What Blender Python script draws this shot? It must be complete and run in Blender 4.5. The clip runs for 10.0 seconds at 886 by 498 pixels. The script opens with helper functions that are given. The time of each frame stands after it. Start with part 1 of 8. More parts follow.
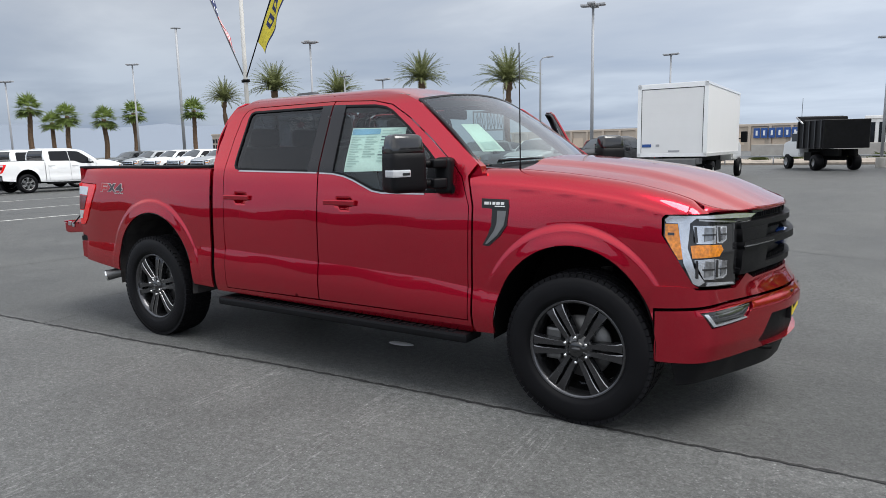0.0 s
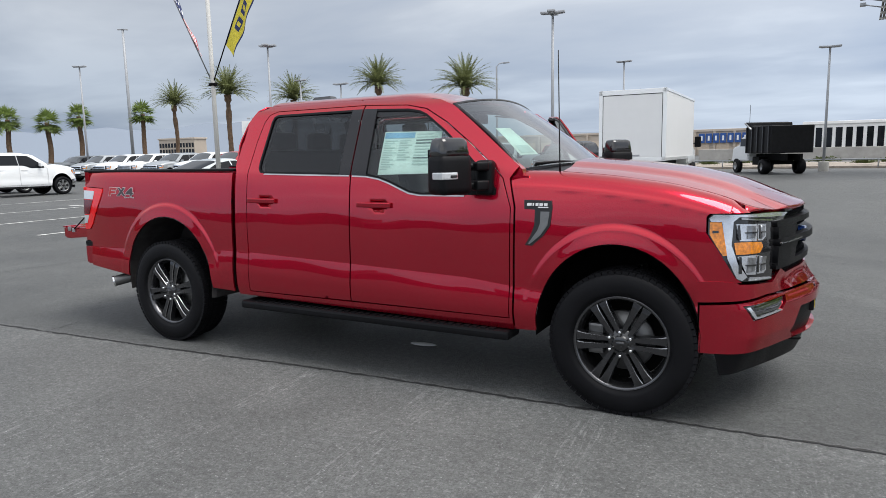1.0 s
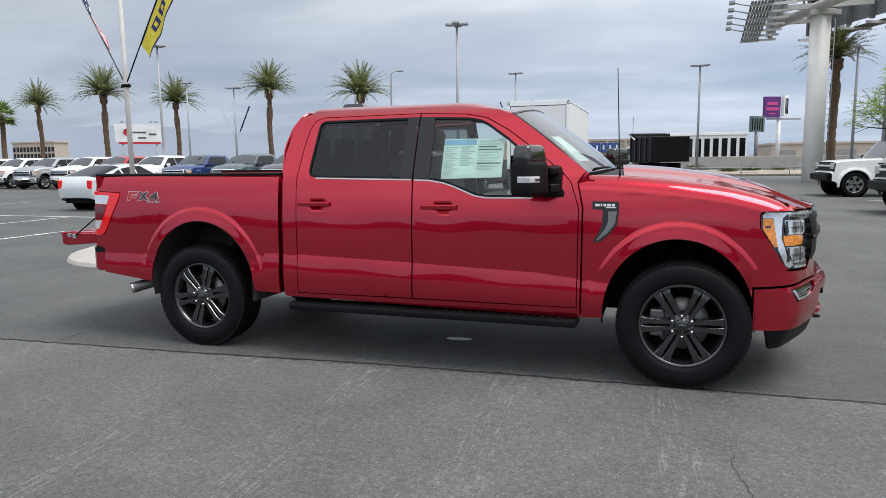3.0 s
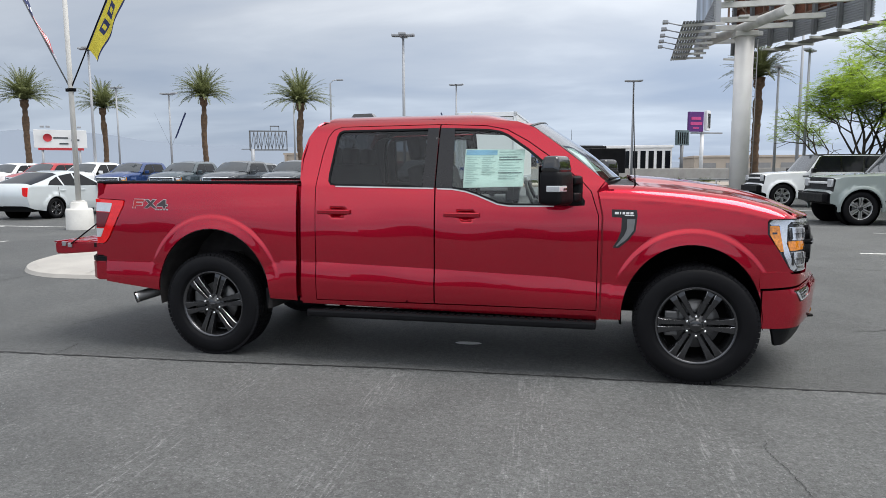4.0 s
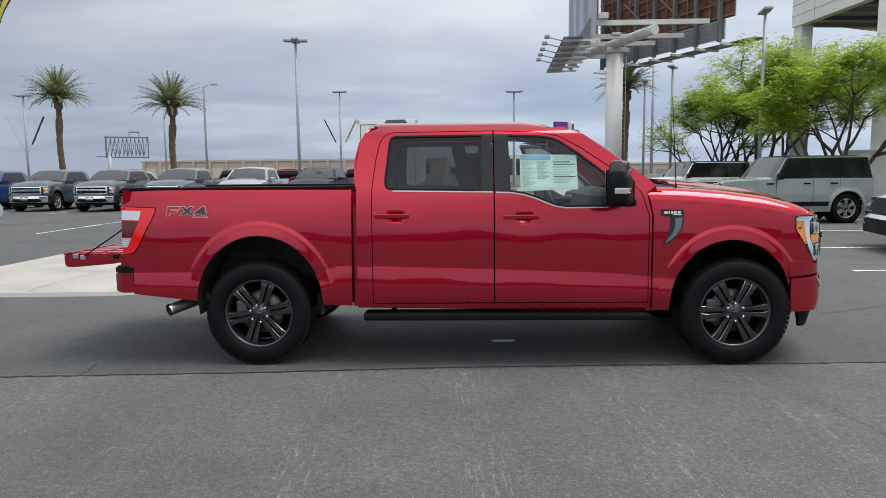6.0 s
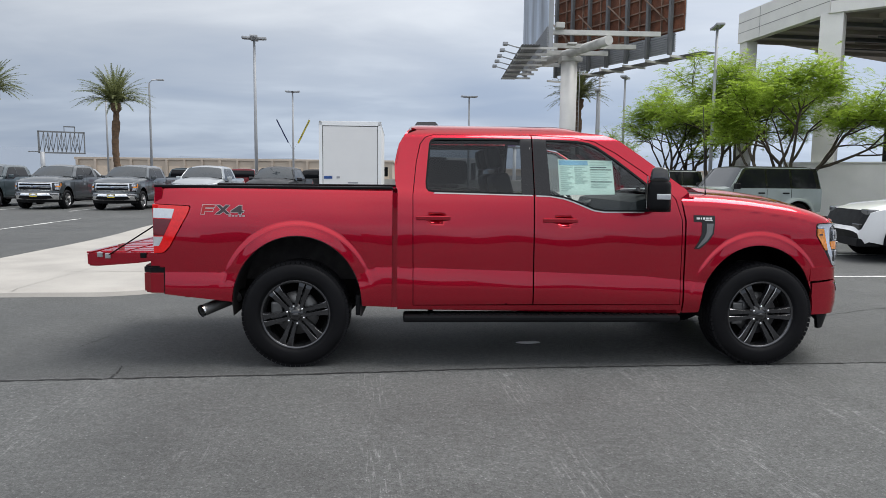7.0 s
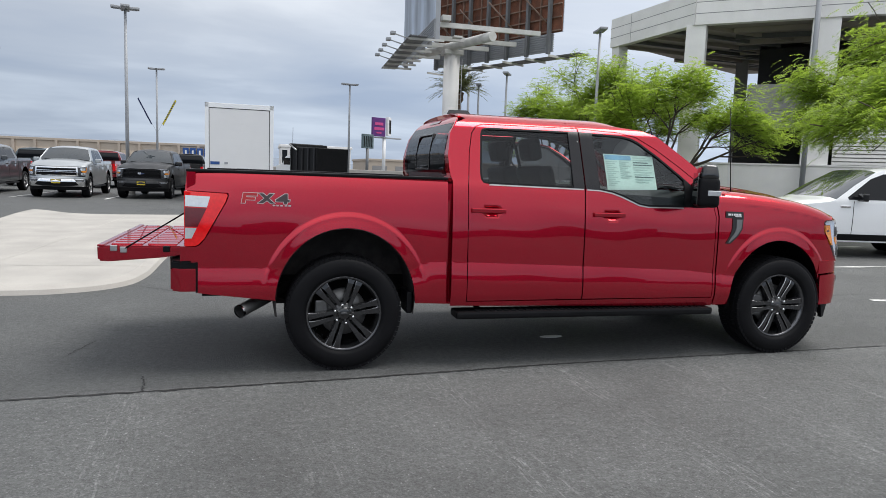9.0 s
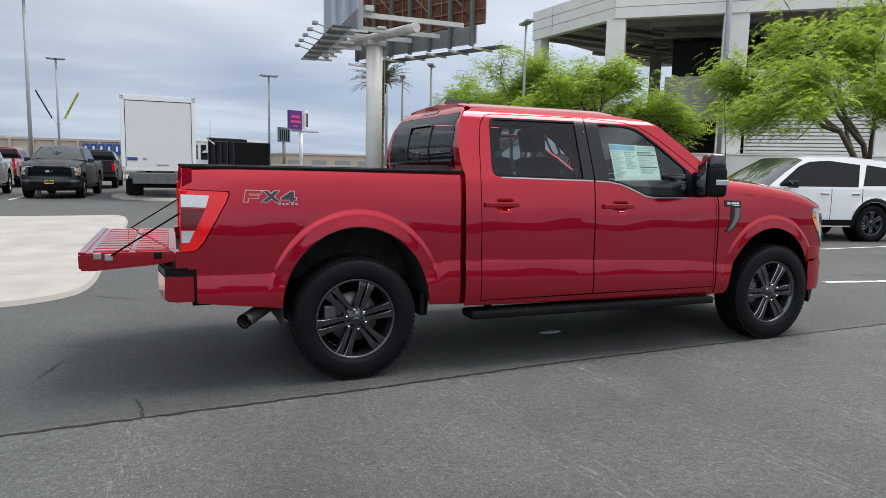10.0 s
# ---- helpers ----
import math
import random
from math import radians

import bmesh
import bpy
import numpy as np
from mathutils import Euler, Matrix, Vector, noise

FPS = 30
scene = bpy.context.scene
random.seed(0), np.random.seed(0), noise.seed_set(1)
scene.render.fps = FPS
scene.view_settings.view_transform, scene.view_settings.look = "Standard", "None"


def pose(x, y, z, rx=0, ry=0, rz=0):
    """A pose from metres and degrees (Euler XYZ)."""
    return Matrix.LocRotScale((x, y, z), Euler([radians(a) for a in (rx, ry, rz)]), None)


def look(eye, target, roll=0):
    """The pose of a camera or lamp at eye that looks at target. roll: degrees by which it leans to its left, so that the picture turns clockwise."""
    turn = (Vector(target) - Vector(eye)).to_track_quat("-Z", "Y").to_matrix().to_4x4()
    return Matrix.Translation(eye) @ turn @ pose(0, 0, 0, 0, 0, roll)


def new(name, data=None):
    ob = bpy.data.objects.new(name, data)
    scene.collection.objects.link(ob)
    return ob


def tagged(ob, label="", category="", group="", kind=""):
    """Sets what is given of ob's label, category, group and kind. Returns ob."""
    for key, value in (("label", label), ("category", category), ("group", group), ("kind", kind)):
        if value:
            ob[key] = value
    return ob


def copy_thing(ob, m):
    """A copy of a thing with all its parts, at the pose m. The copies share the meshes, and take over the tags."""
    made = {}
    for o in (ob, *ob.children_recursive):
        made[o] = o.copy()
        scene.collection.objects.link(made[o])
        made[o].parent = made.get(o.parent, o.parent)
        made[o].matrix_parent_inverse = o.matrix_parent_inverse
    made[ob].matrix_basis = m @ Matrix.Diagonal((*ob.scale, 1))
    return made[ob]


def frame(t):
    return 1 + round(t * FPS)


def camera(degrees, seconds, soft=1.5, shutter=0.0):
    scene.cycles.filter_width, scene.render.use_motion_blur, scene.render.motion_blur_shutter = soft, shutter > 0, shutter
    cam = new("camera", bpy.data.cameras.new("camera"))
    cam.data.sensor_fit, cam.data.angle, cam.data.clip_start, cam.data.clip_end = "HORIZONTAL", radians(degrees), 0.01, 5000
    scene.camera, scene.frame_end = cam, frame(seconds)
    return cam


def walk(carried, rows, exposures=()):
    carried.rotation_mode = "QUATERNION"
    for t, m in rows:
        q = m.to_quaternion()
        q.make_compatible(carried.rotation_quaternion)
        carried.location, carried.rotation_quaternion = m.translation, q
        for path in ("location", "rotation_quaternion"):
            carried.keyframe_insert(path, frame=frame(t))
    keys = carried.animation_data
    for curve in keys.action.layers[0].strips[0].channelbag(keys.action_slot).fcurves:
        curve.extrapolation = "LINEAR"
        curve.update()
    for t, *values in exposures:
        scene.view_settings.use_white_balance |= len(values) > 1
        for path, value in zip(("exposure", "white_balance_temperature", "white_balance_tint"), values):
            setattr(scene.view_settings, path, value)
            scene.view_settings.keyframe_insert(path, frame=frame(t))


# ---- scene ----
cam = camera(66.9, 10.0, soft=0.6)
PATH = [
    (0, (4.999, -4.238, 1.481), (3.918, -2.58, 1.189), -1.2),
    (0.5, (4.788, -4.404, 1.475), (3.785, -2.698, 1.19), -1.2),
    (1, (4.599, -4.602, 1.482), (3.638, -2.87, 1.201), -1.2),
    (1.5, (4.425, -4.878, 1.49), (3.537, -3.108, 1.212), -1.1),
    (2, (4.184, -5.088, 1.474), (3.34, -3.296, 1.195), -0.8),
    (2.5, (3.899, -5.238, 1.484), (3.145, -3.405, 1.21), -0.9),
    (4, (3.039, -5.731, 1.495), (2.585, -3.798, 1.256), -0.3),
    (4.5, (2.727, -5.871, 1.5), (2.338, -3.921, 1.286), -0.2),
    (5, (2.385, -6.037, 1.506), (2.087, -4.071, 1.297), 0.2),
    (5.5, (2.007, -6.079, 1.492), (1.829, -4.099, 1.27), -0.4),
    (7, (0.873, -6.121, 1.473), (0.975, -4.134, 1.264), 0.6),
    (7.5, (0.481, -6.061, 1.467), (0.657, -4.079, 1.262), 1.2),
    (8, (0.1, -6.02, 1.472), (0.386, -4.051, 1.274), 1.3),
    (8.5, (-0.238, -5.862, 1.45), (0.183, -3.918, 1.245), 1.4),
    (9, (-0.553, -5.68, 1.443), (-0.038, -3.76, 1.215), 2.1),
    (9.5, (-0.873, -5.487, 1.449), (-0.226, -3.608, 1.225), 1.6),
    (10, (-1.114, -5.205, 1.424), (-0.367, -3.365, 1.182), 1.3),
]
walk(cam, [(t, look(eye, target, roll)) for t, eye, target, roll in PATH],
     [(0, .06), (2.5, .06), (4, .07), (4.5, -.02), (5, -.10), (7.5, -.09), (9, -.06), (10, -.06)])

# ---- sky, sun ----
world = bpy.data.worlds.new("sky")
scene.world = world
world.use_nodes = True
wn, wl = world.node_tree.nodes, world.node_tree.links
wn.clear()
SUN_EL, SUN_ROT = 67.0, 90.0


def wnode(kind, **kw):
    n = wn.new(kind)
    for k, v in kw.items():
        n.inputs[k].default_value = v
    return n


sky = wn.new("ShaderNodeTexSky")
sky.sky_type, sky.sun_disc = "NISHITA", False
sky.sun_elevation, sky.sun_rotation = radians(SUN_EL), radians(SUN_ROT)
sky.air_density, sky.dust_density = 1.0, 2.0
coord = wn.new("ShaderNodeTexCoord")
split = wn.new("ShaderNodeSeparateXYZ")
wl.new(coord.outputs["Generated"], split.inputs[0])
# clouds lie in a flat layer: divide the direction by its height
lift = wn.new("ShaderNodeMath"); lift.operation = "MAXIMUM"; lift.inputs[1].default_value = 0.0
wl.new(split.outputs[2], lift.inputs[0])
plus = wn.new("ShaderNodeMath"); plus.operation = "ADD"; plus.inputs[1].default_value = 0.12
wl.new(lift.outputs[0], plus.inputs[0])
flat = wn.new("ShaderNodeVectorMath"); flat.operation = "DIVIDE"
comb = wn.new("ShaderNodeCombineXYZ")
for i in range(3):
    wl.new(plus.outputs[0], comb.inputs[i])
wl.new(coord.outputs["Generated"], flat.inputs[0])
wl.new(comb.outputs[0], flat.inputs[1])
mapg = wn.new("ShaderNodeMapping")
mapg.inputs["Rotation"].default_value = (0, 0, radians(20))
mapg.inputs["Scale"].default_value = (0.70, 1.0, 1.0)
wl.new(flat.outputs[0], mapg.inputs[0])
cl1 = wnode("ShaderNodeTexNoise", Scale=1.15, Detail=6.0, Roughness=0.50, Distortion=0.25)
cl2 = wnode("ShaderNodeTexNoise", Scale=0.5, Detail=3.0, Roughness=0.5)
wl.new(mapg.outputs[0], cl1.inputs["Vector"])
wl.new(mapg.outputs[0], cl2.inputs["Vector"])
addn = wn.new("ShaderNodeMath"); addn.operation = "ADD"
wl.new(cl1.outputs[0], addn.inputs[0]); wl.new(cl2.outputs[0], addn.inputs[1])
halfn = wn.new("ShaderNodeMath"); halfn.operation = "MULTIPLY"; halfn.inputs[1].default_value = 0.5
wl.new(addn.outputs[0], halfn.inputs[0])
cramp = wn.new("ShaderNodeValToRGB")
cramp.color_ramp.elements[0].position, cramp.color_ramp.elements[0].color = 0.36, (0.64, 0.70, 0.80, 1)
cramp.color_ramp.elements[1].position, cramp.color_ramp.elements[1].color = 0.62, (1.12, 1.13, 1.14, 1)
cramp.color_ramp.elements.new(0.5).color = (0.84, 0.87, 0.92, 1)
wl.new(halfn.outputs[0], cramp.inputs[0])
# height gradient: blue-grey haze low down, brighter cloud overhead
gramp = wn.new("ShaderNodeValToRGB")
g = gramp.color_ramp
g.elements[0].position, g.elements[0].color = 0.0, (0.58, 0.67, 0.80, 1)
g.elements[1].position, g.elements[1].color = 1.0, (1.40, 1.40, 1.40, 1)
g.elements.new(0.10).color = (0.66, 0.745, 0.87, 1)
g.elements.new(0.22).color = (0.86, 0.905, 0.97, 1)
g.elements.new(0.40).color = (1.10, 1.11, 1.14, 1)
wl.new(lift.outputs[0], gramp.inputs[0])
mulc = wn.new("ShaderNodeMix"); mulc.data_type, mulc.blend_type = "RGBA", "MULTIPLY"
mulc.inputs[0].default_value = 1.0
wl.new(cramp.outputs[0], mulc.inputs[6]); wl.new(gramp.outputs[0], mulc.inputs[7])
# the cloud thins towards the east and south and is heavier in the west
east = wn.new("ShaderNodeMapRange")
for i_, v_ in enumerate((-0.8, 0.8, 0.72, 1.24)):
    east.inputs[i_ + 1].default_value = v_
wl.new(split.outputs[0], east.inputs[0])
south = wn.new("ShaderNodeMapRange")
for i_, v_ in enumerate((0.2, -0.8, 1.0, 1.26)):
    south.inputs[i_ + 1].default_value = v_
wl.new(split.outputs[1], south.inputs[0])
even = wn.new("ShaderNodeMapRange")
for i_, v_ in enumerate((0.15, -0.35, 0.0, 1.0)):
    even.inputs[i_ + 1].default_value = v_
wl.new(split.outputs[1], even.inputs[0])
fade = wn.new("ShaderNodeMix")
west = wn.new("ShaderNodeMapRange")
for i_, v_ in enumerate((-0.8, 0.8, 1.20, 0.90)):
    west.inputs[i_ + 1].default_value = v_
wl.new(split.outputs[0], west.inputs[0]); wl.new(west.outputs[0], fade.inputs[3])
wl.new(even.outputs[0], fade.inputs[0]); wl.new(east.outputs[0], fade.inputs[2])
both = wn.new("ShaderNodeMath"); both.operation = "MULTIPLY"
wl.new(fade.outputs[0], both.inputs[0]); wl.new(south.outputs[0], both.inputs[1])
thin = wn.new("ShaderNodeVectorMath"); thin.operation = "SCALE"
wl.new(mulc.outputs[2], thin.inputs[0]); wl.new(both.outputs[0], thin.inputs["Scale"])
bgsky = wnode("ShaderNodeBackground", Strength=0.06)
wl.new(sky.outputs[0], bgsky.inputs[0])
bgcl = wnode("ShaderNodeBackground", Strength=1.0)
wl.new(thin.outputs[0], bgcl.inputs[0])
mixw = wn.new("ShaderNodeMixShader"); mixw.inputs[0].default_value = 0.88
wl.new(bgsky.outputs[0], mixw.inputs[1]); wl.new(bgcl.outputs[0], mixw.inputs[2])
wout = wn.new("ShaderNodeOutputWorld")
wl.new(mixw.outputs[0], wout.inputs[0])

sun = new("sun", bpy.data.lights.new("sun", "SUN"))
sun.data.energy, sun.data.angle, sun.data.color = 3.5, radians(38), (1.0, 0.975, 0.94)
SUN_DIR = Vector((0.44, 0.02, 1.0))
sun.matrix_world = look(SUN_DIR * 50, (0, 0, 0))


# ---- materials ----
def mat(name, color, rough=0.5, metal=0.0, vary=0.12, scale=6.0, bump=0.0, bscale=60.0, coat=0.0, spec=0.5, fine=0.06, streak=None):
    """A Principled surface with two scales of variation and optional fine relief."""
    m = bpy.data.materials.new(name)
    m.use_nodes = True
    nt = m.node_tree
    b = nt.nodes["Principled BSDF"]
    b.inputs["Roughness"].default_value = rough
    b.inputs["Metallic"].default_value = metal
    b.inputs["Specular IOR Level"].default_value = spec
    b.inputs["Coat Weight"].default_value = coat
    b.inputs["Coat Roughness"].default_value = 0.04
    tc = nt.nodes.new("ShaderNodeTexCoord")
    src = tc.outputs["Object"]
    if streak:
        mp = nt.nodes.new("ShaderNodeMapping")
        mp.inputs["Scale"].default_value = streak
        nt.links.new(src, mp.inputs[0])
        src = mp.outputs[0]
    n1 = nt.nodes.new("ShaderNodeTexNoise")
    n1.inputs["Scale"].default_value, n1.inputs["Detail"].default_value = scale, 5
    n2 = nt.nodes.new("ShaderNodeTexNoise")
    n2.inputs["Scale"].default_value, n2.inputs["Detail"].default_value = bscale, 3
    nt.links.new(src, n1.inputs["Vector"]); nt.links.new(src, n2.inputs["Vector"])
    def ramp(node, amount):
        r = nt.nodes.new("ShaderNodeMapRange")
        r.inputs[1].default_value, r.inputs[2].default_value = 0.3, 0.7
        r.inputs[3].default_value, r.inputs[4].default_value = 1 - amount, 1 + amount
        nt.links.new(node.outputs[0], r.inputs[0])
        return r
    r1, r2 = ramp(n1, vary), ramp(n2, fine)
    mu = nt.nodes.new("ShaderNodeMath"); mu.operation = "MULTIPLY"
    nt.links.new(r1.outputs[0], mu.inputs[0]); nt.links.new(r2.outputs[0], mu.inputs[1])
    vm = nt.nodes.new("ShaderNodeVectorMath"); vm.operation = "SCALE"
    vm.inputs[0].default_value = color[:3]
    nt.links.new(mu.outputs[0], vm.inputs["Scale"])
    nt.links.new(vm.outputs[0], b.inputs["Base Color"])
    rr = nt.nodes.new("ShaderNodeMapRange")
    rr.inputs[1].default_value, rr.inputs[2].default_value = 0.3, 0.7
    rr.inputs[3].default_value, rr.inputs[4].default_value = rough * 0.88, min(1, rough * 1.12)
    nt.links.new(n1.outputs[0], rr.inputs[0]); nt.links.new(rr.outputs[0], b.inputs["Roughness"])
    if bump:
        bp = nt.nodes.new("ShaderNodeBump")
        bp.inputs["Strength"].default_value, bp.inputs["Distance"].default_value = bump, 0.01
        nt.links.new(n2.outputs[0], bp.inputs["Height"]); nt.links.new(bp.outputs[0], b.inputs["Normal"])
    return m


def paint(name, color, metal=0.0, rough=0.35, coat=1.0):
    """Car paint: pigment with fine flake under clear coat."""
    m = mat(name, color, rough, metal, 0.03, 1.2, 0.0, 900.0, coat, 0.5, 0.06)
    return m


def glass(name, tint, alpha, rough=0.02):
    """Thin pane: tinted see-through mixed with a Fresnel gloss."""
    m = bpy.data.materials.new(name)
    m.use_nodes = True
    nt = m.node_tree
    nt.nodes.clear()
    tr = nt.nodes.new("ShaderNodeBsdfTransparent"); tr.inputs[0].default_value = (*tint, 1)
    gl = nt.nodes.new("ShaderNodeBsdfGlossy"); gl.inputs["Roughness"].default_value = rough
    gl.inputs["Color"].default_value = (0.95, 0.97, 1, 1)
    fr = nt.nodes.new("ShaderNodeFresnel"); fr.inputs[0].default_value = 1.5
    ad = nt.nodes.new("ShaderNodeMath"); ad.operation = "MULTIPLY_ADD"; ad.use_clamp = True
    ad.inputs[1].default_value, ad.inputs[2].default_value = alpha, 0.0
    nt.links.new(fr.outputs[0], ad.inputs[0])
    mx = nt.nodes.new("ShaderNodeMixShader")
    nt.links.new(ad.outputs[0], mx.inputs[0]); nt.links.new(tr.outputs[0], mx.inputs[1]); nt.links.new(gl.outputs[0], mx.inputs[2])
    out = nt.nodes.new("ShaderNodeOutputMaterial")
    nt.links.new(mx.outputs[0], out.inputs[0])
    return m


RED = paint("red_metallic_paint", (0.415, 0.0030, 0.0205), 0.82, 0.22, 1.0)
for n_ in RED.node_tree.nodes:
    if n_.type == "BSDF_PRINCIPLED":
        n_.inputs["Specular Tint"].default_value = (0.85, 0.12, 0.16, 1)
        n_.inputs["Specular IOR Level"].default_value = 0.25
        n_.inputs["Coat IOR"].default_value = 1.5
        n_.inputs["Coat Roughness"].default_value = 0.015
WHITE_P = paint("white_paint", (0.82, 0.83, 0.83), 0.0, 0.4)
SILVER_P = paint("silver_paint", (0.42, 0.44, 0.45), 0.6, 0.35)
GREY_P = paint("grey_paint", (0.060, 0.068, 0.074), 0.35, 0.35)
SLATE_P = paint("slate_paint", (0.055, 0.078, 0.088), 0.4, 0.35)
BLUE_P = paint("blue_paint", (0.012, 0.045, 0.17), 0.4, 0.35)
BLACK_P = paint("black_paint", (0.005, 0.005, 0.006), 0.0, 0.5, 0.3)
PALE_P = paint("pale_silver_paint", (0.60, 0.64, 0.65), 0.2, 0.4)
SAGE_P = paint("sage_grey_paint", (0.27, 0.31, 0.30), 0.2, 0.4)
SCARLET_P = paint("scarlet_paint", (0.46, 0.012, 0.016), 0.3, 0.35)
MAROON_P = paint("maroon_paint", (0.20, 0.012, 0.018), 0.4, 0.35)
PLASTIC = mat("black_plastic", (0.005, 0.005, 0.006), 0.45, spec=0.15, bump=0.15, bscale=700, vary=0.2)
PILLAR = mat("black_pillar_film", (0.009, 0.009, 0.011), 0.25, spec=0.35, vary=0.05)
GLOSSBLACK = mat("gloss_black", (0.010, 0.010, 0.011), 0.12, coat=0.6, vary=0.1)
RUBBER = mat("tyre_rubber", (0.0055, 0.0055, 0.0066), 0.55, spec=0.13, vary=0.25, bump=0.2, bscale=300)
LINER = mat("wheel_well_liner", (0.005, 0.005, 0.005), 0.9, spec=0.03, vary=0.2)
WELLGREY = mat("grey_wheel_house", (0.045, 0.042, 0.042), 0.8, spec=0.1, vary=0.35, scale=9)
FOGLENS = mat("smoked_fog_lens", (0.055, 0.057, 0.062), 0.1, 0.5, coat=1.0, vary=0.4, scale=40)
CHROME = mat("chrome", (0.78, 0.78, 0.78), 0.08, 1.0, vary=0.04)
DKCHROME = mat("dark_machined_alloy", (0.42, 0.42, 0.425), 0.25, 1.0, vary=0.06)
DKWHEEL = mat("dark_grey_wheel", (0.035, 0.035, 0.038), 0.28, 0.6, coat=0.6, vary=0.08)
BARREL = mat("dark_alloy_barrel", (0.11, 0.11, 0.115), 0.22, 0.9, vary=0.08)
STEEL = mat("brushed_steel", (0.45, 0.45, 0.45), 0.35, 1.0, vary=0.12)
GALV = mat("galvanised_steel", (0.33, 0.34, 0.355), 0.5, 0.1, vary=0.05, scale=1.5, fine=0.03)
DKSTEEL = mat("dull_dark_steel", (0.15, 0.155, 0.16), 0.6, 0.1, vary=0.1)
MIRROR = mat("mirror_glass", (0.42, 0.43, 0.44), 0.02, 1.0, vary=0.02)
CHASSIS = mat("chassis_black", (0.005, 0.005, 0.005), 0.6, spec=0.08, vary=0.25)
SEAT = mat("dark_leather", (0.03, 0.03, 0.032), 0.5, bump=0.2, bscale=300)
TRIMGREY = mat("interior_trim", (0.045, 0.045, 0.05), 0.7, bump=0.1)
HEADLINER = mat("headliner", (0.22, 0.22, 0.215), 0.9)
GLASS = glass("window_glass", (0.76, 0.85, 0.82), 0.9)
PRIVACY = glass("privacy_glass", (0.31, 0.33, 0.34), 0.7)
DARKGLASS = mat("dark_car_glass", (0.008, 0.009, 0.011), 0.05, spec=0.22, vary=0.1)
WINDSCREEN = glass("windscreen_glass", (0.50, 0.62, 0.58), 1.3)
SCREEN_GLASS = mat("far_windscreen", (0.034, 0.040, 0.045), 0.04, coat=0.7, vary=0.1)
AMBER = mat("amber_lens", (0.60, 0.19, 0.004), 0.15, coat=1.0, vary=0.3, scale=60)
REDLENS = mat("red_lens", (0.78, 0.006, 0.008), 0.1, coat=0.3, vary=0.06, scale=30)
DKREDLENS = mat("deep_red_lens", (0.12, 0.003, 0.007), 0.12, coat=0.2, vary=0.1, scale=30)
CLEARLENS = mat("clear_lens", (0.60, 0.62, 0.64), 0.12, 0.3, coat=1.0, vary=0.06, scale=12)
LAMPSILVER = mat("lamp_reflector", (0.60, 0.62, 0.66), 0.18, 0.75, coat=0.8, vary=0.03, scale=20)
PAPER = mat("paper", (0.62, 0.74, 0.70), 0.6, vary=0.04)
PAPERBLUE = mat("print_blue", (0.22, 0.42, 0.60), 0.6)
PAPERGREY = mat("print_grey", (0.44, 0.55, 0.53), 0.6)
PAPERDARK = mat("print_dark", (0.06, 0.09, 0.10), 0.6)
YELLOW = mat("yellow_plate", (0.62, 0.46, 0.03), 0.5)
WHITE = mat("white_coating", (0.74, 0.74, 0.735), 0.5, vary=0.02, scale=1.5, fine=0.01)


# ---- mesh helpers ----
def mesh_from(name, bm, material):
    me = bpy.data.meshes.new(name)
    bm.to_mesh(me)
    bm.free()
    for m in (material if isinstance(material, (list, tuple)) else [material]):
        me.materials.append(m)
    return me


def part(name, bm, material, parent=None, label="", smooth=False):
    """Links a bmesh as one mesh object under a thing."""
    me = mesh_from(name, bm, material)
    if smooth:
        for p in me.polygons:
            p.use_smooth = True
    ob = new(name, me)
    ob.parent = parent
    if label:
        ob["label"] = label
    return ob


def empty(name, label, category, group="", kind="", m=None):
    ob = new(name)
    ob.empty_display_size = 0.2
    if m is not None:
        ob.matrix_basis = m
    return tagged(ob, label, category, group, kind)


def box(bm, x0, x1, y0, y1, z0, z1, bevel=0.0, m=None, seg=2):
    vs = [bm.verts.new((x, y, z)) for x in (x0, x1) for y in (y0, y1) for z in (z0, z1)]
    fs = [bm.faces.new([vs[i] for i in q]) for q in ((0, 1, 3, 2), (4, 6, 7, 5), (0, 4, 5, 1), (2, 3, 7, 6), (0, 2, 6, 4), (1, 5, 7, 3))]
    new_v = vs
    if bevel:
        es = list({e for f in fs for e in f.edges})
        r = bmesh.ops.bevel(bm, geom=es, offset=bevel, segments=seg, affect="EDGES", profile=0.6, clamp_overlap=True)
        new_v = list({v for f in r["faces"] for v in f.verts} | {v for v in vs if v.is_valid})
    if m is not None:
        bmesh.ops.transform(bm, matrix=m, verts=[v for v in new_v if v.is_valid])
    return bm


def prism(bm, poly, axis, a, b):
    """Extrudes a closed polygon given in the two other axes along axis from a to b."""
    def at(p, w):
        return {"x": (w, p[0], p[1]), "y": (p[0], w, p[1]), "z": (p[0], p[1], w)}[axis]
    va = [bm.verts.new(at(p, a)) for p in poly]
    vb = [bm.verts.new(at(p, b)) for p in poly]
    n = len(poly)
    fs = [bm.faces.new(va), bm.faces.new(list(reversed(vb)))]
    for i in range(n):
        fs.append(bm.faces.new((va[i], vb[i], vb[(i + 1) % n], va[(i + 1) % n])))
    bmesh.ops.recalc_face_normals(bm, faces=fs)
    return bm


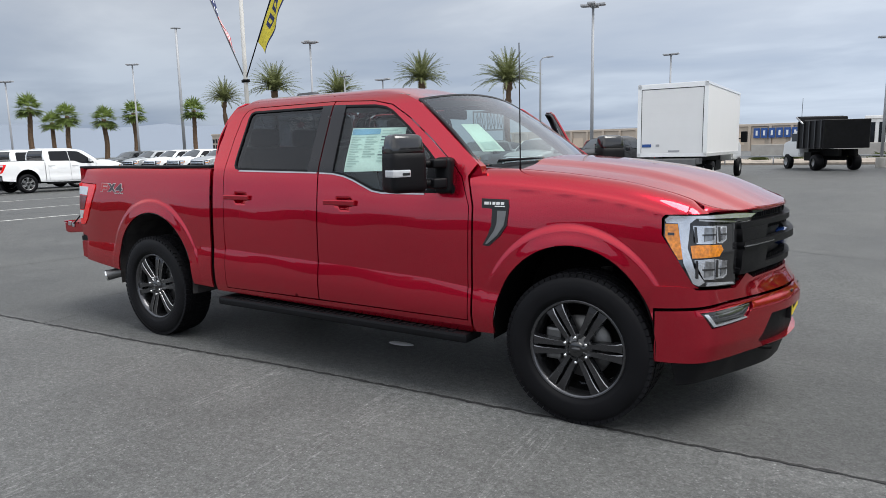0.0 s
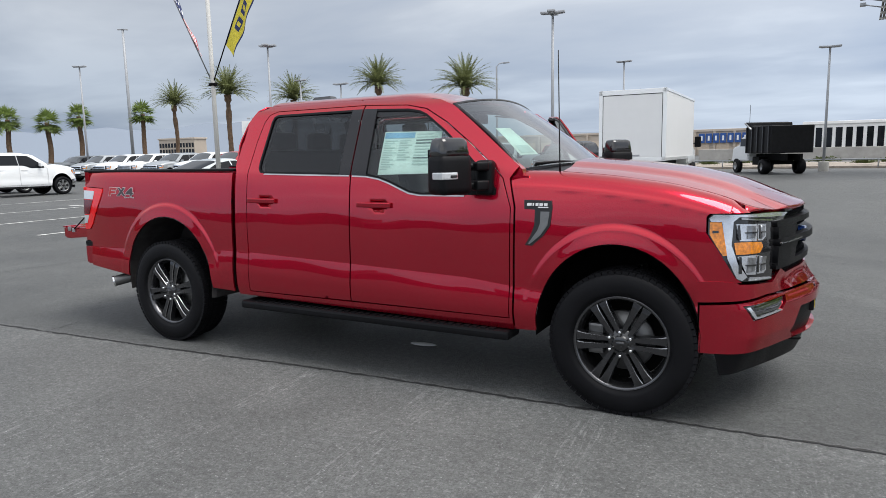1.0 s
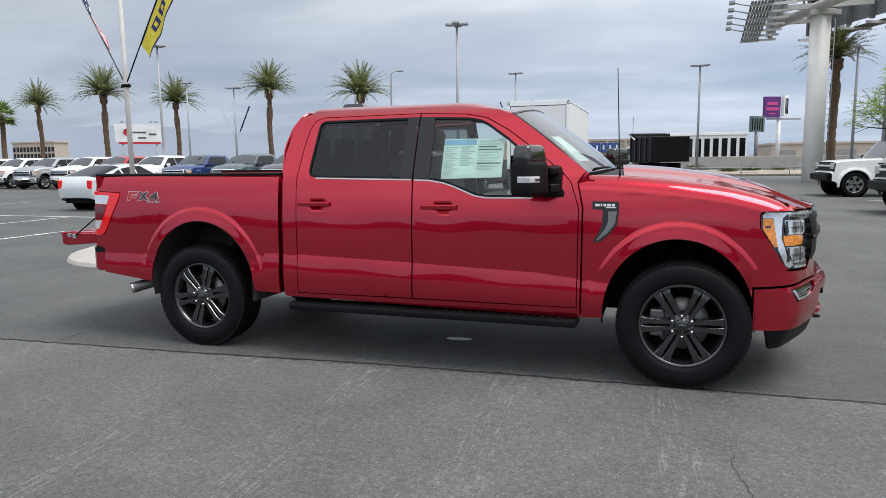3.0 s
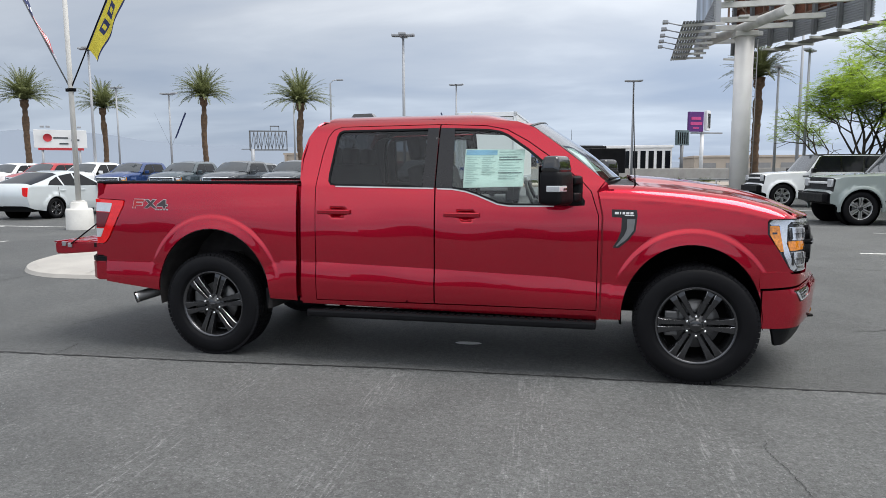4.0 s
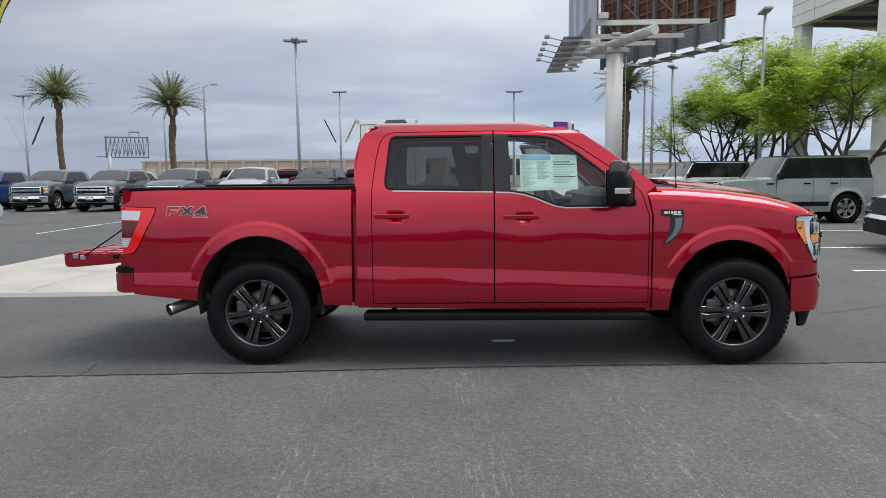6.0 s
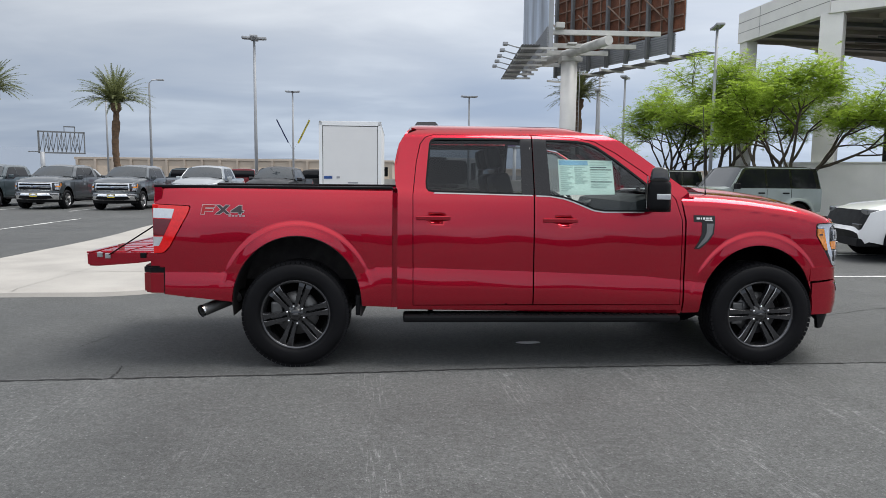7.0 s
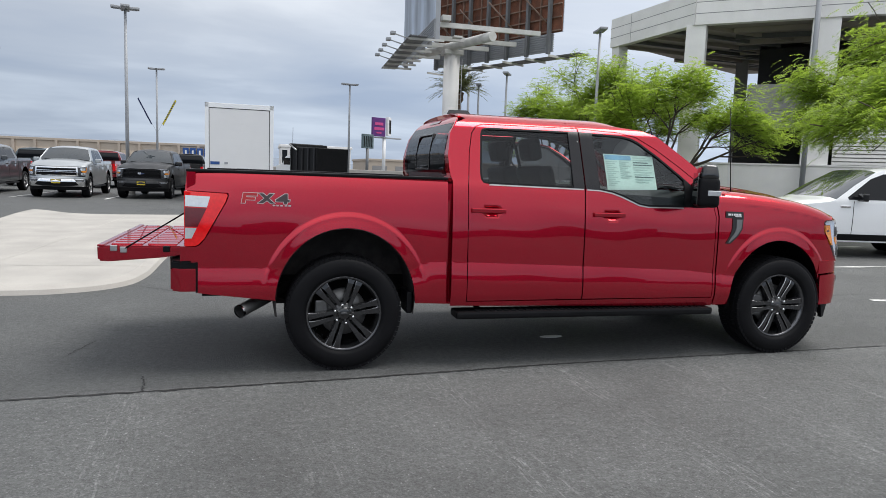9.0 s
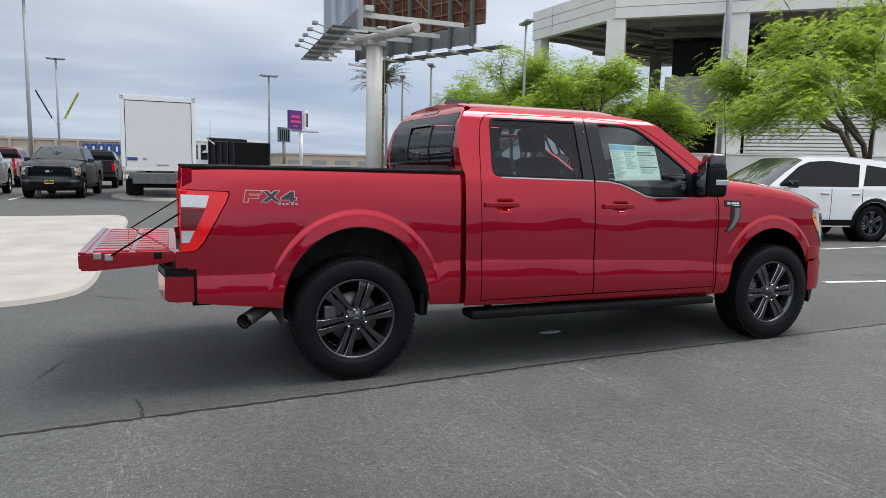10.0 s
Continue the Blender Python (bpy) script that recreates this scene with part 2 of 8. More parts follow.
def tube(bm, pts, r, seg=8, caps=True):
    """A round tube through points; r is one radius or one for each point."""
    pts = [Vector(p) for p in pts]
    rs = r if isinstance(r, (list, tuple)) else [r] * len(pts)
    rings = []
    up = Vector((0, 0, 1))
    for i, p in enumerate(pts):
        d = (pts[min(i + 1, len(pts) - 1)] - pts[max(i - 1, 0)]).normalized()
        a = d.cross(up if abs(d.z) < 0.95 else Vector((1, 0, 0))).normalized()
        b = d.cross(a)
        rings.append([bm.verts.new(p + rs[i] * (a * math.cos(2 * math.pi * k / seg) + b * math.sin(2 * math.pi * k / seg))) for k in range(seg)])
    for q, w in zip(rings, rings[1:]):
        for k in range(seg):
            f = bm.faces.new((q[k], w[k], w[(k + 1) % seg], q[(k + 1) % seg]))
            f.smooth = True
    if caps:
        bm.faces.new(rings[0])
        bm.faces.new(list(reversed(rings[-1])))
    return bm


def lathe(bm, prof, seg=48, axis="y", centre=(0, 0, 0), closed=False, smooth=True):
    """Turns a profile of (along axis, radius) about the axis."""
    rings = []
    for w, r in prof:
        ring = []
        for k in range(seg):
            a = 2 * math.pi * k / seg
            c, s = r * math.cos(a), r * math.sin(a)
            p = {"y": (c, w, s), "z": (c, s, w), "x": (w, c, s)}[axis]
            ring.append(bm.verts.new(Vector(p) + Vector(centre)))
        rings.append(ring)
    if closed:
        rings.append(rings[0])
    fs = []
    for q, w in zip(rings, rings[1:]):
        for k in range(seg):
            f = bm.faces.new((q[k], q[(k + 1) % seg], w[(k + 1) % seg], w[k]))
            f.smooth = smooth
            fs.append(f)
    bmesh.ops.recalc_face_normals(bm, faces=fs)
    return bm


def smooth_line(pts, n=6, closed=False):
    """Catmull-Rom through points."""
    pts = [Vector((*p, 0)) if len(p) == 2 else Vector(p) for p in pts]
    out = []
    m = len(pts)
    for i in range(m if closed else m - 1):
        p0 = pts[(i - 1) % m] if closed or i > 0 else pts[0] * 2 - pts[1]
        p1, p2 = pts[i], pts[(i + 1) % m]
        p3 = pts[(i + 2) % m] if closed or i + 2 < m else pts[-1] * 2 - pts[-2]
        for k in range(n):
            t = k / n
            out.append(0.5 * ((2 * p1) + (p2 - p0) * t + (2 * p0 - 5 * p1 + 4 * p2 - p3) * t * t + (3 * p1 - p0 - 3 * p2 + p3) * t ** 3))
    if not closed:
        out.append(pts[-1])
    return [(p.x, p.y) for p in out]


def inside(poly, P):
    x, y = P[:, 0], P[:, 1]
    odd = np.zeros(len(P), bool)
    a = np.array(poly)
    b = np.roll(a, -1, 0)
    for (x0, y0), (x1, y1) in zip(a, b):
        if y0 == y1:
            continue
        hit = ((y0 > y) != (y1 > y)) & (x < (x1 - x0) * (y - y0) / (y1 - y0) + x0)
        odd ^= hit
    return odd


def dense(poly, step):
    out = []
    for i, p in enumerate(poly):
        q = poly[(i + 1) % len(poly)]
        n = max(1, int(math.ceil(math.hypot(q[0] - p[0], q[1] - p[1]) / step)))
        out += [(p[0] + (q[0] - p[0]) * k / n, p[1] + (q[1] - p[1]) * k / n) for k in range(n)]
    return out


from mathutils.geometry import delaunay_2d_cdt


def panel(name, outline, f, material, parent, holes=(), res=0.04, thick=0.012, label="", core=None, lift=0.0, rows=()):
    """A sheet-metal panel: the outline (and holes) in the two parameters of the surface f, filled with a fine grid, with a turned-in edge."""
    loops = [dense(outline, res)] + [dense(h, res) for h in holes]
    vs, es = [], []
    for lp in loops:
        s = len(vs)
        vs += lp
        es += [(s + i, s + (i + 1) % len(lp)) for i in range(len(lp))]
    nb = len(vs)
    a = np.array(loops[0])
    lo, hi = a.min(0), a.max(0)
    gx, gy = np.meshgrid(np.arange(lo[0] + res / 2, hi[0], res), np.arange(lo[1] + res / 2, hi[1], res))
    P = np.stack([gx.ravel(), gy.ravel()], 1)
    if len(P):
        ok = inside(loops[0], P)
        for h in loops[1:]:
            ok &= ~inside(h, P)
        edge = np.array(vs)
        d = ((P[:, None, :] - edge[None]) ** 2).sum(2).min(1)
        P = P[ok & (d > (0.45 * res) ** 2)]
        if len(rows):
            # rows of points along creases and flares, in place of the grid there
            R = np.array(rows, float)
            P = P[((P[:, None, :] - R[None]) ** 2).sum(2).min(1) > (0.6 * res) ** 2]
            ok = inside(loops[0], R)
            for h in loops[1:]:
                ok &= ~inside(h, R)
            ok &= ((R[:, None, :] - edge[None]) ** 2).sum(2).min(1) > 0.006 ** 2
            P = np.concatenate([P, R[ok]])
    pts = [Vector(v) for v in vs] + [Vector((float(p[0]), float(p[1]))) for p in P]
    V, E_, F, *_ = delaunay_2d_cdt(pts, es, [], 0, 1e-6)
    C = np.array([[sum(V[i][k] for i in t) / 3 for k in (0, 1)] for t in F])
    ok = inside(loops[0], C)
    for h in loops[1:]:
        ok &= ~inside(h, C)
    F = [t for t, o in zip(F, ok) if o]
    def normal(u, v):
        e = 0.004
        n = (f(u + e, v) - f(u - e, v)).cross(f(u, v + e) - f(u, v - e))
        n.normalize()
        p = f(u, v)
        c = core if core is not None else Vector((min(max(p.x, -0.5), 3.5), 0, 0.9))
        return n if n.dot(p - c) > 0 else -n
    N = [normal(v[0], v[1]) for v in V]
    co = [f(v[0], v[1]) + n * lift for v, n in zip(V, N)]
    faces = []
    for t in F:
        i, j, k = t
        if (co[j] - co[i]).cross(co[k] - co[i]).dot(N[i]) < 0:
            i, k = k, i
        faces.append((i, j, k))
    nf = len(faces)
    count = {}
    for t in faces:
        for q in range(3):
            count[(t[q], t[(q + 1) % 3])] = 1
    rim = [(p, q) for (p, q) in count if (q, p) not in count]
    base = len(co)
    idx = {}
    normals = list(N)
    for p, q in rim:
        for w in (p, q):
            if w not in idx:
                idx[w] = len(co)
                co += [co[w].copy(), co[w] - N[w] * thick]
                normals += [Vector((0, 0, 0))] * 2
    for p, q in rim:
        faces.append((idx[q], idx[p], idx[p] + 1, idx[q] + 1))
    me = bpy.data.meshes.new(name)
    me.from_pydata([tuple(c) for c in co], [], faces)
    me.materials.append(material)
    for p in me.polygons[:nf]:
        p.use_smooth = True
    me.normals_split_custom_set_from_vertices([tuple(n) for n in normals])
    ob = new(name, me)
    ob.parent = parent
    if label:
        ob["label"] = label
    return ob


def sm(a, b, x):
    t = min(1, max(0, (x - a) / (b - a)))
    return t * t * (3 - 2 * t)


def interp(pts, x):
    if x <= pts[0][0]:
        return pts[0][1]
    for (x0, y0), (x1, y1) in zip(pts, pts[1:]):
        if x <= x1:
            t = (x - x0) / (x1 - x0)
            return y0 + (y1 - y0) * t
    return pts[-1][1]




# ---- pickup truck: x forward from the rear axle, y to its left, z up ----
CREASE = [(-1.2, .755), (-.45, .74), (.5, .735), (.64, .79), (.9, .784), (1.86, .755), (2.75, .722), (2.9, .706), (3.13, .683), (4.2, .665)]
UPPER = [(.6, .950), (.75, .954), (.9, .954), (1.0, .9515), (1.1, .9455), (1.2, .936), (1.3, .923), (1.37, .911)]
LOWER = [(.36, .915), (.44, .944), (.50, .962), (.53, .967), (.62, .970), (.8, .970)]
ARCHES = [(.015, .505, .495, .522), (3.655, .46, .463, .512)]
HANDLES = [(1.06, 1.168), (2.055, 1.155)]
FTOP = [(2.9, 1.378), (3.1, 1.375), (3.3, 1.368), (3.6, 1.343), (3.93, 1.298), (4.17, 1.238), (4.3, 1.185), (4.4, 1.14), (4.55, 1.08)]


def smoothed(table, width):
    """A table as a quick smooth function, its kinks rounded over the given width."""
    lo, hi = table[0][0], table[-1][0]
    step = (hi - lo) / 300
    k = max(1, int(width / step))
    raw = [interp(table, lo + (i - k) * step) for i in range(301 + 2 * k)]
    win = [math.exp(-2.5 * (j / k) ** 2) for j in range(-k, k + 1)]
    tot = sum(win)
    val = [sum(raw[i + j] * w for j, w in enumerate(win)) / tot for i in range(301)]
    def f(x):
        t = min(299.999, max(0.0, (x - lo) / step))
        i = int(t)
        return val[i] + (val[i + 1] - val[i]) * (t - i)
    return f


UPPER_F = smoothed(UPPER + [(1.95, .912 - .58 * .42)], .06)
LOWER_F = smoothed(LOWER, .03)
CREASE_F = smoothed(CREASE, .07)
FTOP_F = smoothed(FTOP, .12)


def half_width(x, z):
    """Half width of the body side at a place along it and a height."""
    cr = CREASE_F(x)
    up = UPPER_F(z)
    w = min(1, max(0, (z - cr + .165) / .165)) ** 1.55
    s = LOWER_F(z) * (1 - w) + up * w
    for cx, cz, a, b in ARCHES:
        d = (math.hypot((x - cx) / a, (z - cz) / b) - 1) * .5
        if d < .15 and z < 1.3:
            s += min(.015, (1.0 - s) * .8) * (.55 * (1 - sm(.074, .110, d)) + .45 * (1 - sm(-.02, .085, d))) * sm(.40, .50, z + .06) * (.25 + .75 * sm(.66, .80, z))
    for hx, hz in HANDLES:
        d = ((x - hx - .03) / .075) ** 2 + ((z - hz + .004) / .042) ** 2
        if d < 1:
            s -= .022 * (1 - d) ** .5
    if z > 1.78:
        s -= 9 * (z - 1.78) ** 2
    s += .0009 * math.sin(7.3 * x + 2 * z) * math.sin(9 * z + 1.7 * x)
    if x > 3.95:
        s -= .28 * (x - 3.95) ** 2
    if x < -.7:
        s -= .13 * (x + .7) ** 2
    return s


def ftop(x):
    return FTOP_F(x)


PLAN = smooth_line([(3.95, -.962), (4.10, -.960), (4.20, -.950), (4.30, -.918), (4.37, -.855), (4.43, -.745), (4.475, -.64), (4.54, -.46), (4.61, -.22), (4.635, 0)], 10)
PLAN_S = [0.0]
for p_, q_ in zip(PLAN, PLAN[1:]):
    PLAN_S.append(PLAN_S[-1] + math.hypot(q_[0] - p_[0], q_[1] - p_[1]))
LEN = PLAN_S[-1]
PX = list(zip(PLAN_S, [p[0] for p in PLAN]))
PY = list(zip(PLAN_S, [p[1] for p in PLAN]))
NOSE = [(.2, -.10), (.30, -.06), (.42, -.02), (.5, 0), (.655, 0), (.685, -.02), (.80, -.025), (.95, -.02), (1.10, -.03), (1.2, -.06)]


def nose(s, z):
    """The front of the truck, by arc length round it from the near side, and height."""
    d = s if s <= LEN else 2 * LEN - s
    d = max(d, 0)
    x, y = interp(PX, d), interp(PY, d)
    x += interp(NOSE, z) * sm(.10, .55, d)
    x += (.022 - .060 * sm(.66, .80, z)) * sm(.6, 1.15, d)
    y *= 1 - .035 * sm(.82, 1.15, z)
    return Vector((x, y if s <= LEN else -y, z))


def s_x(x):
    return interp([(a, b) for b, a in PX], x)


def s_y(y):
    return interp([(a, b) for b, a in PY], y)


def mirror_s(poly):
    return [(2 * LEN - s, z) for s, z in poly]


def arch_line(cx, cz, a, b, z0, z1, n=26):
    t0 = math.pi - math.asin(max(-1, min(1, (z0 - cz) / b)))
    t1 = math.asin(max(-1, min(1, (z1 - cz) / b)))
    return [(cx + a * math.cos(t0 + (t1 - t0) * k / n), cz + b * math.sin(t0 + (t1 - t0) * k / n)) for k in range(n + 1)]


def screen(u, v):
    """The windscreen: u across from the near side (-1), v from its base (0) to the roof (1)."""
    b = 1 - u * u
    return Vector(((3.065 + .13 * b) * (1 - v) + (2.53 + .055 * b) * v + .03 * math.sin(math.pi * v), u * (.865 * (1 - v) + .668 * v), (1.388 + .02 * b) * (1 - v) + (1.803 + .055 * b) * v))


def hood_z(x, y):
    a = abs(y)
    return ftop(x) + .045 * (1 - (y / .8) ** 2) + .020 * (1 - sm(.44, .62, a))


FLARE = {0: [], 1: []}
for i_, (cx, cz, a, b) in enumerate(ARCHES):
    for d_ in (.02, .045, .07, .09, .0965, .1025, .109, .1155, .123, .14):
        k_ = 1 + 2 * d_
        FLARE[i_] += [(x, z) for x, z in arch_line(cx, cz, a * k_, b * k_, .47, .47, 84)]
CREST = [(-1.05 + .022 * k, CREASE_F(-1.05 + .022 * k) + dz) for k in range(190) for dz in (.012, .003, -.004, -.014, -.035, -.06, -.09)]


def wheel(parent, x, side, hero, style="dark", turn=.12):
    """Tyre, alloy rim, spokes, hub and brake; outer face at y = side * 0.96."""
    w = empty("wheel", "", "")
    w.parent = parent
    w.matrix_basis = pose(x, side * .845, .412, 0, 0, 0 if side < 0 else 180)
    seg = 72 if hero else 28
    bm = bmesh.new()
    prof = [(-.095, .262), (-.118, .272), (-.134, .30), (-.1375, .335), (-.133, .37), (-.122, .392), (-.105, .404), (-.085, .408), (0, .411), (.085, .408), (.105, .404), (.122, .392), (.1375, .335), (.118, .272), (.095, .262)]
    if hero:
        prof = prof[:2] + [(-.128, .285), (-.131, .288), (-.134, .30)] + prof[3:]
    lathe(bm, prof, seg)
    part("tyre", bm, RUBBER, w, "black all-terrain tyre")
    if hero:
        bm = bmesh.new()
        n = 66
        for k in range(n):
            for row, (y0, y1, tw) in enumerate(((-.122, -.088, .0), (-.078, -.032, .45), (-.024, .024, .0), (.032, .078, .45), (.088, .122, .0))):
                a = 2 * math.pi * (k + tw) / n
                r1 = .4125 if row in (1, 2, 3) else .410
                box(bm, -.0165, .0165, y0, y1, r1 - .02, r1 + .0015, 0, Matrix.Rotation(a, 4, "Y") @ Matrix.Rotation(.25 if row % 2 else -.12, 4, "Z"))
        part("tread", bm, RUBBER, w)
    bm = bmesh.new()
    lathe(bm, [(-.112, .270), (-.116, .262), (-.108, .254), (-.085, .246), (-.06, .236), (.06, .228), (.09, .25)], seg)
    part("rim", bm, BARREL if style == "dark" else STEEL, w, "dark painted alloy rim" if style == "dark" else "")
    bm = bmesh.new()
    lathe(bm, [(-.1165, .2635), (-.1185, .266), (-.1165, .2685)], seg)
    part("rim_edge", bm, DKWHEEL if style == "dark" else STEEL, w)
    bm = bmesh.new()
    lathe(bm, [(.03, .0), (.03, .23)], 32)
    part("barrel_back", bm, LINER, w)
    bm = bmesh.new()
    lathe(bm, [(-.02, .06), (-.028, .17), (-.004, .172), (-.004, .06)], 40)
    part("brake_disc", bm, DISC, w)
    if hero:
        bm = bmesh.new()
        box(bm, -.20, -.11, -.055, .02, -.09, .09, .015)
        part("brake_caliper", bm, DISC, w)
    face = DKCHROME if style == "dark" else STEEL
    mats = [DKWHEEL, face]
    def bar(bm, off, m):
        # one arm of a double spoke, from the hub out to the rim
        prof2 = [(.05, .0150), (.10, .0185), (.19, .0235), (.222, .027), (.25, .033)]
        top, bot = [], []
        for r, h in prof2:
            yf = -.098 - .012 * sm(.05, .22, r) + (.004 if r > .24 else 0)
            o = off * (.0165 + .0135 * (r / .25))
            top.append((r, o - h * .80, o + h * .80, yf))
            bot.append((r, o - h, o + h, yf + .045))
        rows = []
        for (r, a0, a1, yf), (_, b0, b1, yb) in zip(top, bot):
            rows.append([bm.verts.new(m @ Vector(v)) for v in ((b0, yb, r), (a0, yf + .004, r), ((a0 * .92 + a1 * .08), yf, r), ((a0 * .08 + a1 * .92), yf, r), (a1, yf + .004, r), (b1, yb, r))])
        for p, q in zip(rows, rows[1:]):
            for k in range(5):
                f = bm.faces.new((p[k], p[k + 1], q[k + 1], q[k]))
                f.material_index = 1 if (style != "dark" or k in (1, 3)) else 0
    if hero:
        first = None
        for k in range(6):
            if first is None:
                bm = bmesh.new()
                for off in (-1, 1):
                    bar(bm, off, Matrix.Identity(4))
                bmesh.ops.recalc_face_normals(bm, faces=bm.faces[:])
                first = part("spoke", bm, mats, w, "double spoke with machined edges")
                ob = first
            else:
                ob = new("spoke", first.data)
                ob.parent = w
                ob["label"] = first["label"]
            ob.matrix_basis = Matrix.Rotation(2 * math.pi * (k + .5) / 6 + turn, 4, "Y")
    else:
        bm = bmesh.new()
        for k in range(6):
            for off in (-1, 1):
                bar(bm, off, Matrix.Rotation(2 * math.pi * k / 6, 4, "Y"))
        bmesh.ops.recalc_face_normals(bm, faces=bm.faces[:])
        part("spokes", bm, mats, w)
    bm = bmesh.new()
    lathe(bm, [(-.06, .088), (-.088, .082), (-.098, .060), (-.102, .045), (-.112, .043), (-.116, .036), (-.116, 0)], 32)
    part("hub", bm, GLOSSBLACK, w)
    if hero:
        for k in range(6):
            bm = bmesh.new()
            lathe(bm, [(-.10, .0105), (-.122, .010), (-.128, .006), (-.128, 0)], 10)
            o = part("lug_nut", bm, CHROME, w)
            o.matrix_basis = Matrix.Rotation(2 * math.pi * k / 6 + turn, 4, "Y") @ Matrix.Translation((0, 0, .068))
        bm = bmesh.new()
        lathe(bm, [(-.117, .026), (-.119, .024), (-.119, 0)], 24)
        o = part("hub_badge", bm, GLOSSBLACK, w)
        o.matrix_basis = Matrix.Diagonal((1, 1, .55, 1))
    return w


CAB = [(.785, .455), (.785, 1.38), (.768, 1.42), (.758, 1.58), (.79, 1.74), (.85, 1.822), (.94, 1.862), (1.2, 1.876), (1.9, 1.872), (2.2, 1.862), (2.43, 1.838), (2.56, 1.788), (2.725, 1.668), (2.915, 1.522), (3.07, 1.402), (3.045, 1.372), (3.015, 1.33), (3.05, 1.16), (3.045, .42)]
OPENING = [(.905, .485), (.90, 1.35), (.925, 1.60), (.955, 1.745), (.995, 1.80), (1.06, 1.822), (1.852, 1.828), (2.2, 1.812), (2.36, 1.78), (2.52, 1.692), (2.72, 1.552), (2.92, 1.395), (2.978, 1.33), (3.032, 1.16), (3.028, .49)]
REAR_DOOR = [(.911, .491), (.906, 1.35), (.931, 1.60), (.961, 1.742), (.999, 1.795), (1.06, 1.816), (1.845, 1.822), (1.845, .497)]
FRONT_DOOR = [(1.855, .497), (1.855, 1.822), (2.2, 1.806), (2.357, 1.774), (2.517, 1.686), (2.716, 1.546), (2.915, 1.39), (2.972, 1.328), (3.026, 1.16), (3.022, .496)]
REAR_WIN = [(1.07, 1.366), (1.022, 1.374), (1.003, 1.40), (1.0, 1.45), (1.028, 1.745), (1.042, 1.778), (1.075, 1.793), (1.838, 1.798), (1.838, 1.352)]
FRONT_WIN = [(1.864, 1.798), (2.22, 1.784), (2.31, 1.768), (2.37, 1.742), (2.53, 1.632), (2.72, 1.478), (2.89, 1.328), (2.935, 1.262), (2.93, 1.230), (2.40, 1.228), (2.32, 1.240), (2.16, 1.305), (2.08, 1.33), (1.98, 1.346), (1.864, 1.35)]


def shrink(poly, d):
    """Moves a polygon's edges inward by d."""
    a = sum(p[0] * q[1] - q[0] * p[1] for p, q in zip(poly, poly[1:] + poly[:1]))
    sg = 1 if a > 0 else -1
    out = []
    n = len(poly)
    for i in range(n):
        p, q, r = poly[i - 1], poly[i], poly[(i + 1) % n]
        e1 = Vector((q[0] - p[0], q[1] - p[1])).normalized()
        e2 = Vector((r[0] - q[0], r[1] - q[1])).normalized()
        n1, n2 = Vector((-e1.y, e1.x)) * sg, Vector((-e2.y, e2.x)) * sg
        b = (n1 + n2)
        k = d / max(.35, (1 + n1.dot(n2)))
        out.append((q[0] + b.x * k, q[1] + b.y * k))
    return out


def apart(ob):
    """Gives each loose piece of a part an object of its own."""
    bm = bmesh.new()
    bm.from_mesh(ob.data)
    bmesh.ops.remove_doubles(bm, verts=bm.verts[:], dist=1e-5)
    left = set(bm.faces)
    while left:
        todo, piece = [left.pop()], []
        while todo:
            f = todo.pop()
            piece.append(f)
            for e in f.edges:
                for g_ in e.link_faces:
                    if g_ in left:
                        left.discard(g_)
                        todo.append(g_)
        b = bmesh.new()
        at = {}
        for f in piece:
            for v in f.verts:
                if v not in at:
                    at[v] = b.verts.new(v.co)
            b.faces.new([at[v] for v in f.verts])
        part(ob.name.split(".")[0], b, ob.data.materials[0], ob.parent)
    bm.free()
    bpy.data.objects.remove(ob)


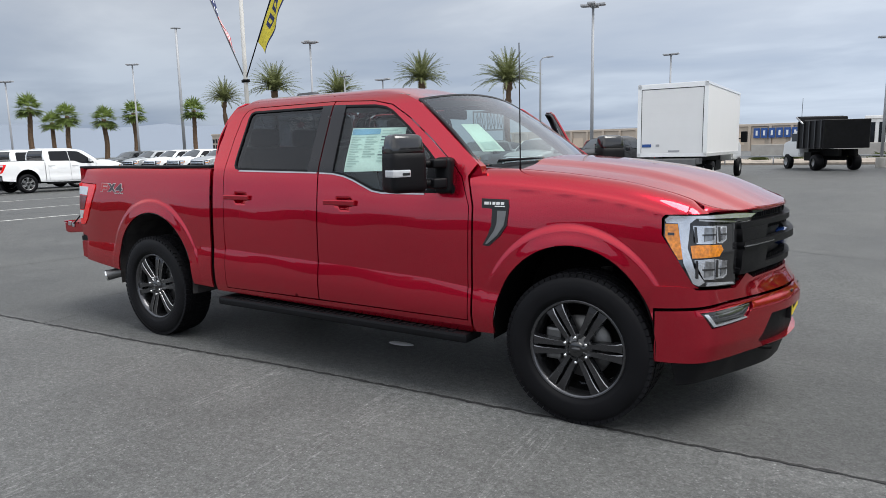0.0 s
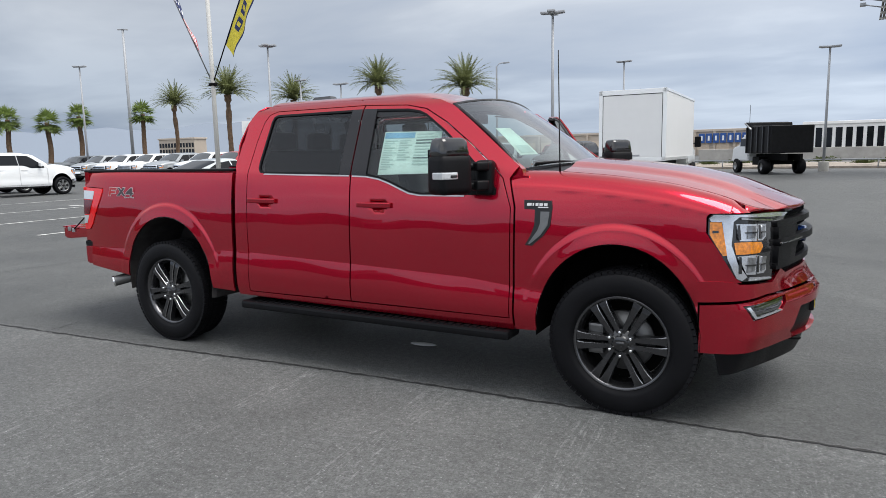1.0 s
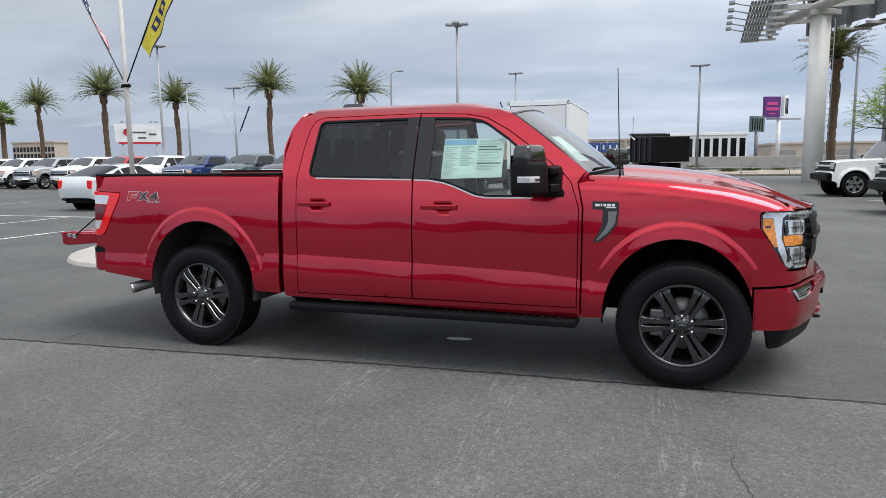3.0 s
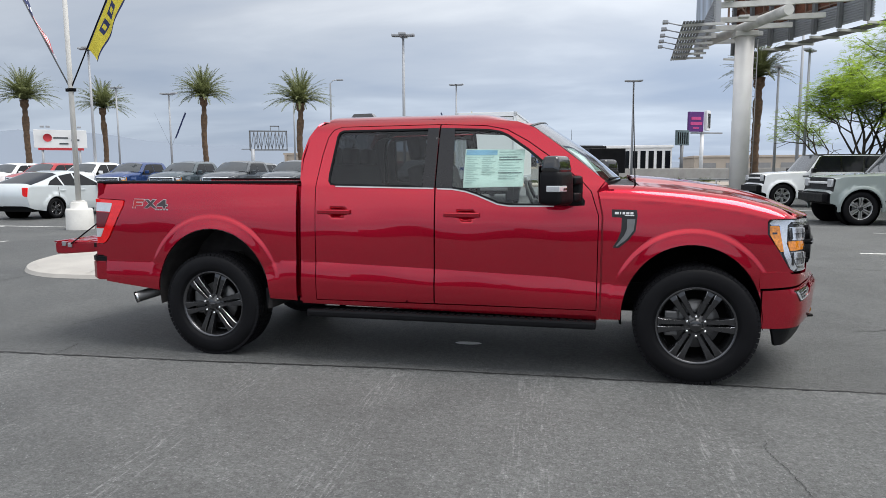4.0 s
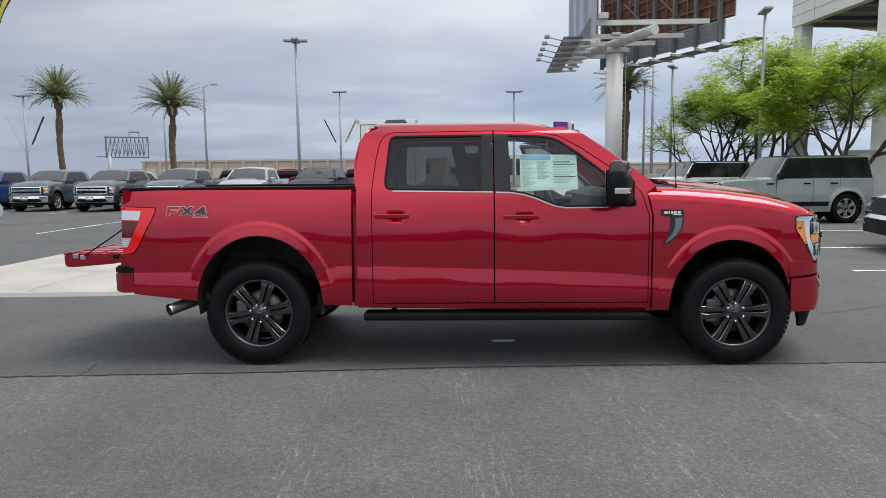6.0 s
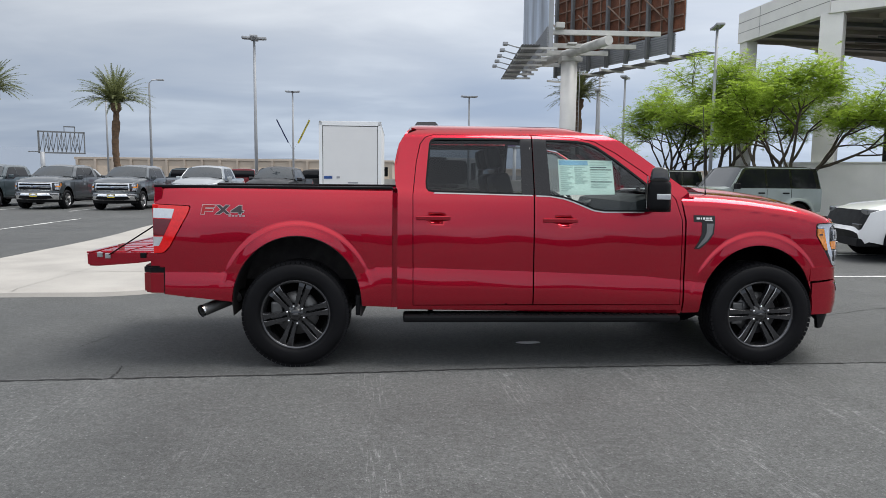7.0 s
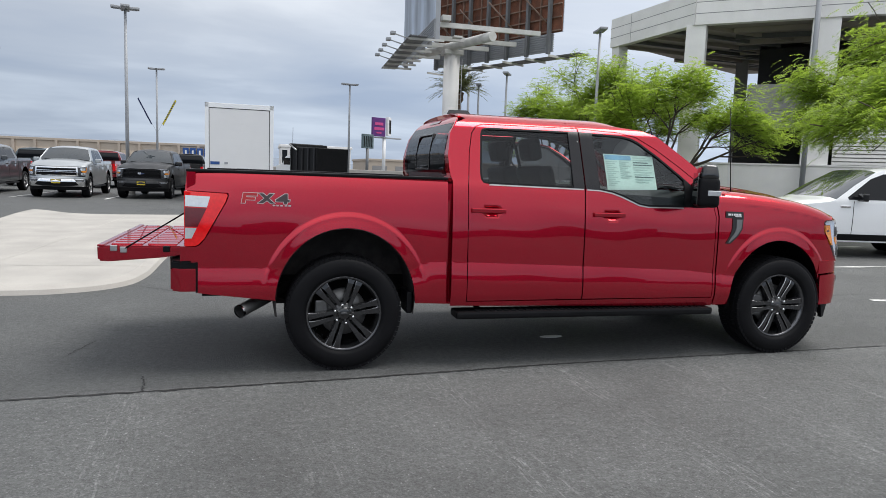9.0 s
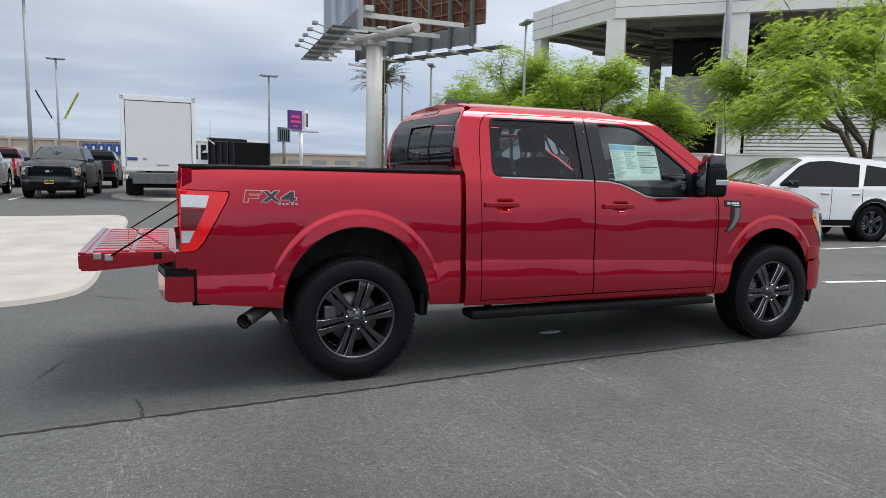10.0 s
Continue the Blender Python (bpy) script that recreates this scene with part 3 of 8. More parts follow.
def pickup(label, body, hero=False, grille="chrome", group=""):
    """A crew-cab pickup. hero: full detail, tailgate lowered and driver's door ajar."""
    T = empty("pickup_truck", label, "pickup truck", group)
    res = .021 if hero else .14
    bright = CHROME if grille == "chrome" else PLASTIC
    for side in (-1, 1):
        near = side < 0
        def sf(x, z, side=side):
            return Vector((x, side * half_width(x, z), z))
        def ff(x, v, side=side):
            z1 = ftop(x) - .11
            if v <= z1:
                return Vector((x, side * half_width(x, v), v))
            th = min(1.0, (v - z1) / .2) * math.pi / 2
            return Vector((x, side * (half_width(x, z1) - .15 * (1 - math.cos(th))), z1 + .11 * math.sin(th)))
        # bed side
        quarter = [(-1.055, 1.388), (-1.066, 1.262), (-.792, 1.25), (-.785, 1.235), (-.80, 1.19), (-.935, .94), (-.975, .895), (-1.0, .884), (-1.062, .882), (-1.058, .80), (-.985, .778), (-.985, .572), (-.475, .515)]
        quarter += arch_line(*ARCHES[0], .53, .545) + [(.515, .482), (.742, .472), (.746, 1.372)]
        panel("bed_side", quarter, sf, body, T, res=res, rows=FLARE[0] if hero else ())
        # cab
        panel("cab_side", CAB, sf, body, T, [OPENING], res=res)
        rd = panel("rear_door", REAR_DOOR, sf, body, T, [REAR_WIN], res=res, rows=CREST if hero else ())
        fd = panel("front_door", FRONT_DOOR, sf, body, T, [FRONT_WIN], res=res, rows=CREST if hero else ())
        fender = [(3.058, .425), (3.062, 1.16), (3.026, 1.33), (3.056, ftop(3.056) + .09)]
        fender += [(x, ftop(x) + .09) for x in (3.2, 3.4, 3.6, 3.8, 4.0, 4.1, 4.2, 4.235)]
        fender += [(4.235, 1.160), (4.19, 1.156), (4.135, 1.150), (4.120, 1.13), (4.122, 1.05), (4.192, .945), (4.268, .82), (4.30, .797), (4.10, .79), (4.092, .70)]
        fender += list(reversed(arch_line(*ARCHES[1], .43, .62)))
        panel("front_fender", fender, ff, body, T, res=res, rows=FLARE[1] if hero else ())
        # windows
        if hero:
            for win, door, name in ((REAR_WIN, rd, PRIVACY), (FRONT_WIN, fd, GLASS)):
                panel("window_seal", win, sf, PLASTIC, door, [shrink(win, .014)], res=.08, thick=.02, lift=.001)
                gl = panel("window_glass", shrink(win, .010), sf, name, door, res=.06, thick=.003, lift=-.008, label="tinted privacy glass" if name is PRIVACY else "clear side window")
                gl.visible_shadow = False
            panel("belt_moulding", [(1.07, 1.366), (1.838, 1.352), (1.838, 1.343), (1.062, 1.357)], sf, STEEL, rd, res=.06, thick=.006, lift=.004)
            panel("belt_moulding", [(1.864, 1.350), (1.98, 1.346), (2.08, 1.330), (2.16, 1.305), (2.32, 1.240), (2.40, 1.228), (2.72, 1.228), (2.72, 1.219), (2.398, 1.219), (2.316, 1.231), (2.156, 1.296), (2.077, 1.321), (1.979, 1.337), (1.864, 1.341)], sf, STEEL, fd, res=.06, thick=.006, lift=.004)
            panel("pillar_trim", [(1.752, 1.354), (1.757, 1.797), (1.8445, 1.797), (1.8445, 1.352)], sf, PILLAR, rd, res=.06, lift=.003)
            panel("pillar_trim", [(1.8555, 1.351), (1.8555, 1.797), (1.965, 1.792), (1.978, 1.347)], sf, PILLAR, fd, res=.06, lift=.003)
            panel("mirror_sail", [(2.735, 1.24), (2.735, 1.455), (2.885, 1.32), (2.925, 1.262), (2.92, 1.24)], sf, PLASTIC, fd, res=.05, lift=.004)
        else:
            panel("window_glass", shrink(REAR_WIN, .005), sf, DARKGLASS, rd, res=.2, lift=.002)
            panel("window_glass", shrink(FRONT_WIN, .005), sf, DARKGLASS, fd, res=.2, lift=.002)
        # grey trim on the inner side of the cab and doors
        if hero:
            apart(panel("cab_lining", shrink(CAB, .03), sf, TRIMGREY, T, [shrink(OPENING, -.02)], res=.09, lift=-.05))
            panel("door_lining", shrink(REAR_DOOR, .02), sf, TRIMGREY, rd, [shrink(REAR_WIN, .004)], res=.09, lift=-.045)
            panel("door_lining", shrink(FRONT_DOOR, .004), sf, TRIMGREY, fd, [shrink(FRONT_WIN, .004)], res=.09, lift=-.018)
        # handles
        for (hx, hz), door in zip(HANDLES, (rd, fd)):
            bm = bmesh.new()
            y = side * (half_width(hx - .12, hz) + .022)
            box(bm, hx - .135, hx + .135, min(y, y - side * .022), max(y, y - side * .022), hz - .016, hz + .020, .008)
            box(bm, hx - .13, hx - .10, min(y - side * .05, y - side * .01), max(y - side * .05, y - side * .01), hz - .012, hz + .012)
            box(bm, hx + .10, hx + .13, min(y - side * .05, y - side * .01), max(y - side * .05, y - side * .01), hz - .012, hz + .012)
            part("door_handle", bm, body, door)
        # wheel well and liner
        for cx, cz, a, b in ARCHES:
            bm = bmesh.new()
            pts = arch_line(cx, cz, a - .004, b - .004, .40, .40, 16)
            ring = []
            for yy in (.965, .93, .46):
                k = 1 if yy > .95 else (1.03 if yy > .9 else 1.05)
                ring.append([bm.verts.new((cx + (x - cx) * k, side * yy, cz + (z - cz) * k)) for x, z in pts])
            for p, q in zip(ring, ring[1:]):
                for k in range(len(pts) - 1):
                    bm.faces.new((p[k], p[k + 1], q[k + 1], q[k]))
            bm.faces.new(ring[-1])
            part("wheel_well", bm, WELLGREY if hero and cx < 1 else LINER, T)
        # tail lamp
        lamp = [(-1.068, 1.256), (-.80, 1.244), (-.793, 1.232), (-.808, 1.188), (-.942, .942), (-.98, .90), (-1.003, .890), (-1.064, .888)]
        tl = panel("tail_lamp", lamp, sf, REDLENS, T, res=max(res, .05), thick=.05, lift=.006, label="red and clear tail lamp")
        panel("reversing_lens", [(-1.064, 1.228), (-.905, 1.222), (-.925, 1.150), (-1.064, 1.155)], sf, CLEARLENS, tl, res=.1, thick=.01, lift=.010)
        panel("brake_lens", [(-1.064, 1.148), (-.928, 1.143), (-.985, 1.02), (-1.064, 1.02)], sf, DKREDLENS, tl, res=.1, thick=.01, lift=.010)
        panel("signal_lens", [(-1.064, 1.012), (-.990, 1.012), (-1.022, .942), (-1.064, .94)], sf, CLEARLENS, tl, res=.1, thick=.01, lift=.010)
        bm = bmesh.new()
        box(bm, -1.073, -1.03, min(side * .80, side * .925), max(side * .80, side * .925), .885, 1.258, .006)
        part("tail_lamp_rear", bm, REDLENS, tl)
        bm = bmesh.new()
        box(bm, -1.10, -1.0, min(side * .78, side * .915), max(side * .78, side * .925), .77, .884)
        box(bm, -1.056, -1.0, min(side * .78, side * .91), max(side * .78, side * .91), 1.258, 1.385)
        box(bm, -1.05, -.99, min(side * .77, side * .80), max(side * .77, side * .80), .80, 1.385)
        part("bed_post", bm, body, T)
        # bed rail cap and inner wall
        bm = bmesh.new()
        box(bm, -1.06, .748, min(side * .78, side * .912), max(side * .78, side * .912), 1.384, 1.405, .008)
        o = part("bed_rail_cap", bm, PLASTIC, T, "black plastic rail cap")
        bm = bmesh.new()
        box(bm, -1.0, .74, min(side * .77, side * .80), max(side * .77, side * .80), 1.06, 1.384)
        box(bm, -1.0, -.56, min(side * .77, side * .80), max(side * .77, side * .80), .86, 1.06)
        box(bm, .58, .74, min(side * .77, side * .80), max(side * .77, side * .80), .86, 1.06)
        box(bm, -.56, .58, min(side * .44, side * .78), max(side * .44, side * .78), 1.055, 1.10, .02)
        box(bm, -.56, .58, min(side * .44, side * .452), max(side * .44, side * .452), .86, 1.07)
        part("bed_wall", bm, body, T)
        # mirror
        bm = bmesh.new()
        if hero:
            cxm, cym, czm = 2.746, side * 1.168, 1.408
            turn = Matrix.Translation((cxm, cym, czm)) @ Matrix.Rotation(radians(24) * side, 4, "Z")
            def housing(z0, z1, bev, grow=0.0):
                b = bmesh.new()
                box(b, -.078 - grow, .085 + grow, -.116 - grow, .116 + grow, z0, z1, bev, seg=4)
                for v in b.verts:
                    # leans back and narrows towards the top, tucked in at the lower outer corner
                    k = sm(-.02, .17, v.co.z)
                    v.co.x = (v.co.x + .02) * (1 - .30 * k) - .02 * (1 - .2 * k)
                    v.co.y *= 1 - .16 * k - .05 * sm(-.08, -.16, v.co.z)
                return b
            mi = part("door_mirror", housing(-.162, .075, .045), PLASTIC, fd, "tall black towing mirror", smooth=True)
            mi.matrix_basis = turn
            part("mirror_cap", housing(.045, .165, .05, .002), GLOSSBLACK, mi, smooth=True)
            bm = bmesh.new()
            box(bm, -.084, -.077, -.092, .092, -.14, .10, .003)
            part("mirror_glass", bm, MIRROR, mi)
            bm = bmesh.new()
            ys = sorted((side * .005, side * .1185))
            box(bm, -.01, .088, ys[0], ys[1], -.072, -.030, .008)
            part("signal_lamp", bm, CLEARLENS, mi, "clear side signal lens")
            bm = bmesh.new()
            ys = sorted((side * .01, side * .06))
            box(bm, .06, .0905, ys[0], ys[1], -.062, -.046, .004)
            part("signal_bezel", bm, GLOSSBLACK, mi)
            for z_, r_ in ((1.405, .026), (1.292, .030)):
                bm = bmesh.new()
                tube(bm, [(cxm + .02, side * 1.09, z_), (cxm + .075, side * 1.02, z_), (cxm + .12, side * .93, z_)], r_ * .8, 10)
                box(bm, -.05, .05, -.045, .045, -r_, r_, .012, Matrix.Translation((cxm + .10, side * .985, z_)) @ Matrix.Rotation(radians(30) * side, 4, "Z"))
                part("mirror_arm", bm, PLASTIC, fd, smooth=True)
            bm = bmesh.new()
            ys = sorted((side * .88, side * .965))
            box(bm, cxm + .06, cxm + .17, ys[0], ys[1], 1.228, 1.44, .03, seg=3)
            part("mirror_base", bm, PLASTIC, fd, smooth=True)
        else:
            ys = sorted((side * .96, side * 1.17))
            box(bm, 2.66, 2.76, ys[0], ys[1], 1.30, 1.46, .03)
            part("door_mirror", bm, body if grille == "chrome" else GLOSSBLACK, T)
        # running board
        bm = bmesh.new()
        ys = sorted((side * .80, side * .99))
        box(bm, .83, 3.03, ys[0], ys[1], .355, .415, .02)
        rb = part("running_board", bm, PLASTIC, T, "black running board")
        if hero:
            bm = bmesh.new()
            for k in range(34):
                xx = .98 + k * .058
                ys = sorted((side * .86, side * .975))
                box(bm, xx, xx + .036, ys[0], ys[1], .413, .421)
            part("step_tread", bm, RUBBER, rb)
            for xx in (1.05, 1.95, 2.85):
                bm = bmesh.new()
                tube(bm, [(xx, side * .90, .37), (xx, side * .62, .46)], .022)
                part("board_bracket", bm, CHASSIS, rb)
        bm = bmesh.new()
        ys = sorted((side * .70, side * .93))
        box(bm, .46, .50, ys[0], ys[1], .40, .56, .008)
        part("mud_flap", bm, PLASTIC, T)
        for x in (0, 3.694):
            wheel(T, x, side, hero, "dark" if hero or grille != "chrome" else "bright", -.03 if x else -.20)
        # fender vent and badge
        if hero:
            vent = panel("fender_vent", [(3.118, 1.206), (3.285, 1.203), (3.290, 1.165), (3.280, 1.06), (3.238, 1.0), (3.170, .940), (3.128, .942), (3.162, 1.0), (3.184, 1.06), (3.186, 1.150), (3.120, 1.153)], sf, VENT, T, res=.04, lift=.006, label="dark fender vent with silver badge")
            panel("vent_louvre", [(3.222, 1.14), (3.276, 1.14), (3.266, 1.062), (3.224, 1.004), (3.158, .950), (3.148, .952), (3.205, 1.03), (3.22, 1.07)], sf, DKSTEEL, vent, res=.04, lift=.010)
            # maker's badge as plain silver bars
            for a_, b_ in ((3.138, 3.165), (3.172, 3.18), (3.19, 3.207), (3.214, 3.235), (3.242, 3.262)):
                panel("badge_bar", [(a_, 1.172), (a_, 1.188), (b_, 1.188), (b_, 1.172)], sf, WHITE, vent, res=.05, thick=.003, lift=.010)
            panel("badge_bar", [(3.205, 1.161), (3.205, 1.167), (3.268, 1.167), (3.268, 1.161)], sf, WHITE, vent, res=.05, thick=.003, lift=.010)
        # decal on the bed: plain shapes in its colours
            dec = panel("decal", [(-.715, 1.182), (-.70, 1.262), (-.375, 1.255), (-.37, 1.215), (-.40, 1.18)], sf, body, T, res=.05, thick=.002, lift=.0015, label="red and grey off-road decal, plain shapes")
            for q, mm in (([(-.705, 1.186), (-.692, 1.256), (-.60, 1.254), (-.604, 1.236), (-.672, 1.237), (-.674, 1.226), (-.615, 1.225), (-.618, 1.208), (-.678, 1.209), (-.682, 1.186)], REDDECAL),
                          ([(-.60, 1.186), (-.555, 1.22), (-.59, 1.254), (-.562, 1.254), (-.54, 1.234), (-.52, 1.254), (-.492, 1.253), (-.525, 1.22), (-.485, 1.186), (-.512, 1.186), (-.538, 1.206), (-.565, 1.186)], DARKDECAL),
                          ([(-.48, 1.20), (-.48, 1.212), (-.42, 1.252), (-.40, 1.252), (-.40, 1.213), (-.385, 1.212), (-.388, 1.20), (-.402, 1.20), (-.404, 1.186), (-.425, 1.186), (-.425, 1.20)], DARKDECAL)):
                panel("decal_outline", shrink(q, -.004), sf, DECALEDGE, dec, res=.05, thick=.002, lift=.0025)
                panel("decal_shape", q, sf, mm, dec, res=.05, thick=.002, lift=.004)
            for a_ in (-.50, -.475, -.45, -.42, -.395):
                panel("decal_bar", [(a_, 1.168), (a_, 1.178), (a_ + .018, 1.178), (a_ + .018, 1.168)], sf, GALV, dec, res=.05, thick=.002, lift=.003)
        if hero and not near:
            # driver's door stands open
            hinge = Vector((2.99, .92, 0))
            fd.matrix_basis = Matrix.Translation(hinge) @ Matrix.Rotation(radians(-62), 4, "Z") @ Matrix.Translation(-hinge)
        # dark seal behind the door gaps
        if hero:
            bm = bmesh.new()
            inset = [p for p in dense(shrink(OPENING, -.004), .12)]
            tube(bm, [(x, side * (half_width(x, z) - .032), z) for x, z in inset + inset[:1]], .017, 6, False)
            tube(bm, [(1.85, side * (half_width(1.85, z) - .032), z) for z in (.5, .8, 1.1, 1.34, 1.5, 1.7, 1.82)], .017, 6)
            part("door_seal", bm, LINER, T)
        # A pillar and sill
        bm = bmesh.new()
        prism(bm, [(3.0, 1.31), (3.10, 1.325), (3.085, 1.385), (2.56, 1.778), (2.46, 1.816), (2.38, 1.812)], "y", side * .66, side * .905)
        for v in bm.verts:
            v.co.y = side * (min(abs(v.co.y), .893, .902 - (v.co.z - 1.37) * .42 - 9 * max(0, v.co.z - 1.78) ** 2) if abs(v.co.y) > .8 else .835 - (v.co.z - 1.37) * .35)
        part("a_pillar", bm, body, T)
        bm = bmesh.new()
        ys = sorted((side * .855, side * .895))
        box(bm, 2.96, 3.13, ys[0], ys[1], .42, 1.345)
        part("door_jamb", bm, body, T)
        bm = bmesh.new()
        box(bm, .74, .93, ys[0], ys[1], .46, 1.36)
        part("door_jamb", bm, body, T)
        bm = bmesh.new()
        ys = sorted((side * .78, side * .893))
        box(bm, 2.98, 3.10, ys[0], ys[1], 1.25, 1.330, .012)
        part("cowl_corner", bm, body, T)
        # head lamp
        fl = (lambda s, z: nose(s, z)) if near else (lambda s, z: nose(2 * LEN - s, z))
        hl = [(.181, 1.126), (.207, 1.147), (.63, 1.145), (.847, 1.131), (.752, 1.085), (.629, 1.087), (.630, .787), (.364, .801), (.329, .82), (.249, .946), (.182, 1.044)]
        hd = panel("head_lamp", hl, fl, GLOSSBLACK, T, res=max(res, .04), thick=.06, lift=-.006, label="head lamp with silver surround")
        sil = [(.186, 1.123), (.211, 1.143), (.617, 1.140), (.836, 1.127), (.760, 1.112), (.604, 1.119), (.348, 1.130), (.313, 1.107), (.304, .987), (.341, .894), (.400, .824), (.370, .806), (.340, .818), (.287, .917), (.267, 1.014), (.253, 1.107), (.196, 1.107)]
        panel("lamp_surround", sil, fl, LAMPSILVER, hd, res=.04, thick=.02, lift=.006, label="bright silver c-shaped light guide")
        if hero:
            panel("lamp_ledge", [(.41, .803), (.42, .822), (.60, .806), (.62, .795)], fl, LAMPSILVER, hd, res=.05, thick=.01, lift=.002)
            panel("brow_line", [(.36, 1.118), (.60, 1.098), (.62, 1.101), (.60, 1.106), (.36, 1.126)], fl, DKCHROME, hd, res=.05, thick=.01, lift=.003)
        amb = [(.190, 1.104), (.250, 1.104), (.263, 1.042), (.283, .936), (.262, .933), (.226, .985), (.190, 1.044)]
        am = panel("marker_lens", amb, fl, AMBER, hd, res=.05, thick=.02, lift=.007, label="amber side marker")
        panel("marker_slot", [(.205, 1.050), (.205, 1.062), (.236, 1.062), (.236, 1.050)], fl, GLOSSBLACK, am, res=.05, thick=.004, lift=.009)
        for q in ([(.326, 1.096), (.451, 1.092), (.451, 1.005), (.346, 1.009)], [(.458, 1.092), (.530, 1.086), (.529, 1.021), (.495, 1.005), (.458, 1.008)],
                  [(.338, .931), (.442, .936), (.454, .834), (.392, .838)], [(.449, .935), (.534, .917), (.543, .849), (.519, .835), (.461, .838)]):
            pj = panel("lamp_projector", q, fl, LAMPSILVER, hd, res=.04, thick=.04, lift=.008)
            if hero:
                x0, x1 = min(p[0] for p in q), max(p[0] for p in q)
                z0, z1 = min(p[1] for p in q), max(p[1] for p in q)
                xm, zm = (x0 + x1) / 2, (z0 + z1) / 2
                panel("projector_lens", [(xm - .004, z0 + .014), (xm - .004, z1 - .010), (x1 - .012, z1 - .014), (x1 - .016, z0 + .020)], fl, LENSGREY, pj, res=.04, thick=.008, lift=.012)
                panel("projector_slot", [(xm - .012, zm - .004), (xm - .012, zm + .004), (x1 - .008, zm + .003), (x1 - .008, zm - .005)], fl, GLOSSBLACK, pj, res=.04, thick=.004, lift=.015)
                panel("projector_edge", [(x0 + .012, z0 + .01), (x0 + .006, z1 - .006), (x0 + .018, z1 - .006), (x0 + .026, z0 + .01)], fl, GLOSSBLACK, pj, res=.04, thick=.004, lift=.011)
        panel("turn_lens", [(.318, 1.000), (.384, 1.004), (.491, .998), (.507, .974), (.479, .944), (.329, .940)], fl, AMBER, hd, res=.05, thick=.04, lift=.005)
        # fender tip between the fender, the hood's corner and the lamp
        bm = bmesh.new()
        loft = []
        for k in range(9):
            t_ = k / 8
            a_ = ff(4.232, 1.158 + (ftop(4.232) + .09 - 1.158) * t_)
            if k == 8:
                a_ = Vector((4.232, side * .784, hood_z(4.232, .784) - .002))
            s_ = .283 + (.43 - .283) * t_
            b_ = fl(s_, 1.151)
            loft.append([bm.verts.new(a_.lerp(b_, u) + Vector((0, 0, .005 * math.sin(math.pi * u) * math.sin(math.pi * min(1, t_ + .1)) ** .5)) if 0 < u < 1 and t_ < .95 else a_.lerp(b_, u)) for u in (0, .25, .5, .75, 1)])
        for p, q in zip(loft, loft[1:]):
            for i in range(4):
                bm.faces.new((p[i], q[i], q[i + 1], p[i + 1])).smooth = True
        bmesh.ops.recalc_face_normals(bm, faces=bm.faces[:])
        part("fender_tip", bm, body, T)
        # fog lamp
        fog = [(s_y(-.905), .668), (s_y(-.575), .680), (s_y(-.64), .612), (s_y(-.865), .596)]
        fg = panel("fog_lamp_surround", fog, fl, GLOSSBLACK, T, res=.06, thick=.03, lift=-.010)
        panel("fog_lamp", [(s_y(-.87), .622), (s_y(-.885), .655), (s_y(-.66), .668), (s_y(-.63), .650), (s_y(-.67), .624)], fl, FOGLENS, fg, res=.06, thick=.02, lift=-.002)
        panel("fog_trim", [(s_y(-.90), .664), (s_y(-.865), .600), (s_y(-.645), .614), (s_y(-.65), .622), (s_y(-.855), .610), (s_y(-.886), .664)], fl, LAMPSILVER, fg, res=.05, thick=.015, lift=.006)
    # ---- nose ----
    s0 = s_x(4.105)
    fogs = [(s_y(-.91), .672), (s_y(-.565), .684), (s_y(-.635), .607), (s_y(-.87), .591)]
    iw, iz = (.42, .60) if hero else (.62, .585)
    intake = [(s_y(-.10 - iw), .47), (s_y(-iw), iz), (2 * LEN - s_y(-iw), iz), (2 * LEN - s_y(-.10 - iw), .47), (2 * LEN - s_y(-.46), .43), (s_y(-.46), .43)]
    bump = [(s0, .415), (s0, .670), (s_x(4.18), .676), (s_y(-.75), .70), (s_y(-.5), .70), (2 * LEN - s_y(-.5), .70), (2 * LEN - s_y(-.75), .70), (2 * LEN - s_x(4.18), .676), (2 * LEN - s0, .670), (2 * LEN - s0, .415), (2 * LEN - s_y(-.6), .425), (s_y(-.6), .425)]
    panel("front_bumper", bump, nose, body if hero or grille != "chrome" else CHROME, T, [fogs, list(reversed(mirror_s(fogs))), intake], res=res, thick=.03)
    panel("lower_intake", [(s_y(-.12 - iw), .42), (s_y(.02 - iw), .61), (2 * LEN - s_y(.02 - iw), .61), (2 * LEN - s_y(-.12 - iw), .42)], nose, PLASTIC, T, res=.1, lift=-.03)
    val = [(s_x(4.085), .685), (s_x(4.085), .795), (s_x(4.20), .800), (s_x(4.29), .795), (.36, .785), (.63, .772), (s_y(-.65), .80), (s_y(-.60), .835), (s_y(-.52), .80), (2 * LEN - s_y(-.52), .80), (2 * LEN - s_y(-.60), .835), (2 * LEN - s_y(-.65), .80), (2 * LEN - .63, .772), (2 * LEN - .36, .785), (2 * LEN - s_x(4.29), .795), (2 * LEN - s_x(4.20), .80), (2 * LEN - s_x(4.085), .795), (2 * LEN - s_x(4.085), .685), (2 * LEN - s_y(-.75), .715), (2 * LEN - s_y(-.5), .712), (s_y(-.5), .712), (s_y(-.75), .715)]
    panel("front_valance", val, nose, body, T, res=res, thick=.03)
    bm = bmesh.new()
    G0, G1 = .640, 2 * LEN - .640
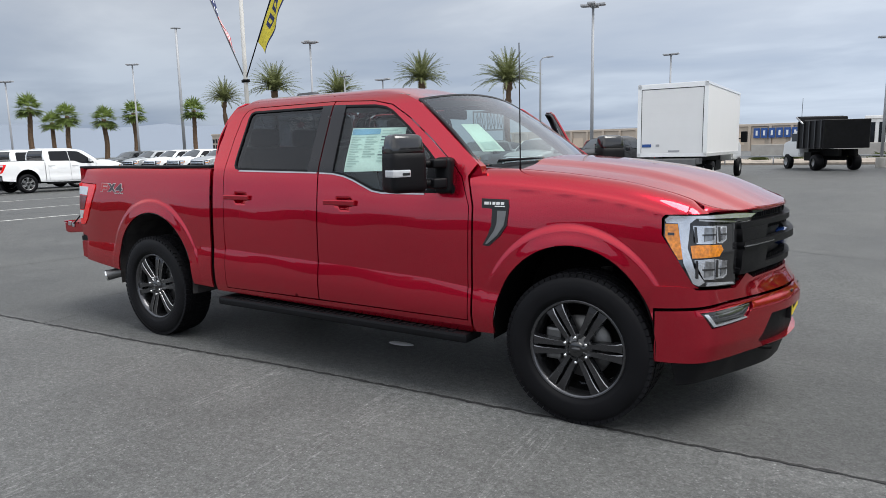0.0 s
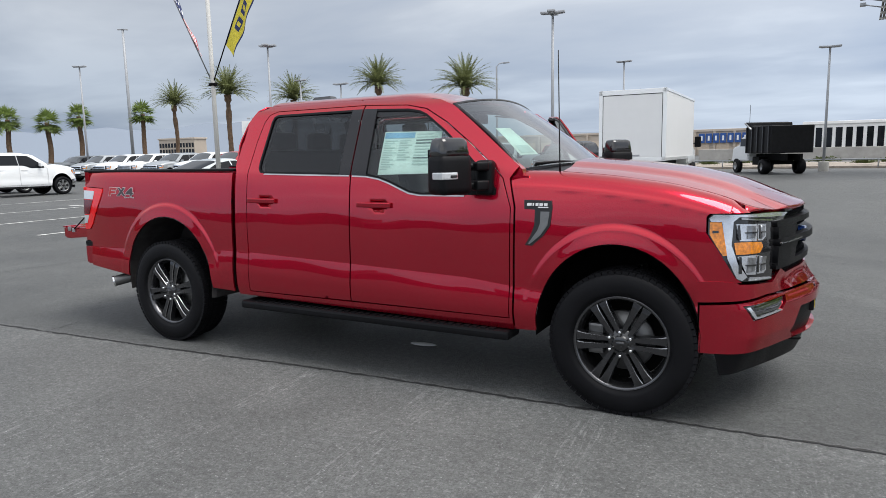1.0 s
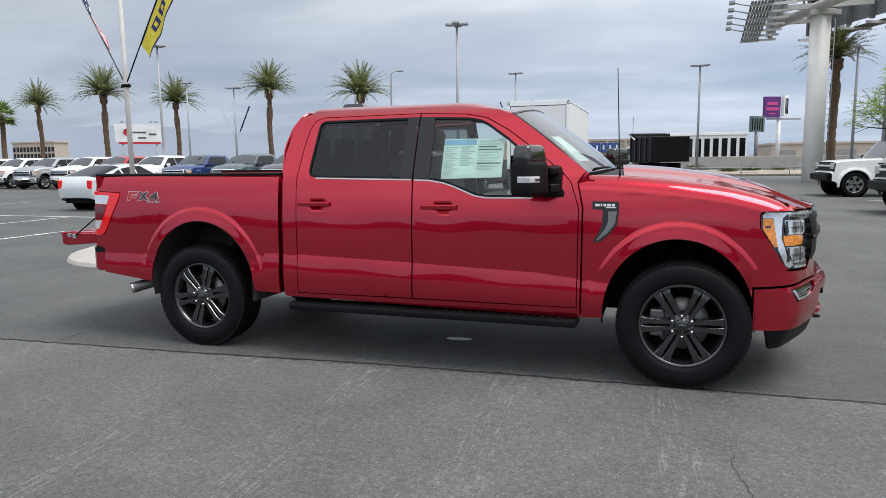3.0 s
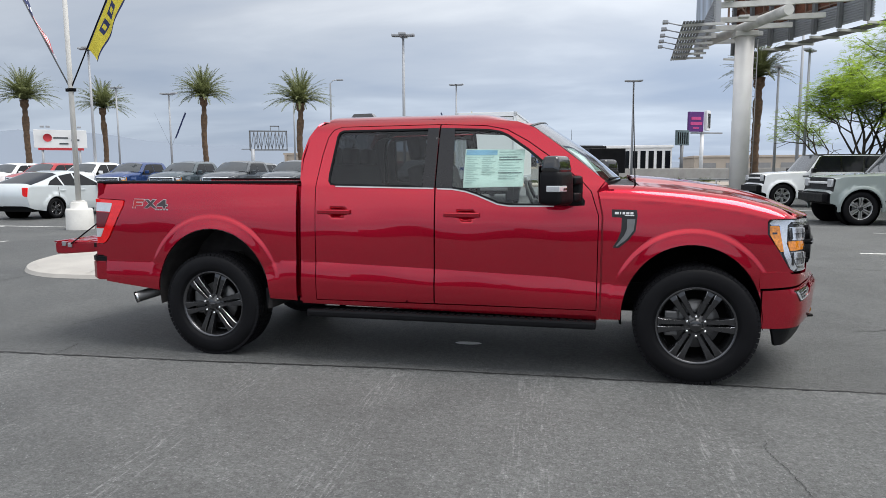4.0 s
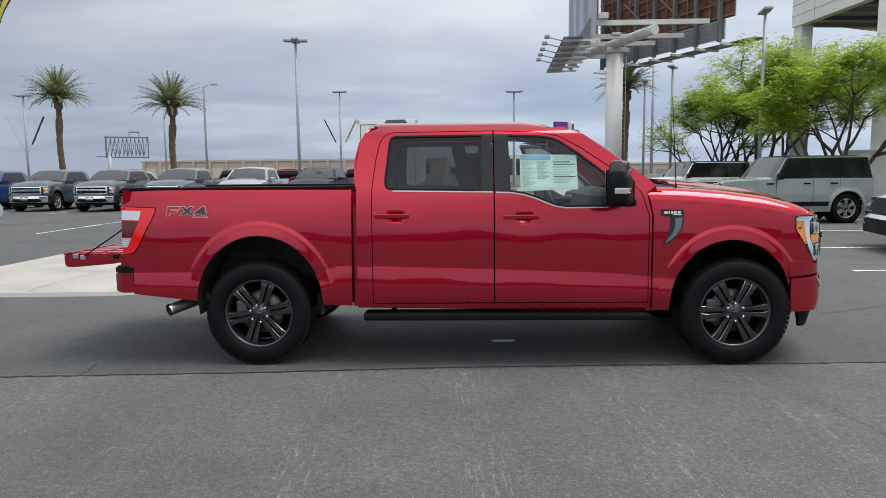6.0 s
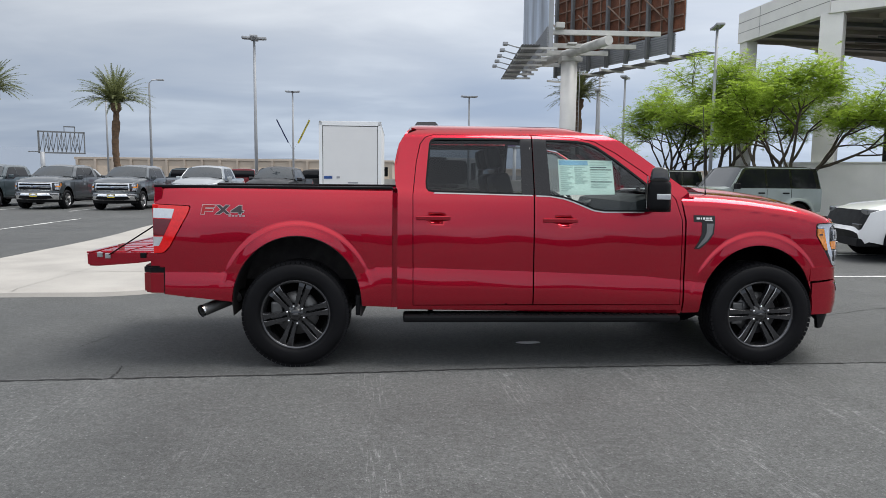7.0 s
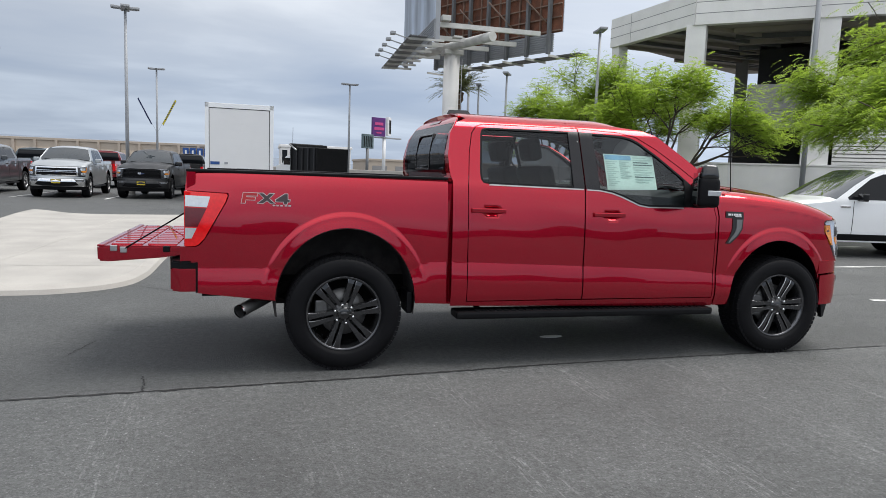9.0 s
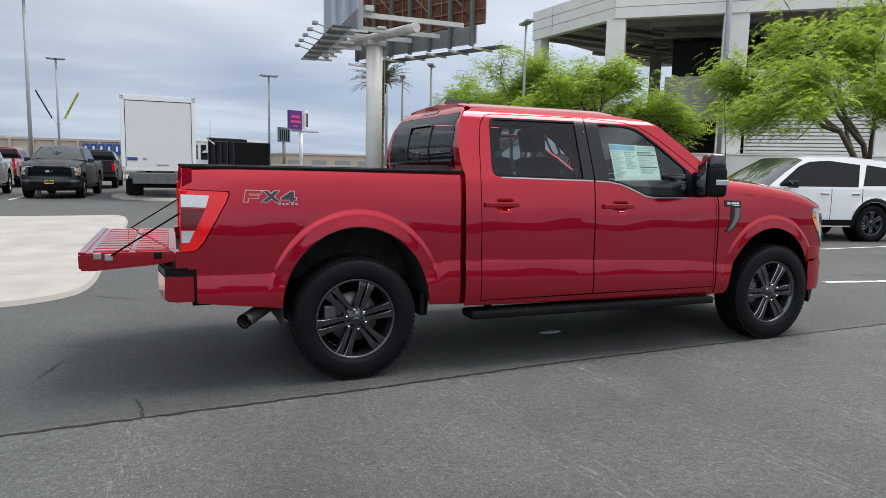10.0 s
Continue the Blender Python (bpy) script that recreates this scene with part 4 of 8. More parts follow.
    gr = panel("grille", [(G0, .79), (G0, 1.118), (s_y(-.6), 1.135), (2 * LEN - s_y(-.6), 1.135), (G1, 1.118), (G1, .79)], nose, PLASTIC, T, res=.08, thick=.05, lift=-.045, label="black grille with horizontal bars" if hero or grille != "chrome" else "chrome grille")
    bars = ((1.062, 1.092, .012), (.962, .998, .030), (.838, .872, .012)) if hero else ((1.098, 1.124, .012), (.985, 1.004, .016), (.935, .954, .016), (.80, .828, .012))
    for za, zb, lf in bars:
        panel("grille_bar", [(G0, za), (G0, zb), (G1, zb), (G1, za)], nose, PLASTIC if hero or grille != "chrome" else CHROME, gr, res=.07, thick=.05, lift=lf)
    if not hero:
        for q in ([(G0, .80), (G0, 1.12), (G0 + .035, 1.12), (G0 + .035, .80)], [(s_y(-.09), .935), (s_y(-.12), .97), (s_y(-.09), 1.004), (s_y(.09), 1.004), (s_y(.12), .97), (s_y(.09), .935)]):
            for w in (q, mirror_s(q))[:2 if q[0][0] == G0 else 1]:
                panel("grille_surround" if q[0][0] == G0 else "badge", w, nose, (PLASTIC if grille != "chrome" else CHROME) if q[0][0] == G0 else DKCHROME, gr, res=.07, thick=.04, lift=.020)
    if hero:
        for flip in (False, True):
            for za, zb in ((.998, 1.062), (.86, .962)):
                q = [(G0, za), (G0, zb), (s_y(-.40), zb), (s_y(-.43), za)]
                panel("grille_plate", mirror_s(q) if flip else q, nose, PLASTIC, gr, res=.07, thick=.05, lift=.018)
            q = [(G0, .974), (G0, .980), (s_y(-.36), .980), (s_y(-.36), .974)]
            panel("grille_trim", mirror_s(q) if flip else q, nose, DKCHROME, gr, res=.07, thick=.01, lift=.034)
    if hero:
        bm = bmesh.new()
        for k in range(44):
            s = G0 + (G1 - G0) * (k + .5) / 44
            for zz in (1.117, 1.05, .978, .88, .80):
                p = nose(s, zz)
                box(bm, p.x - .06, p.x - .012, p.y - .004, p.y + .004, zz - .012, zz + .012)
        tagged(part("grille_mesh", bm, PLASTIC, gr), kind="stuff")
    else:
        panel("grille_surround", [(G0 - .01, .80), (G0 - .01, 1.12), (G1 + .01, 1.12), (G1 + .01, .80)], nose, bright, gr, [[(G0 + .04, .84), (G0 + .04, 1.085), (G1 - .04, 1.085), (G1 - .04, .84)]], res=.12, thick=.05, lift=.012)
    bm = bmesh.new()
    lathe(bm, [(-.03, .118), (.0, .115), (.012, .112), (.016, .095), (.016, 0)], 28, "x", (0, 0, 0))
    o = part("badge", bm, BLUEBADGE, gr, "plain blue oval badge")
    o.matrix_basis = Matrix.Translation((nose(LEN, .95).x - .022, 0, .96)) @ Matrix.Diagonal((1, 1, .42, 1))
    # air dam, tow hooks, plate
    panel("air_dam", [(s_x(4.24), .29), (s_x(4.18), .43), (2 * LEN - s_x(4.18), .43), (2 * LEN - s_x(4.24), .29), (LEN, .27)], nose, PLASTIC, T, res=.08, thick=.03, lift=-.03)
    for yy in (-.42, .42):
        bm = bmesh.new()
        tube(bm, [(4.40, yy - .026, .42), (4.53, yy - .026, .415), (4.565, yy, .412), (4.53, yy + .026, .415), (4.40, yy + .026, .42)], .010)
        part("tow_hook", bm, CHASSIS, T)
    bm = bmesh.new()
    box(bm, 4.59, 4.632, -.17, .17, .52, .68, .008)
    pl = part("plate_holder", bm, PLASTIC, T, "dealer plate in a black holder, plain bars")
    bm = bmesh.new()
    box(bm, 4.631, 4.636, -.145, .145, .535, .665)
    part("plate", bm, YELLOW, pl)
    bm = bmesh.new()
    box(bm, 4.6355, 4.6385, -.11, .11, .57, .62)
    part("plate_bar", bm, PLASTIC, pl)
    # hood
    def hf(x, y):
        return Vector((x, y, hood_z(x, y)))
    front = [(4.235, -.787), (4.285, -.785), (4.35, -.735), (4.415, -.62), (4.475, -.45), (4.525, -.22), (4.545, 0)]
    hood = [(3.305, -.80), (3.5, -.798), (4.0, -.792)] + smooth_line(front, 4) + [(x, -y) for x, y in reversed(smooth_line(front, 4)[:-1])] + [(4.0, .792), (3.5, .798), (3.305, .80), (3.272, .4), (3.245, 0), (3.272, -.4)]
    panel("hood", hood, hf, body, T, res=res, thick=.03)
    edge = smooth_line(front, 8)
    edge = edge + [(x, -y) for x, y in reversed(edge[:-1])]
    bm = bmesh.new()
    rows_ = []
    for x, y in edge:
        a_ = hf(x, y)
        sb_ = .43 + (LEN - .43) * (1 - min(1, abs(y) / .787))
        b_ = nose(sb_ if y <= 0 else 2 * LEN - sb_, 1.150)
        k_ = sm(.35, .6, abs(y))
        b_.z = 1.152 * k_ + 1.125 * (1 - k_)
        rows_.append([bm.verts.new(a_ + Vector((-.002, 0, -.001))), bm.verts.new(a_.lerp(b_, .5) + Vector((.012, 0, .004))), bm.verts.new(b_ + Vector((-.02, 0, 0)))])
    for p, q in zip(rows_, rows_[1:]):
        for i in range(2):
            bm.faces.new((p[i], q[i], q[i + 1], p[i + 1])).smooth = True
    part("hood_lip", bm, body, T)
    for sg in (-1, 1):
        q = [(.80, 1.131), (.80, 1.143), (s_y(-.42), 1.140), (s_y(-.40), 1.130)]
        if hero:
            panel("lamp_brow", q if sg < 0 else mirror_s(q), nose, PILLAR, T, res=.06, thick=.02, lift=.004)
    # roof
    def rf(x, y):
        e = sm(.0, .16, x - .79) * (1 - .6 * sm(2.15, 2.45, x))
        return Vector((x, y, 1.868 - .027 * (abs(y) / .64) ** 10 + .055 * (1 - (y / .72) ** 2) * (.35 + .65 * e) + .012 * e - .06 * sm(2.05, 2.6, x)))
    panel("roof", [(.93, -.640), (1.2, -.622), (1.9, -.630), (2.2, -.656), (2.38, -.670), (2.50, -.635), (2.545, -.48), (2.575, -.22), (2.585, 0), (2.575, .22), (2.545, .48), (2.50, .635), (2.38, .670), (2.2, .656), (1.9, .630), (1.2, .622), (.93, .640), (.885, .56), (.872, 0), (.885, -.56)], rf, body, T, res=res, thick=.03)
    # windscreen
    def wf(u, v):
        return screen(u, v)
    ws = panel("windscreen", [(-1, 0), (-1, 1), (1, 1), (1, 0)], wf, WINDSCREEN if hero else SCREEN_GLASS, T, res=.12, thick=.004)
    ws.visible_shadow = not hero
    if hero:
        edge_ = [(-1, v / 8) for v in range(9)] + [(u / 6, 1) for u in range(-5, 6)] + [(1, 1 - v / 8) for v in range(9)]
        bm = bmesh.new()
        tube(bm, [screen(u, v) + Vector((-.004, 0, -.006)) for u, v in edge_], .015, 6)
        part("windscreen_trim", bm, PILLAR, T, "black windscreen edge trim")
    # back of the cab
    BACK = [(.4, .785), (1.40, .785), (1.45, .765), (1.58, .758), (1.74, .79), (1.84, .85), (1.87, .875), (1.9, .9)]
    def bf(y, z):
        return Vector((interp(BACK, z), y, z))
    core = Vector((2, 0, 1.2))
    bw = [(-.74, 1.415), (-.755, 1.45), (-.695, 1.79), (-.665, 1.825), (.665, 1.825), (.695, 1.79), (.755, 1.45), (.74, 1.415)]
    panel("cab_back", [(-.90, .46), (-.90, 1.38), (-.82, 1.62), (-.725, 1.80), (-.70, 1.835), (-.64, 1.866), (-.4, 1.882), (0, 1.893), (.4, 1.882), (.64, 1.866), (.70, 1.835), (.725, 1.80), (.82, 1.62), (.90, 1.38), (.90, .46)], bf, body, T, [bw], res=res, core=core)
    bg_ = panel("rear_window", shrink(bw, .004), bf, PRIVACY if hero else DARKGLASS, T, res=.1, thick=.004, core=core, lift=.004 if hero else .002)
    bg_.visible_shadow = not hero
    if hero:
        panel("sliding_window", [(-.26, 1.46), (-.25, 1.755), (.25, 1.755), (.26, 1.46)], bf, PILLAR, T, [[(-.246, 1.474), (-.238, 1.743), (.238, 1.743), (.246, 1.474)]], res=.1, thick=.006, core=core, lift=.010)
        panel("high_brake_lamp", [(-.17, 1.845), (-.17, 1.866), (.17, 1.866), (.17, 1.845)], bf, DKREDLENS, T, res=.1, thick=.006, core=core, lift=.004)
        bm = bmesh.new()
        prism(bm, [(.90, 1.905), (1.14, 1.92), (1.10, 1.968), (.94, 1.965)], "y", -.17, -.05)
        for v in bm.verts:
            v.co.y = -.11 + (v.co.y + .11) * (1 if v.co.z < 1.94 else .6)
        part("roof_antenna", bm, GLOSSBLACK, T, "dark shark-fin antenna")
        bm = bmesh.new()
        tube(bm, [(3.278, -.775, 1.35), (3.274, -.767, 1.41), (3.246, -.722, 2.07)], [.008, .004, .003])
        part("whip_antenna", bm, PLASTIC, T, "thin black whip antenna")
    # cowl and wipers
    def cf(x, y):
        return Vector((x, y, 1.366 + .028 * (1 - (y / .8) ** 2)))
    panel("cowl", [(2.98, -.83), (3.12, -.83), (3.30, -.795), (3.268, -.4), (3.24, 0), (3.268, .4), (3.30, .795), (3.12, .83), (2.98, .83)], cf, PLASTIC, T, res=.1, thick=.02)
    for ya, yb in ((-.70, -.05), (-.02, .62)):
        bm = bmesh.new()
        tube(bm, [(3.19, ya + .62, 1.392), (3.16, ya + .45, 1.415), (3.115, ya + .1, 1.418)], [.012, .009, .006], 6)
        tube(bm, [(3.10, ya, 1.412), (3.155, (ya + yb) / 2, 1.418), (3.19, yb, 1.405)], .008, 5)
        part("wiper", bm, PLASTIC, T)
    # bed floor, front wall, rear bumper, tailgate
    bm = bmesh.new()
    box(bm, -1.05, -.57, -.78, .78, .83, .86)
    box(bm, -.57, .59, -.445, .445, .83, .86)
    box(bm, .59, .74, -.78, .78, .83, .86)
    box(bm, .70, .742, -.90, .90, .50, 1.375)
    bf_ = part("bed_floor", bm, body, T)
    for k in range(9 if hero else 0):
        yy = -.392 + k * .098
        bm = bmesh.new()
        box(bm, -1.04, .69, yy - .03, yy + .03, .858, .872, .006)
        part("floor_rib", bm, body, bf_)
    bm = bmesh.new()
    ring = []
    for (y, x) in ((-.925, -.99), (-.93, -1.10), (-.88, -1.165), (-.6, -1.205), (0, -1.22), (.6, -1.205), (.88, -1.165), (.93, -1.10), (.925, -.99)):
        ring.append((x, y))
    inner = [(x + .16 if x < -1.0 else x + .0, y * .93) for x, y in ring]
    for z0, z1, dx in ((.575, .738, 0.0),):
        prism(bm, ring + list(reversed(inner)), "z", z0, z1)
    bmesh.ops.bevel(bm, geom=[e for e in bm.edges if abs(e.verts[0].co.z - e.verts[1].co.z) < 1e-4], offset=.012, segments=2, affect="EDGES")
    rb_ = part("rear_bumper", bm, body if hero or grille != "chrome" else CHROME, T)
    bm = bmesh.new()
    prism(bm, [(x * .999, y * 1.0) for x, y in ring] + [(-.98, .80), (-.98, -.80)], "z", .734, .785)
    bmesh.ops.bevel(bm, geom=[e for e in bm.edges if min(v.co.z for v in e.verts) > .78], offset=.012, segments=2, affect="EDGES")
    for sd in (-1, 1):
        box(bm, -1.0, -.972, min(sd * .88, sd * .932), max(sd * .88, sd * .932), .57, .782)
    part("bumper_step", bm, PLASTIC, rb_, "black step pad on the bumper")
    if hero:
        bm = bmesh.new()
        prism(bm, [(-1.635, .872), (-1.095, .872), (-1.095, .812), (-1.235, .790), (-1.56, .764), (-1.632, .768)], "y", -.795, .795)
        bmesh.ops.bevel(bm, geom=bm.edges[:], offset=.012, segments=2, affect="EDGES")
        tg = part("tailgate", bm, body, T, "lowered tailgate, inner side up")
        for k in range(11):
            yy = -.68 + k * .136
            for a_, b_ in ((-1.56, -1.36), (-1.33, -1.14)):
                bm = bmesh.new()
                box(bm, a_, b_, yy - .045, yy + .045, .866, .880, .007)
                part("tailgate_rib", bm, body, tg)
        bm = bmesh.new()
        box(bm, -1.632, -1.595, -.80, .80, .866, .880, .004)
        part("tailgate_cap", bm, body, tg)
        for sd in (-1, 1):
            bm = bmesh.new()
            tube(bm, [(-1.46, sd * .802, .855), (-1.03, sd * .80, 1.135)], .006, 6)
            part("tailgate_cable", bm, CHASSIS, tg, "thin dark support cable")
            for xx, dz in ((-1.47, .0), (-1.53, .01), (-1.20, .005)):
                bm = bmesh.new()
                box(bm, xx - .022, xx + .022, min(sd * .79, sd * .806), max(sd * .79, sd * .806), .826 + dz, .866 + dz, .005)
                part("latch", bm, STEEL if xx < -1.3 else PLASTIC, tg)
    else:
        bm = bmesh.new()
        box(bm, -1.085, -1.04, -.80, .80, .80, 1.39, .015)
        part("tailgate", bm, body, T)
    # underbody
    bm = bmesh.new()
    for yy in (-.42, .42):
        box(bm, -1.0, 4.3, yy - .045, yy + .045, .46, .62)
    for xx in (-.9, -.4, .55, 1.4, 2.4, 3.2, 4.1):
        box(bm, xx - .05, xx + .05, -.42, .42, .48, .58)
    box(bm, .8, 3.0, -.84, .84, .50, .56)
    part("chassis", bm, CHASSIS, T)
    bm = bmesh.new()
    tube(bm, [(0, -.8, .40), (0, .8, .40)], .05, 10)
    ax_ = part("rear_axle", bm, CHASSIS, T)
    bm = bmesh.new()
    tube(bm, [(3.694, -.8, .40), (3.694, .8, .40)], .035, 8)
    part("front_axle", bm, CHASSIS, T)
    if hero:
        bm = bmesh.new()
        lathe(bm, [(-.16, .03), (-.12, .12), (0, .16), (.12, .12), (.16, .03)], 18, "y", (0, .1, .40))
        part("differential", bm, CHASSIS, ax_)
        for sd in (-1, 1):
            for x_ in (0, 3.694):
                bm = bmesh.new()
                tube(bm, [(x_ + .08, sd * .58, .30), (x_ + .05, sd * .565, .55), (x_ + .05, sd * .565, .56), (x_ + .02, sd * .55, .80)], [.022, .022, .034, .034], 10)
                part("shock_absorber", bm, DISC, T)
            bm = bmesh.new()
            tube(bm, [(-.65, sd * .55, .56), (0, sd * .55, .33), (.62, sd * .55, .52)], .03, 6)
            part("leaf_spring", bm, CHASSIS, T)
            bm = bmesh.new()
            box(bm, 3.60, 3.72, min(sd * .50, sd * .74), max(sd * .50, sd * .74), .28, .33, .015)
            part("control_arm", bm, CHASSIS, T)
    bm = bmesh.new()
    tube(bm, [(1.2, -.36, .42), (.4, -.40, .44), (-.1, -.50, .60), (-.42, -.60, .545), (-.56, -.76, .49)], .04, 12)
    part("exhaust_pipe", bm, CHASSIS, T)
    bm = bmesh.new()
    tube(bm, [(-.50, -.70, .51), (-.715, -.95, .44)], .045, 20, False)
    tube(bm, [(-.715, -.95, .44), (-.50, -.70, .51)], .040, 20, False)
    d_ = Vector((-.215, -.25, -.07)).normalized()
    tip_ = part("exhaust_tip", bm, DISC, T, "dark steel exhaust tip")
    bm = bmesh.new()
    tube(bm, [Vector((-.715, -.95, .44)) - d_ * .008, Vector((-.715, -.95, .44)) + d_ * .005], .0475, 24, False)
    tube(bm, [Vector((-.715, -.95, .44)) + d_ * .005, Vector((-.715, -.95, .44)) - d_ * .008], .0405, 24, False)
    part("tip_rim", bm, CHROME, tip_)
    if hero:
        tube_ = bmesh.new()
        lathe(tube_, [(-.10, .0), (-.10, .34), (.10, .36), (.12, 0)], 30, "z", (-.55, .05, .52))
        part("spare_wheel", tube_, RUBBER, T)
        cabin(T)
    return T


def seat(bm, x, y, w, rear=False):
    box(bm, x - .25, x + .27, y - w / 2, y + w / 2, .86, 1.02, .05)
    m = Matrix.Translation((x - .25, y, .98)) @ Matrix.Rotation(radians(-16 if not rear else -10), 4, "Y")
    box(bm, -.07, .07, -w / 2, w / 2, -.05, .56, .05, m)


def cabin(T):
    """Seats, dash, wheel and papers inside the glass."""
    bm = bmesh.new()
    box(bm, .86, 3.1, -.84, .84, .56, .62)
    for sd in (-1, 1):
        ys = sorted((sd * .80, sd * .865))
        box(bm, .95, 1.82 if sd > 0 else 2.95, ys[0], ys[1], .58, 1.22, .02)
    part("cabin_floor", bm, TRIMGREY, T)
    for x, y in ((2.02, -.40), (2.02, .40)):
        bm = bmesh.new()
        seat(bm, x, y, .54)
        st = part("front_seat", bm, SEAT, T, "dark leather seat", True)
        bm = bmesh.new()
        m = Matrix.Translation((x - .44, y, 1.66)) @ Matrix.Rotation(radians(-12), 4, "Y")
        box(bm, -.055, .055, -.14, .14, -.10, .09, .045, m)
        part("headrest", bm, SEAT, st, smooth=True)
    bm = bmesh.new()
    seat(bm, 1.17, 0, 1.36, True)
    bs = part("rear_bench", bm, SEAT, T, "dark leather rear bench", True)
    for y in (-.45, 0, .45):
        bm = bmesh.new()
        box(bm, .80, .90, y - .13, y + .13, 1.53, 1.68, .04)
        part("headrest", bm, SEAT, bs, smooth=True)
    bm = bmesh.new()
    prism(bm, [(2.62, .62), (2.55, 1.05), (2.66, 1.30), (2.85, 1.355), (3.16, 1.34), (3.16, .62)], "y", -.84, .84)
    part("dashboard", bm, TRIMGREY, T)
    bm = bmesh.new()
    pts = [(.0, .19 * math.cos(a), .19 * math.sin(a)) for a in [2 * math.pi * k / 24 for k in range(25)]]
    m = Matrix.Translation((2.45, .40, 1.20)) @ Matrix.Rotation(radians(-22), 4, "Y")
    tube(bm, [m @ Vector(p) for p in pts], .017, 8, False)
    tube(bm, [m @ Vector((0, -.18, 0)), m @ Vector((0.03, 0, -.01)), m @ Vector((0, .18, 0))], .02, 6)
    tube(bm, [m @ Vector((0.02, 0, 0)), m @ Vector((.3, 0, -.05))], .04, 8)
    part("steering_wheel", bm, SEAT, T)
    bm = bmesh.new()
    box(bm, 2.36, 2.40, -.12, .12, 1.70, 1.77, .015)
    part("rear_view_mirror", bm, PLASTIC, T)
    bm = bmesh.new()
    box(bm, .95, 2.36, -.64, .64, 1.835, 1.85)
    part("headliner", bm, HEADLINER, T)
    for sd in (-1, 1):
        bm = bmesh.new()
        tube(bm, [(1.83, sd * .74, 1.72), (1.80, sd * .82, 1.30), (1.83, sd * .83, .8)], .03, 6)
        part("seat_belt", bm, SEAT, T)
    # price sheet on the passenger window, its print as plain bars
    def pf(x, z):
        return Vector((x, -half_width(x, z) + .022, z))
    core = Vector((2.2, 0, 1.5))
    sh = panel("window_sheet", [(2.055, 1.352), (2.055, 1.635), (2.495, 1.628), (2.495, 1.362)], pf, PAPER, T, res=.08, thick=.001, core=core, label="printed price sheet behind the glass, plain bars")
    panel("print_bar", [(2.062, 1.59), (2.062, 1.628), (2.295, 1.624), (2.295, 1.59)], pf, PAPERBLUE, sh, res=.1, thick=.001, core=core, lift=.002)
    rows_ = [(2.07, 2.17, 1.575 - k * .0155) for k in range(13)] + [(2.185, 2.285, 1.575 - k * .0155) for k in range(9)] + [(2.31, 2.48, 1.612 - k * .019) for k in range(11)]
    for k, (a, b, z) in enumerate(rows_):
        b2 = b - (k * 37 % 5) * .012
        panel("print_bar", [(a, z - .004), (a, z + .003), (b2, z + .003), (b2, z - .004)], pf, PAPERDARK if k in (24, 25, 30) else PAPERGREY, sh, res=.2, thick=.001, core=core, lift=.002)
    # paper inside the windscreen
    def gf(u, v):
        return screen(u, v) - Vector((.012, 0, .012))
    ds = panel("windscreen_sheet", [(-.85, .20), (-.82, .60), (-.62, .58), (-.62, .18)], gf, PAPER, T, res=.15, thick=.001, core=core, label="paper sheet inside the windscreen")
    panel("print_bar", [(-.82, .22), (-.81, .33), (-.65, .32), (-.65, .21)], gf, PAPERGREY, ds, res=.2, thick=.001, core=Vector((0, 0, 0)), lift=.002)


VENT = mat("vent_dark_grey", (0.022, 0.022, 0.024), 0.4, spec=0.3)
DISC = mat("dull_brake_iron", (0.16, 0.16, 0.16), 0.45, 0.8, vary=0.15)
LENSGREY = mat("lamp_lens_grey", (0.20, 0.205, 0.215), 0.08, 0.6, coat=1.0, vary=0.4, scale=40)
REDDECAL = mat("red_decal", (0.40, 0.010, 0.014), 0.4)
DARKDECAL = mat("dark_decal", (0.045, 0.03, 0.034), 0.4)
DECALEDGE = mat("pale_decal_edge", (0.50, 0.48, 0.48), 0.4)
BLUEBADGE = mat("blue_badge", (0.01, 0.03, 0.12), 0.2, coat=1.0)
hero_truck = pickup("shiny red crew-cab pickup truck with lowered tailgate, on asphalt", RED, True)


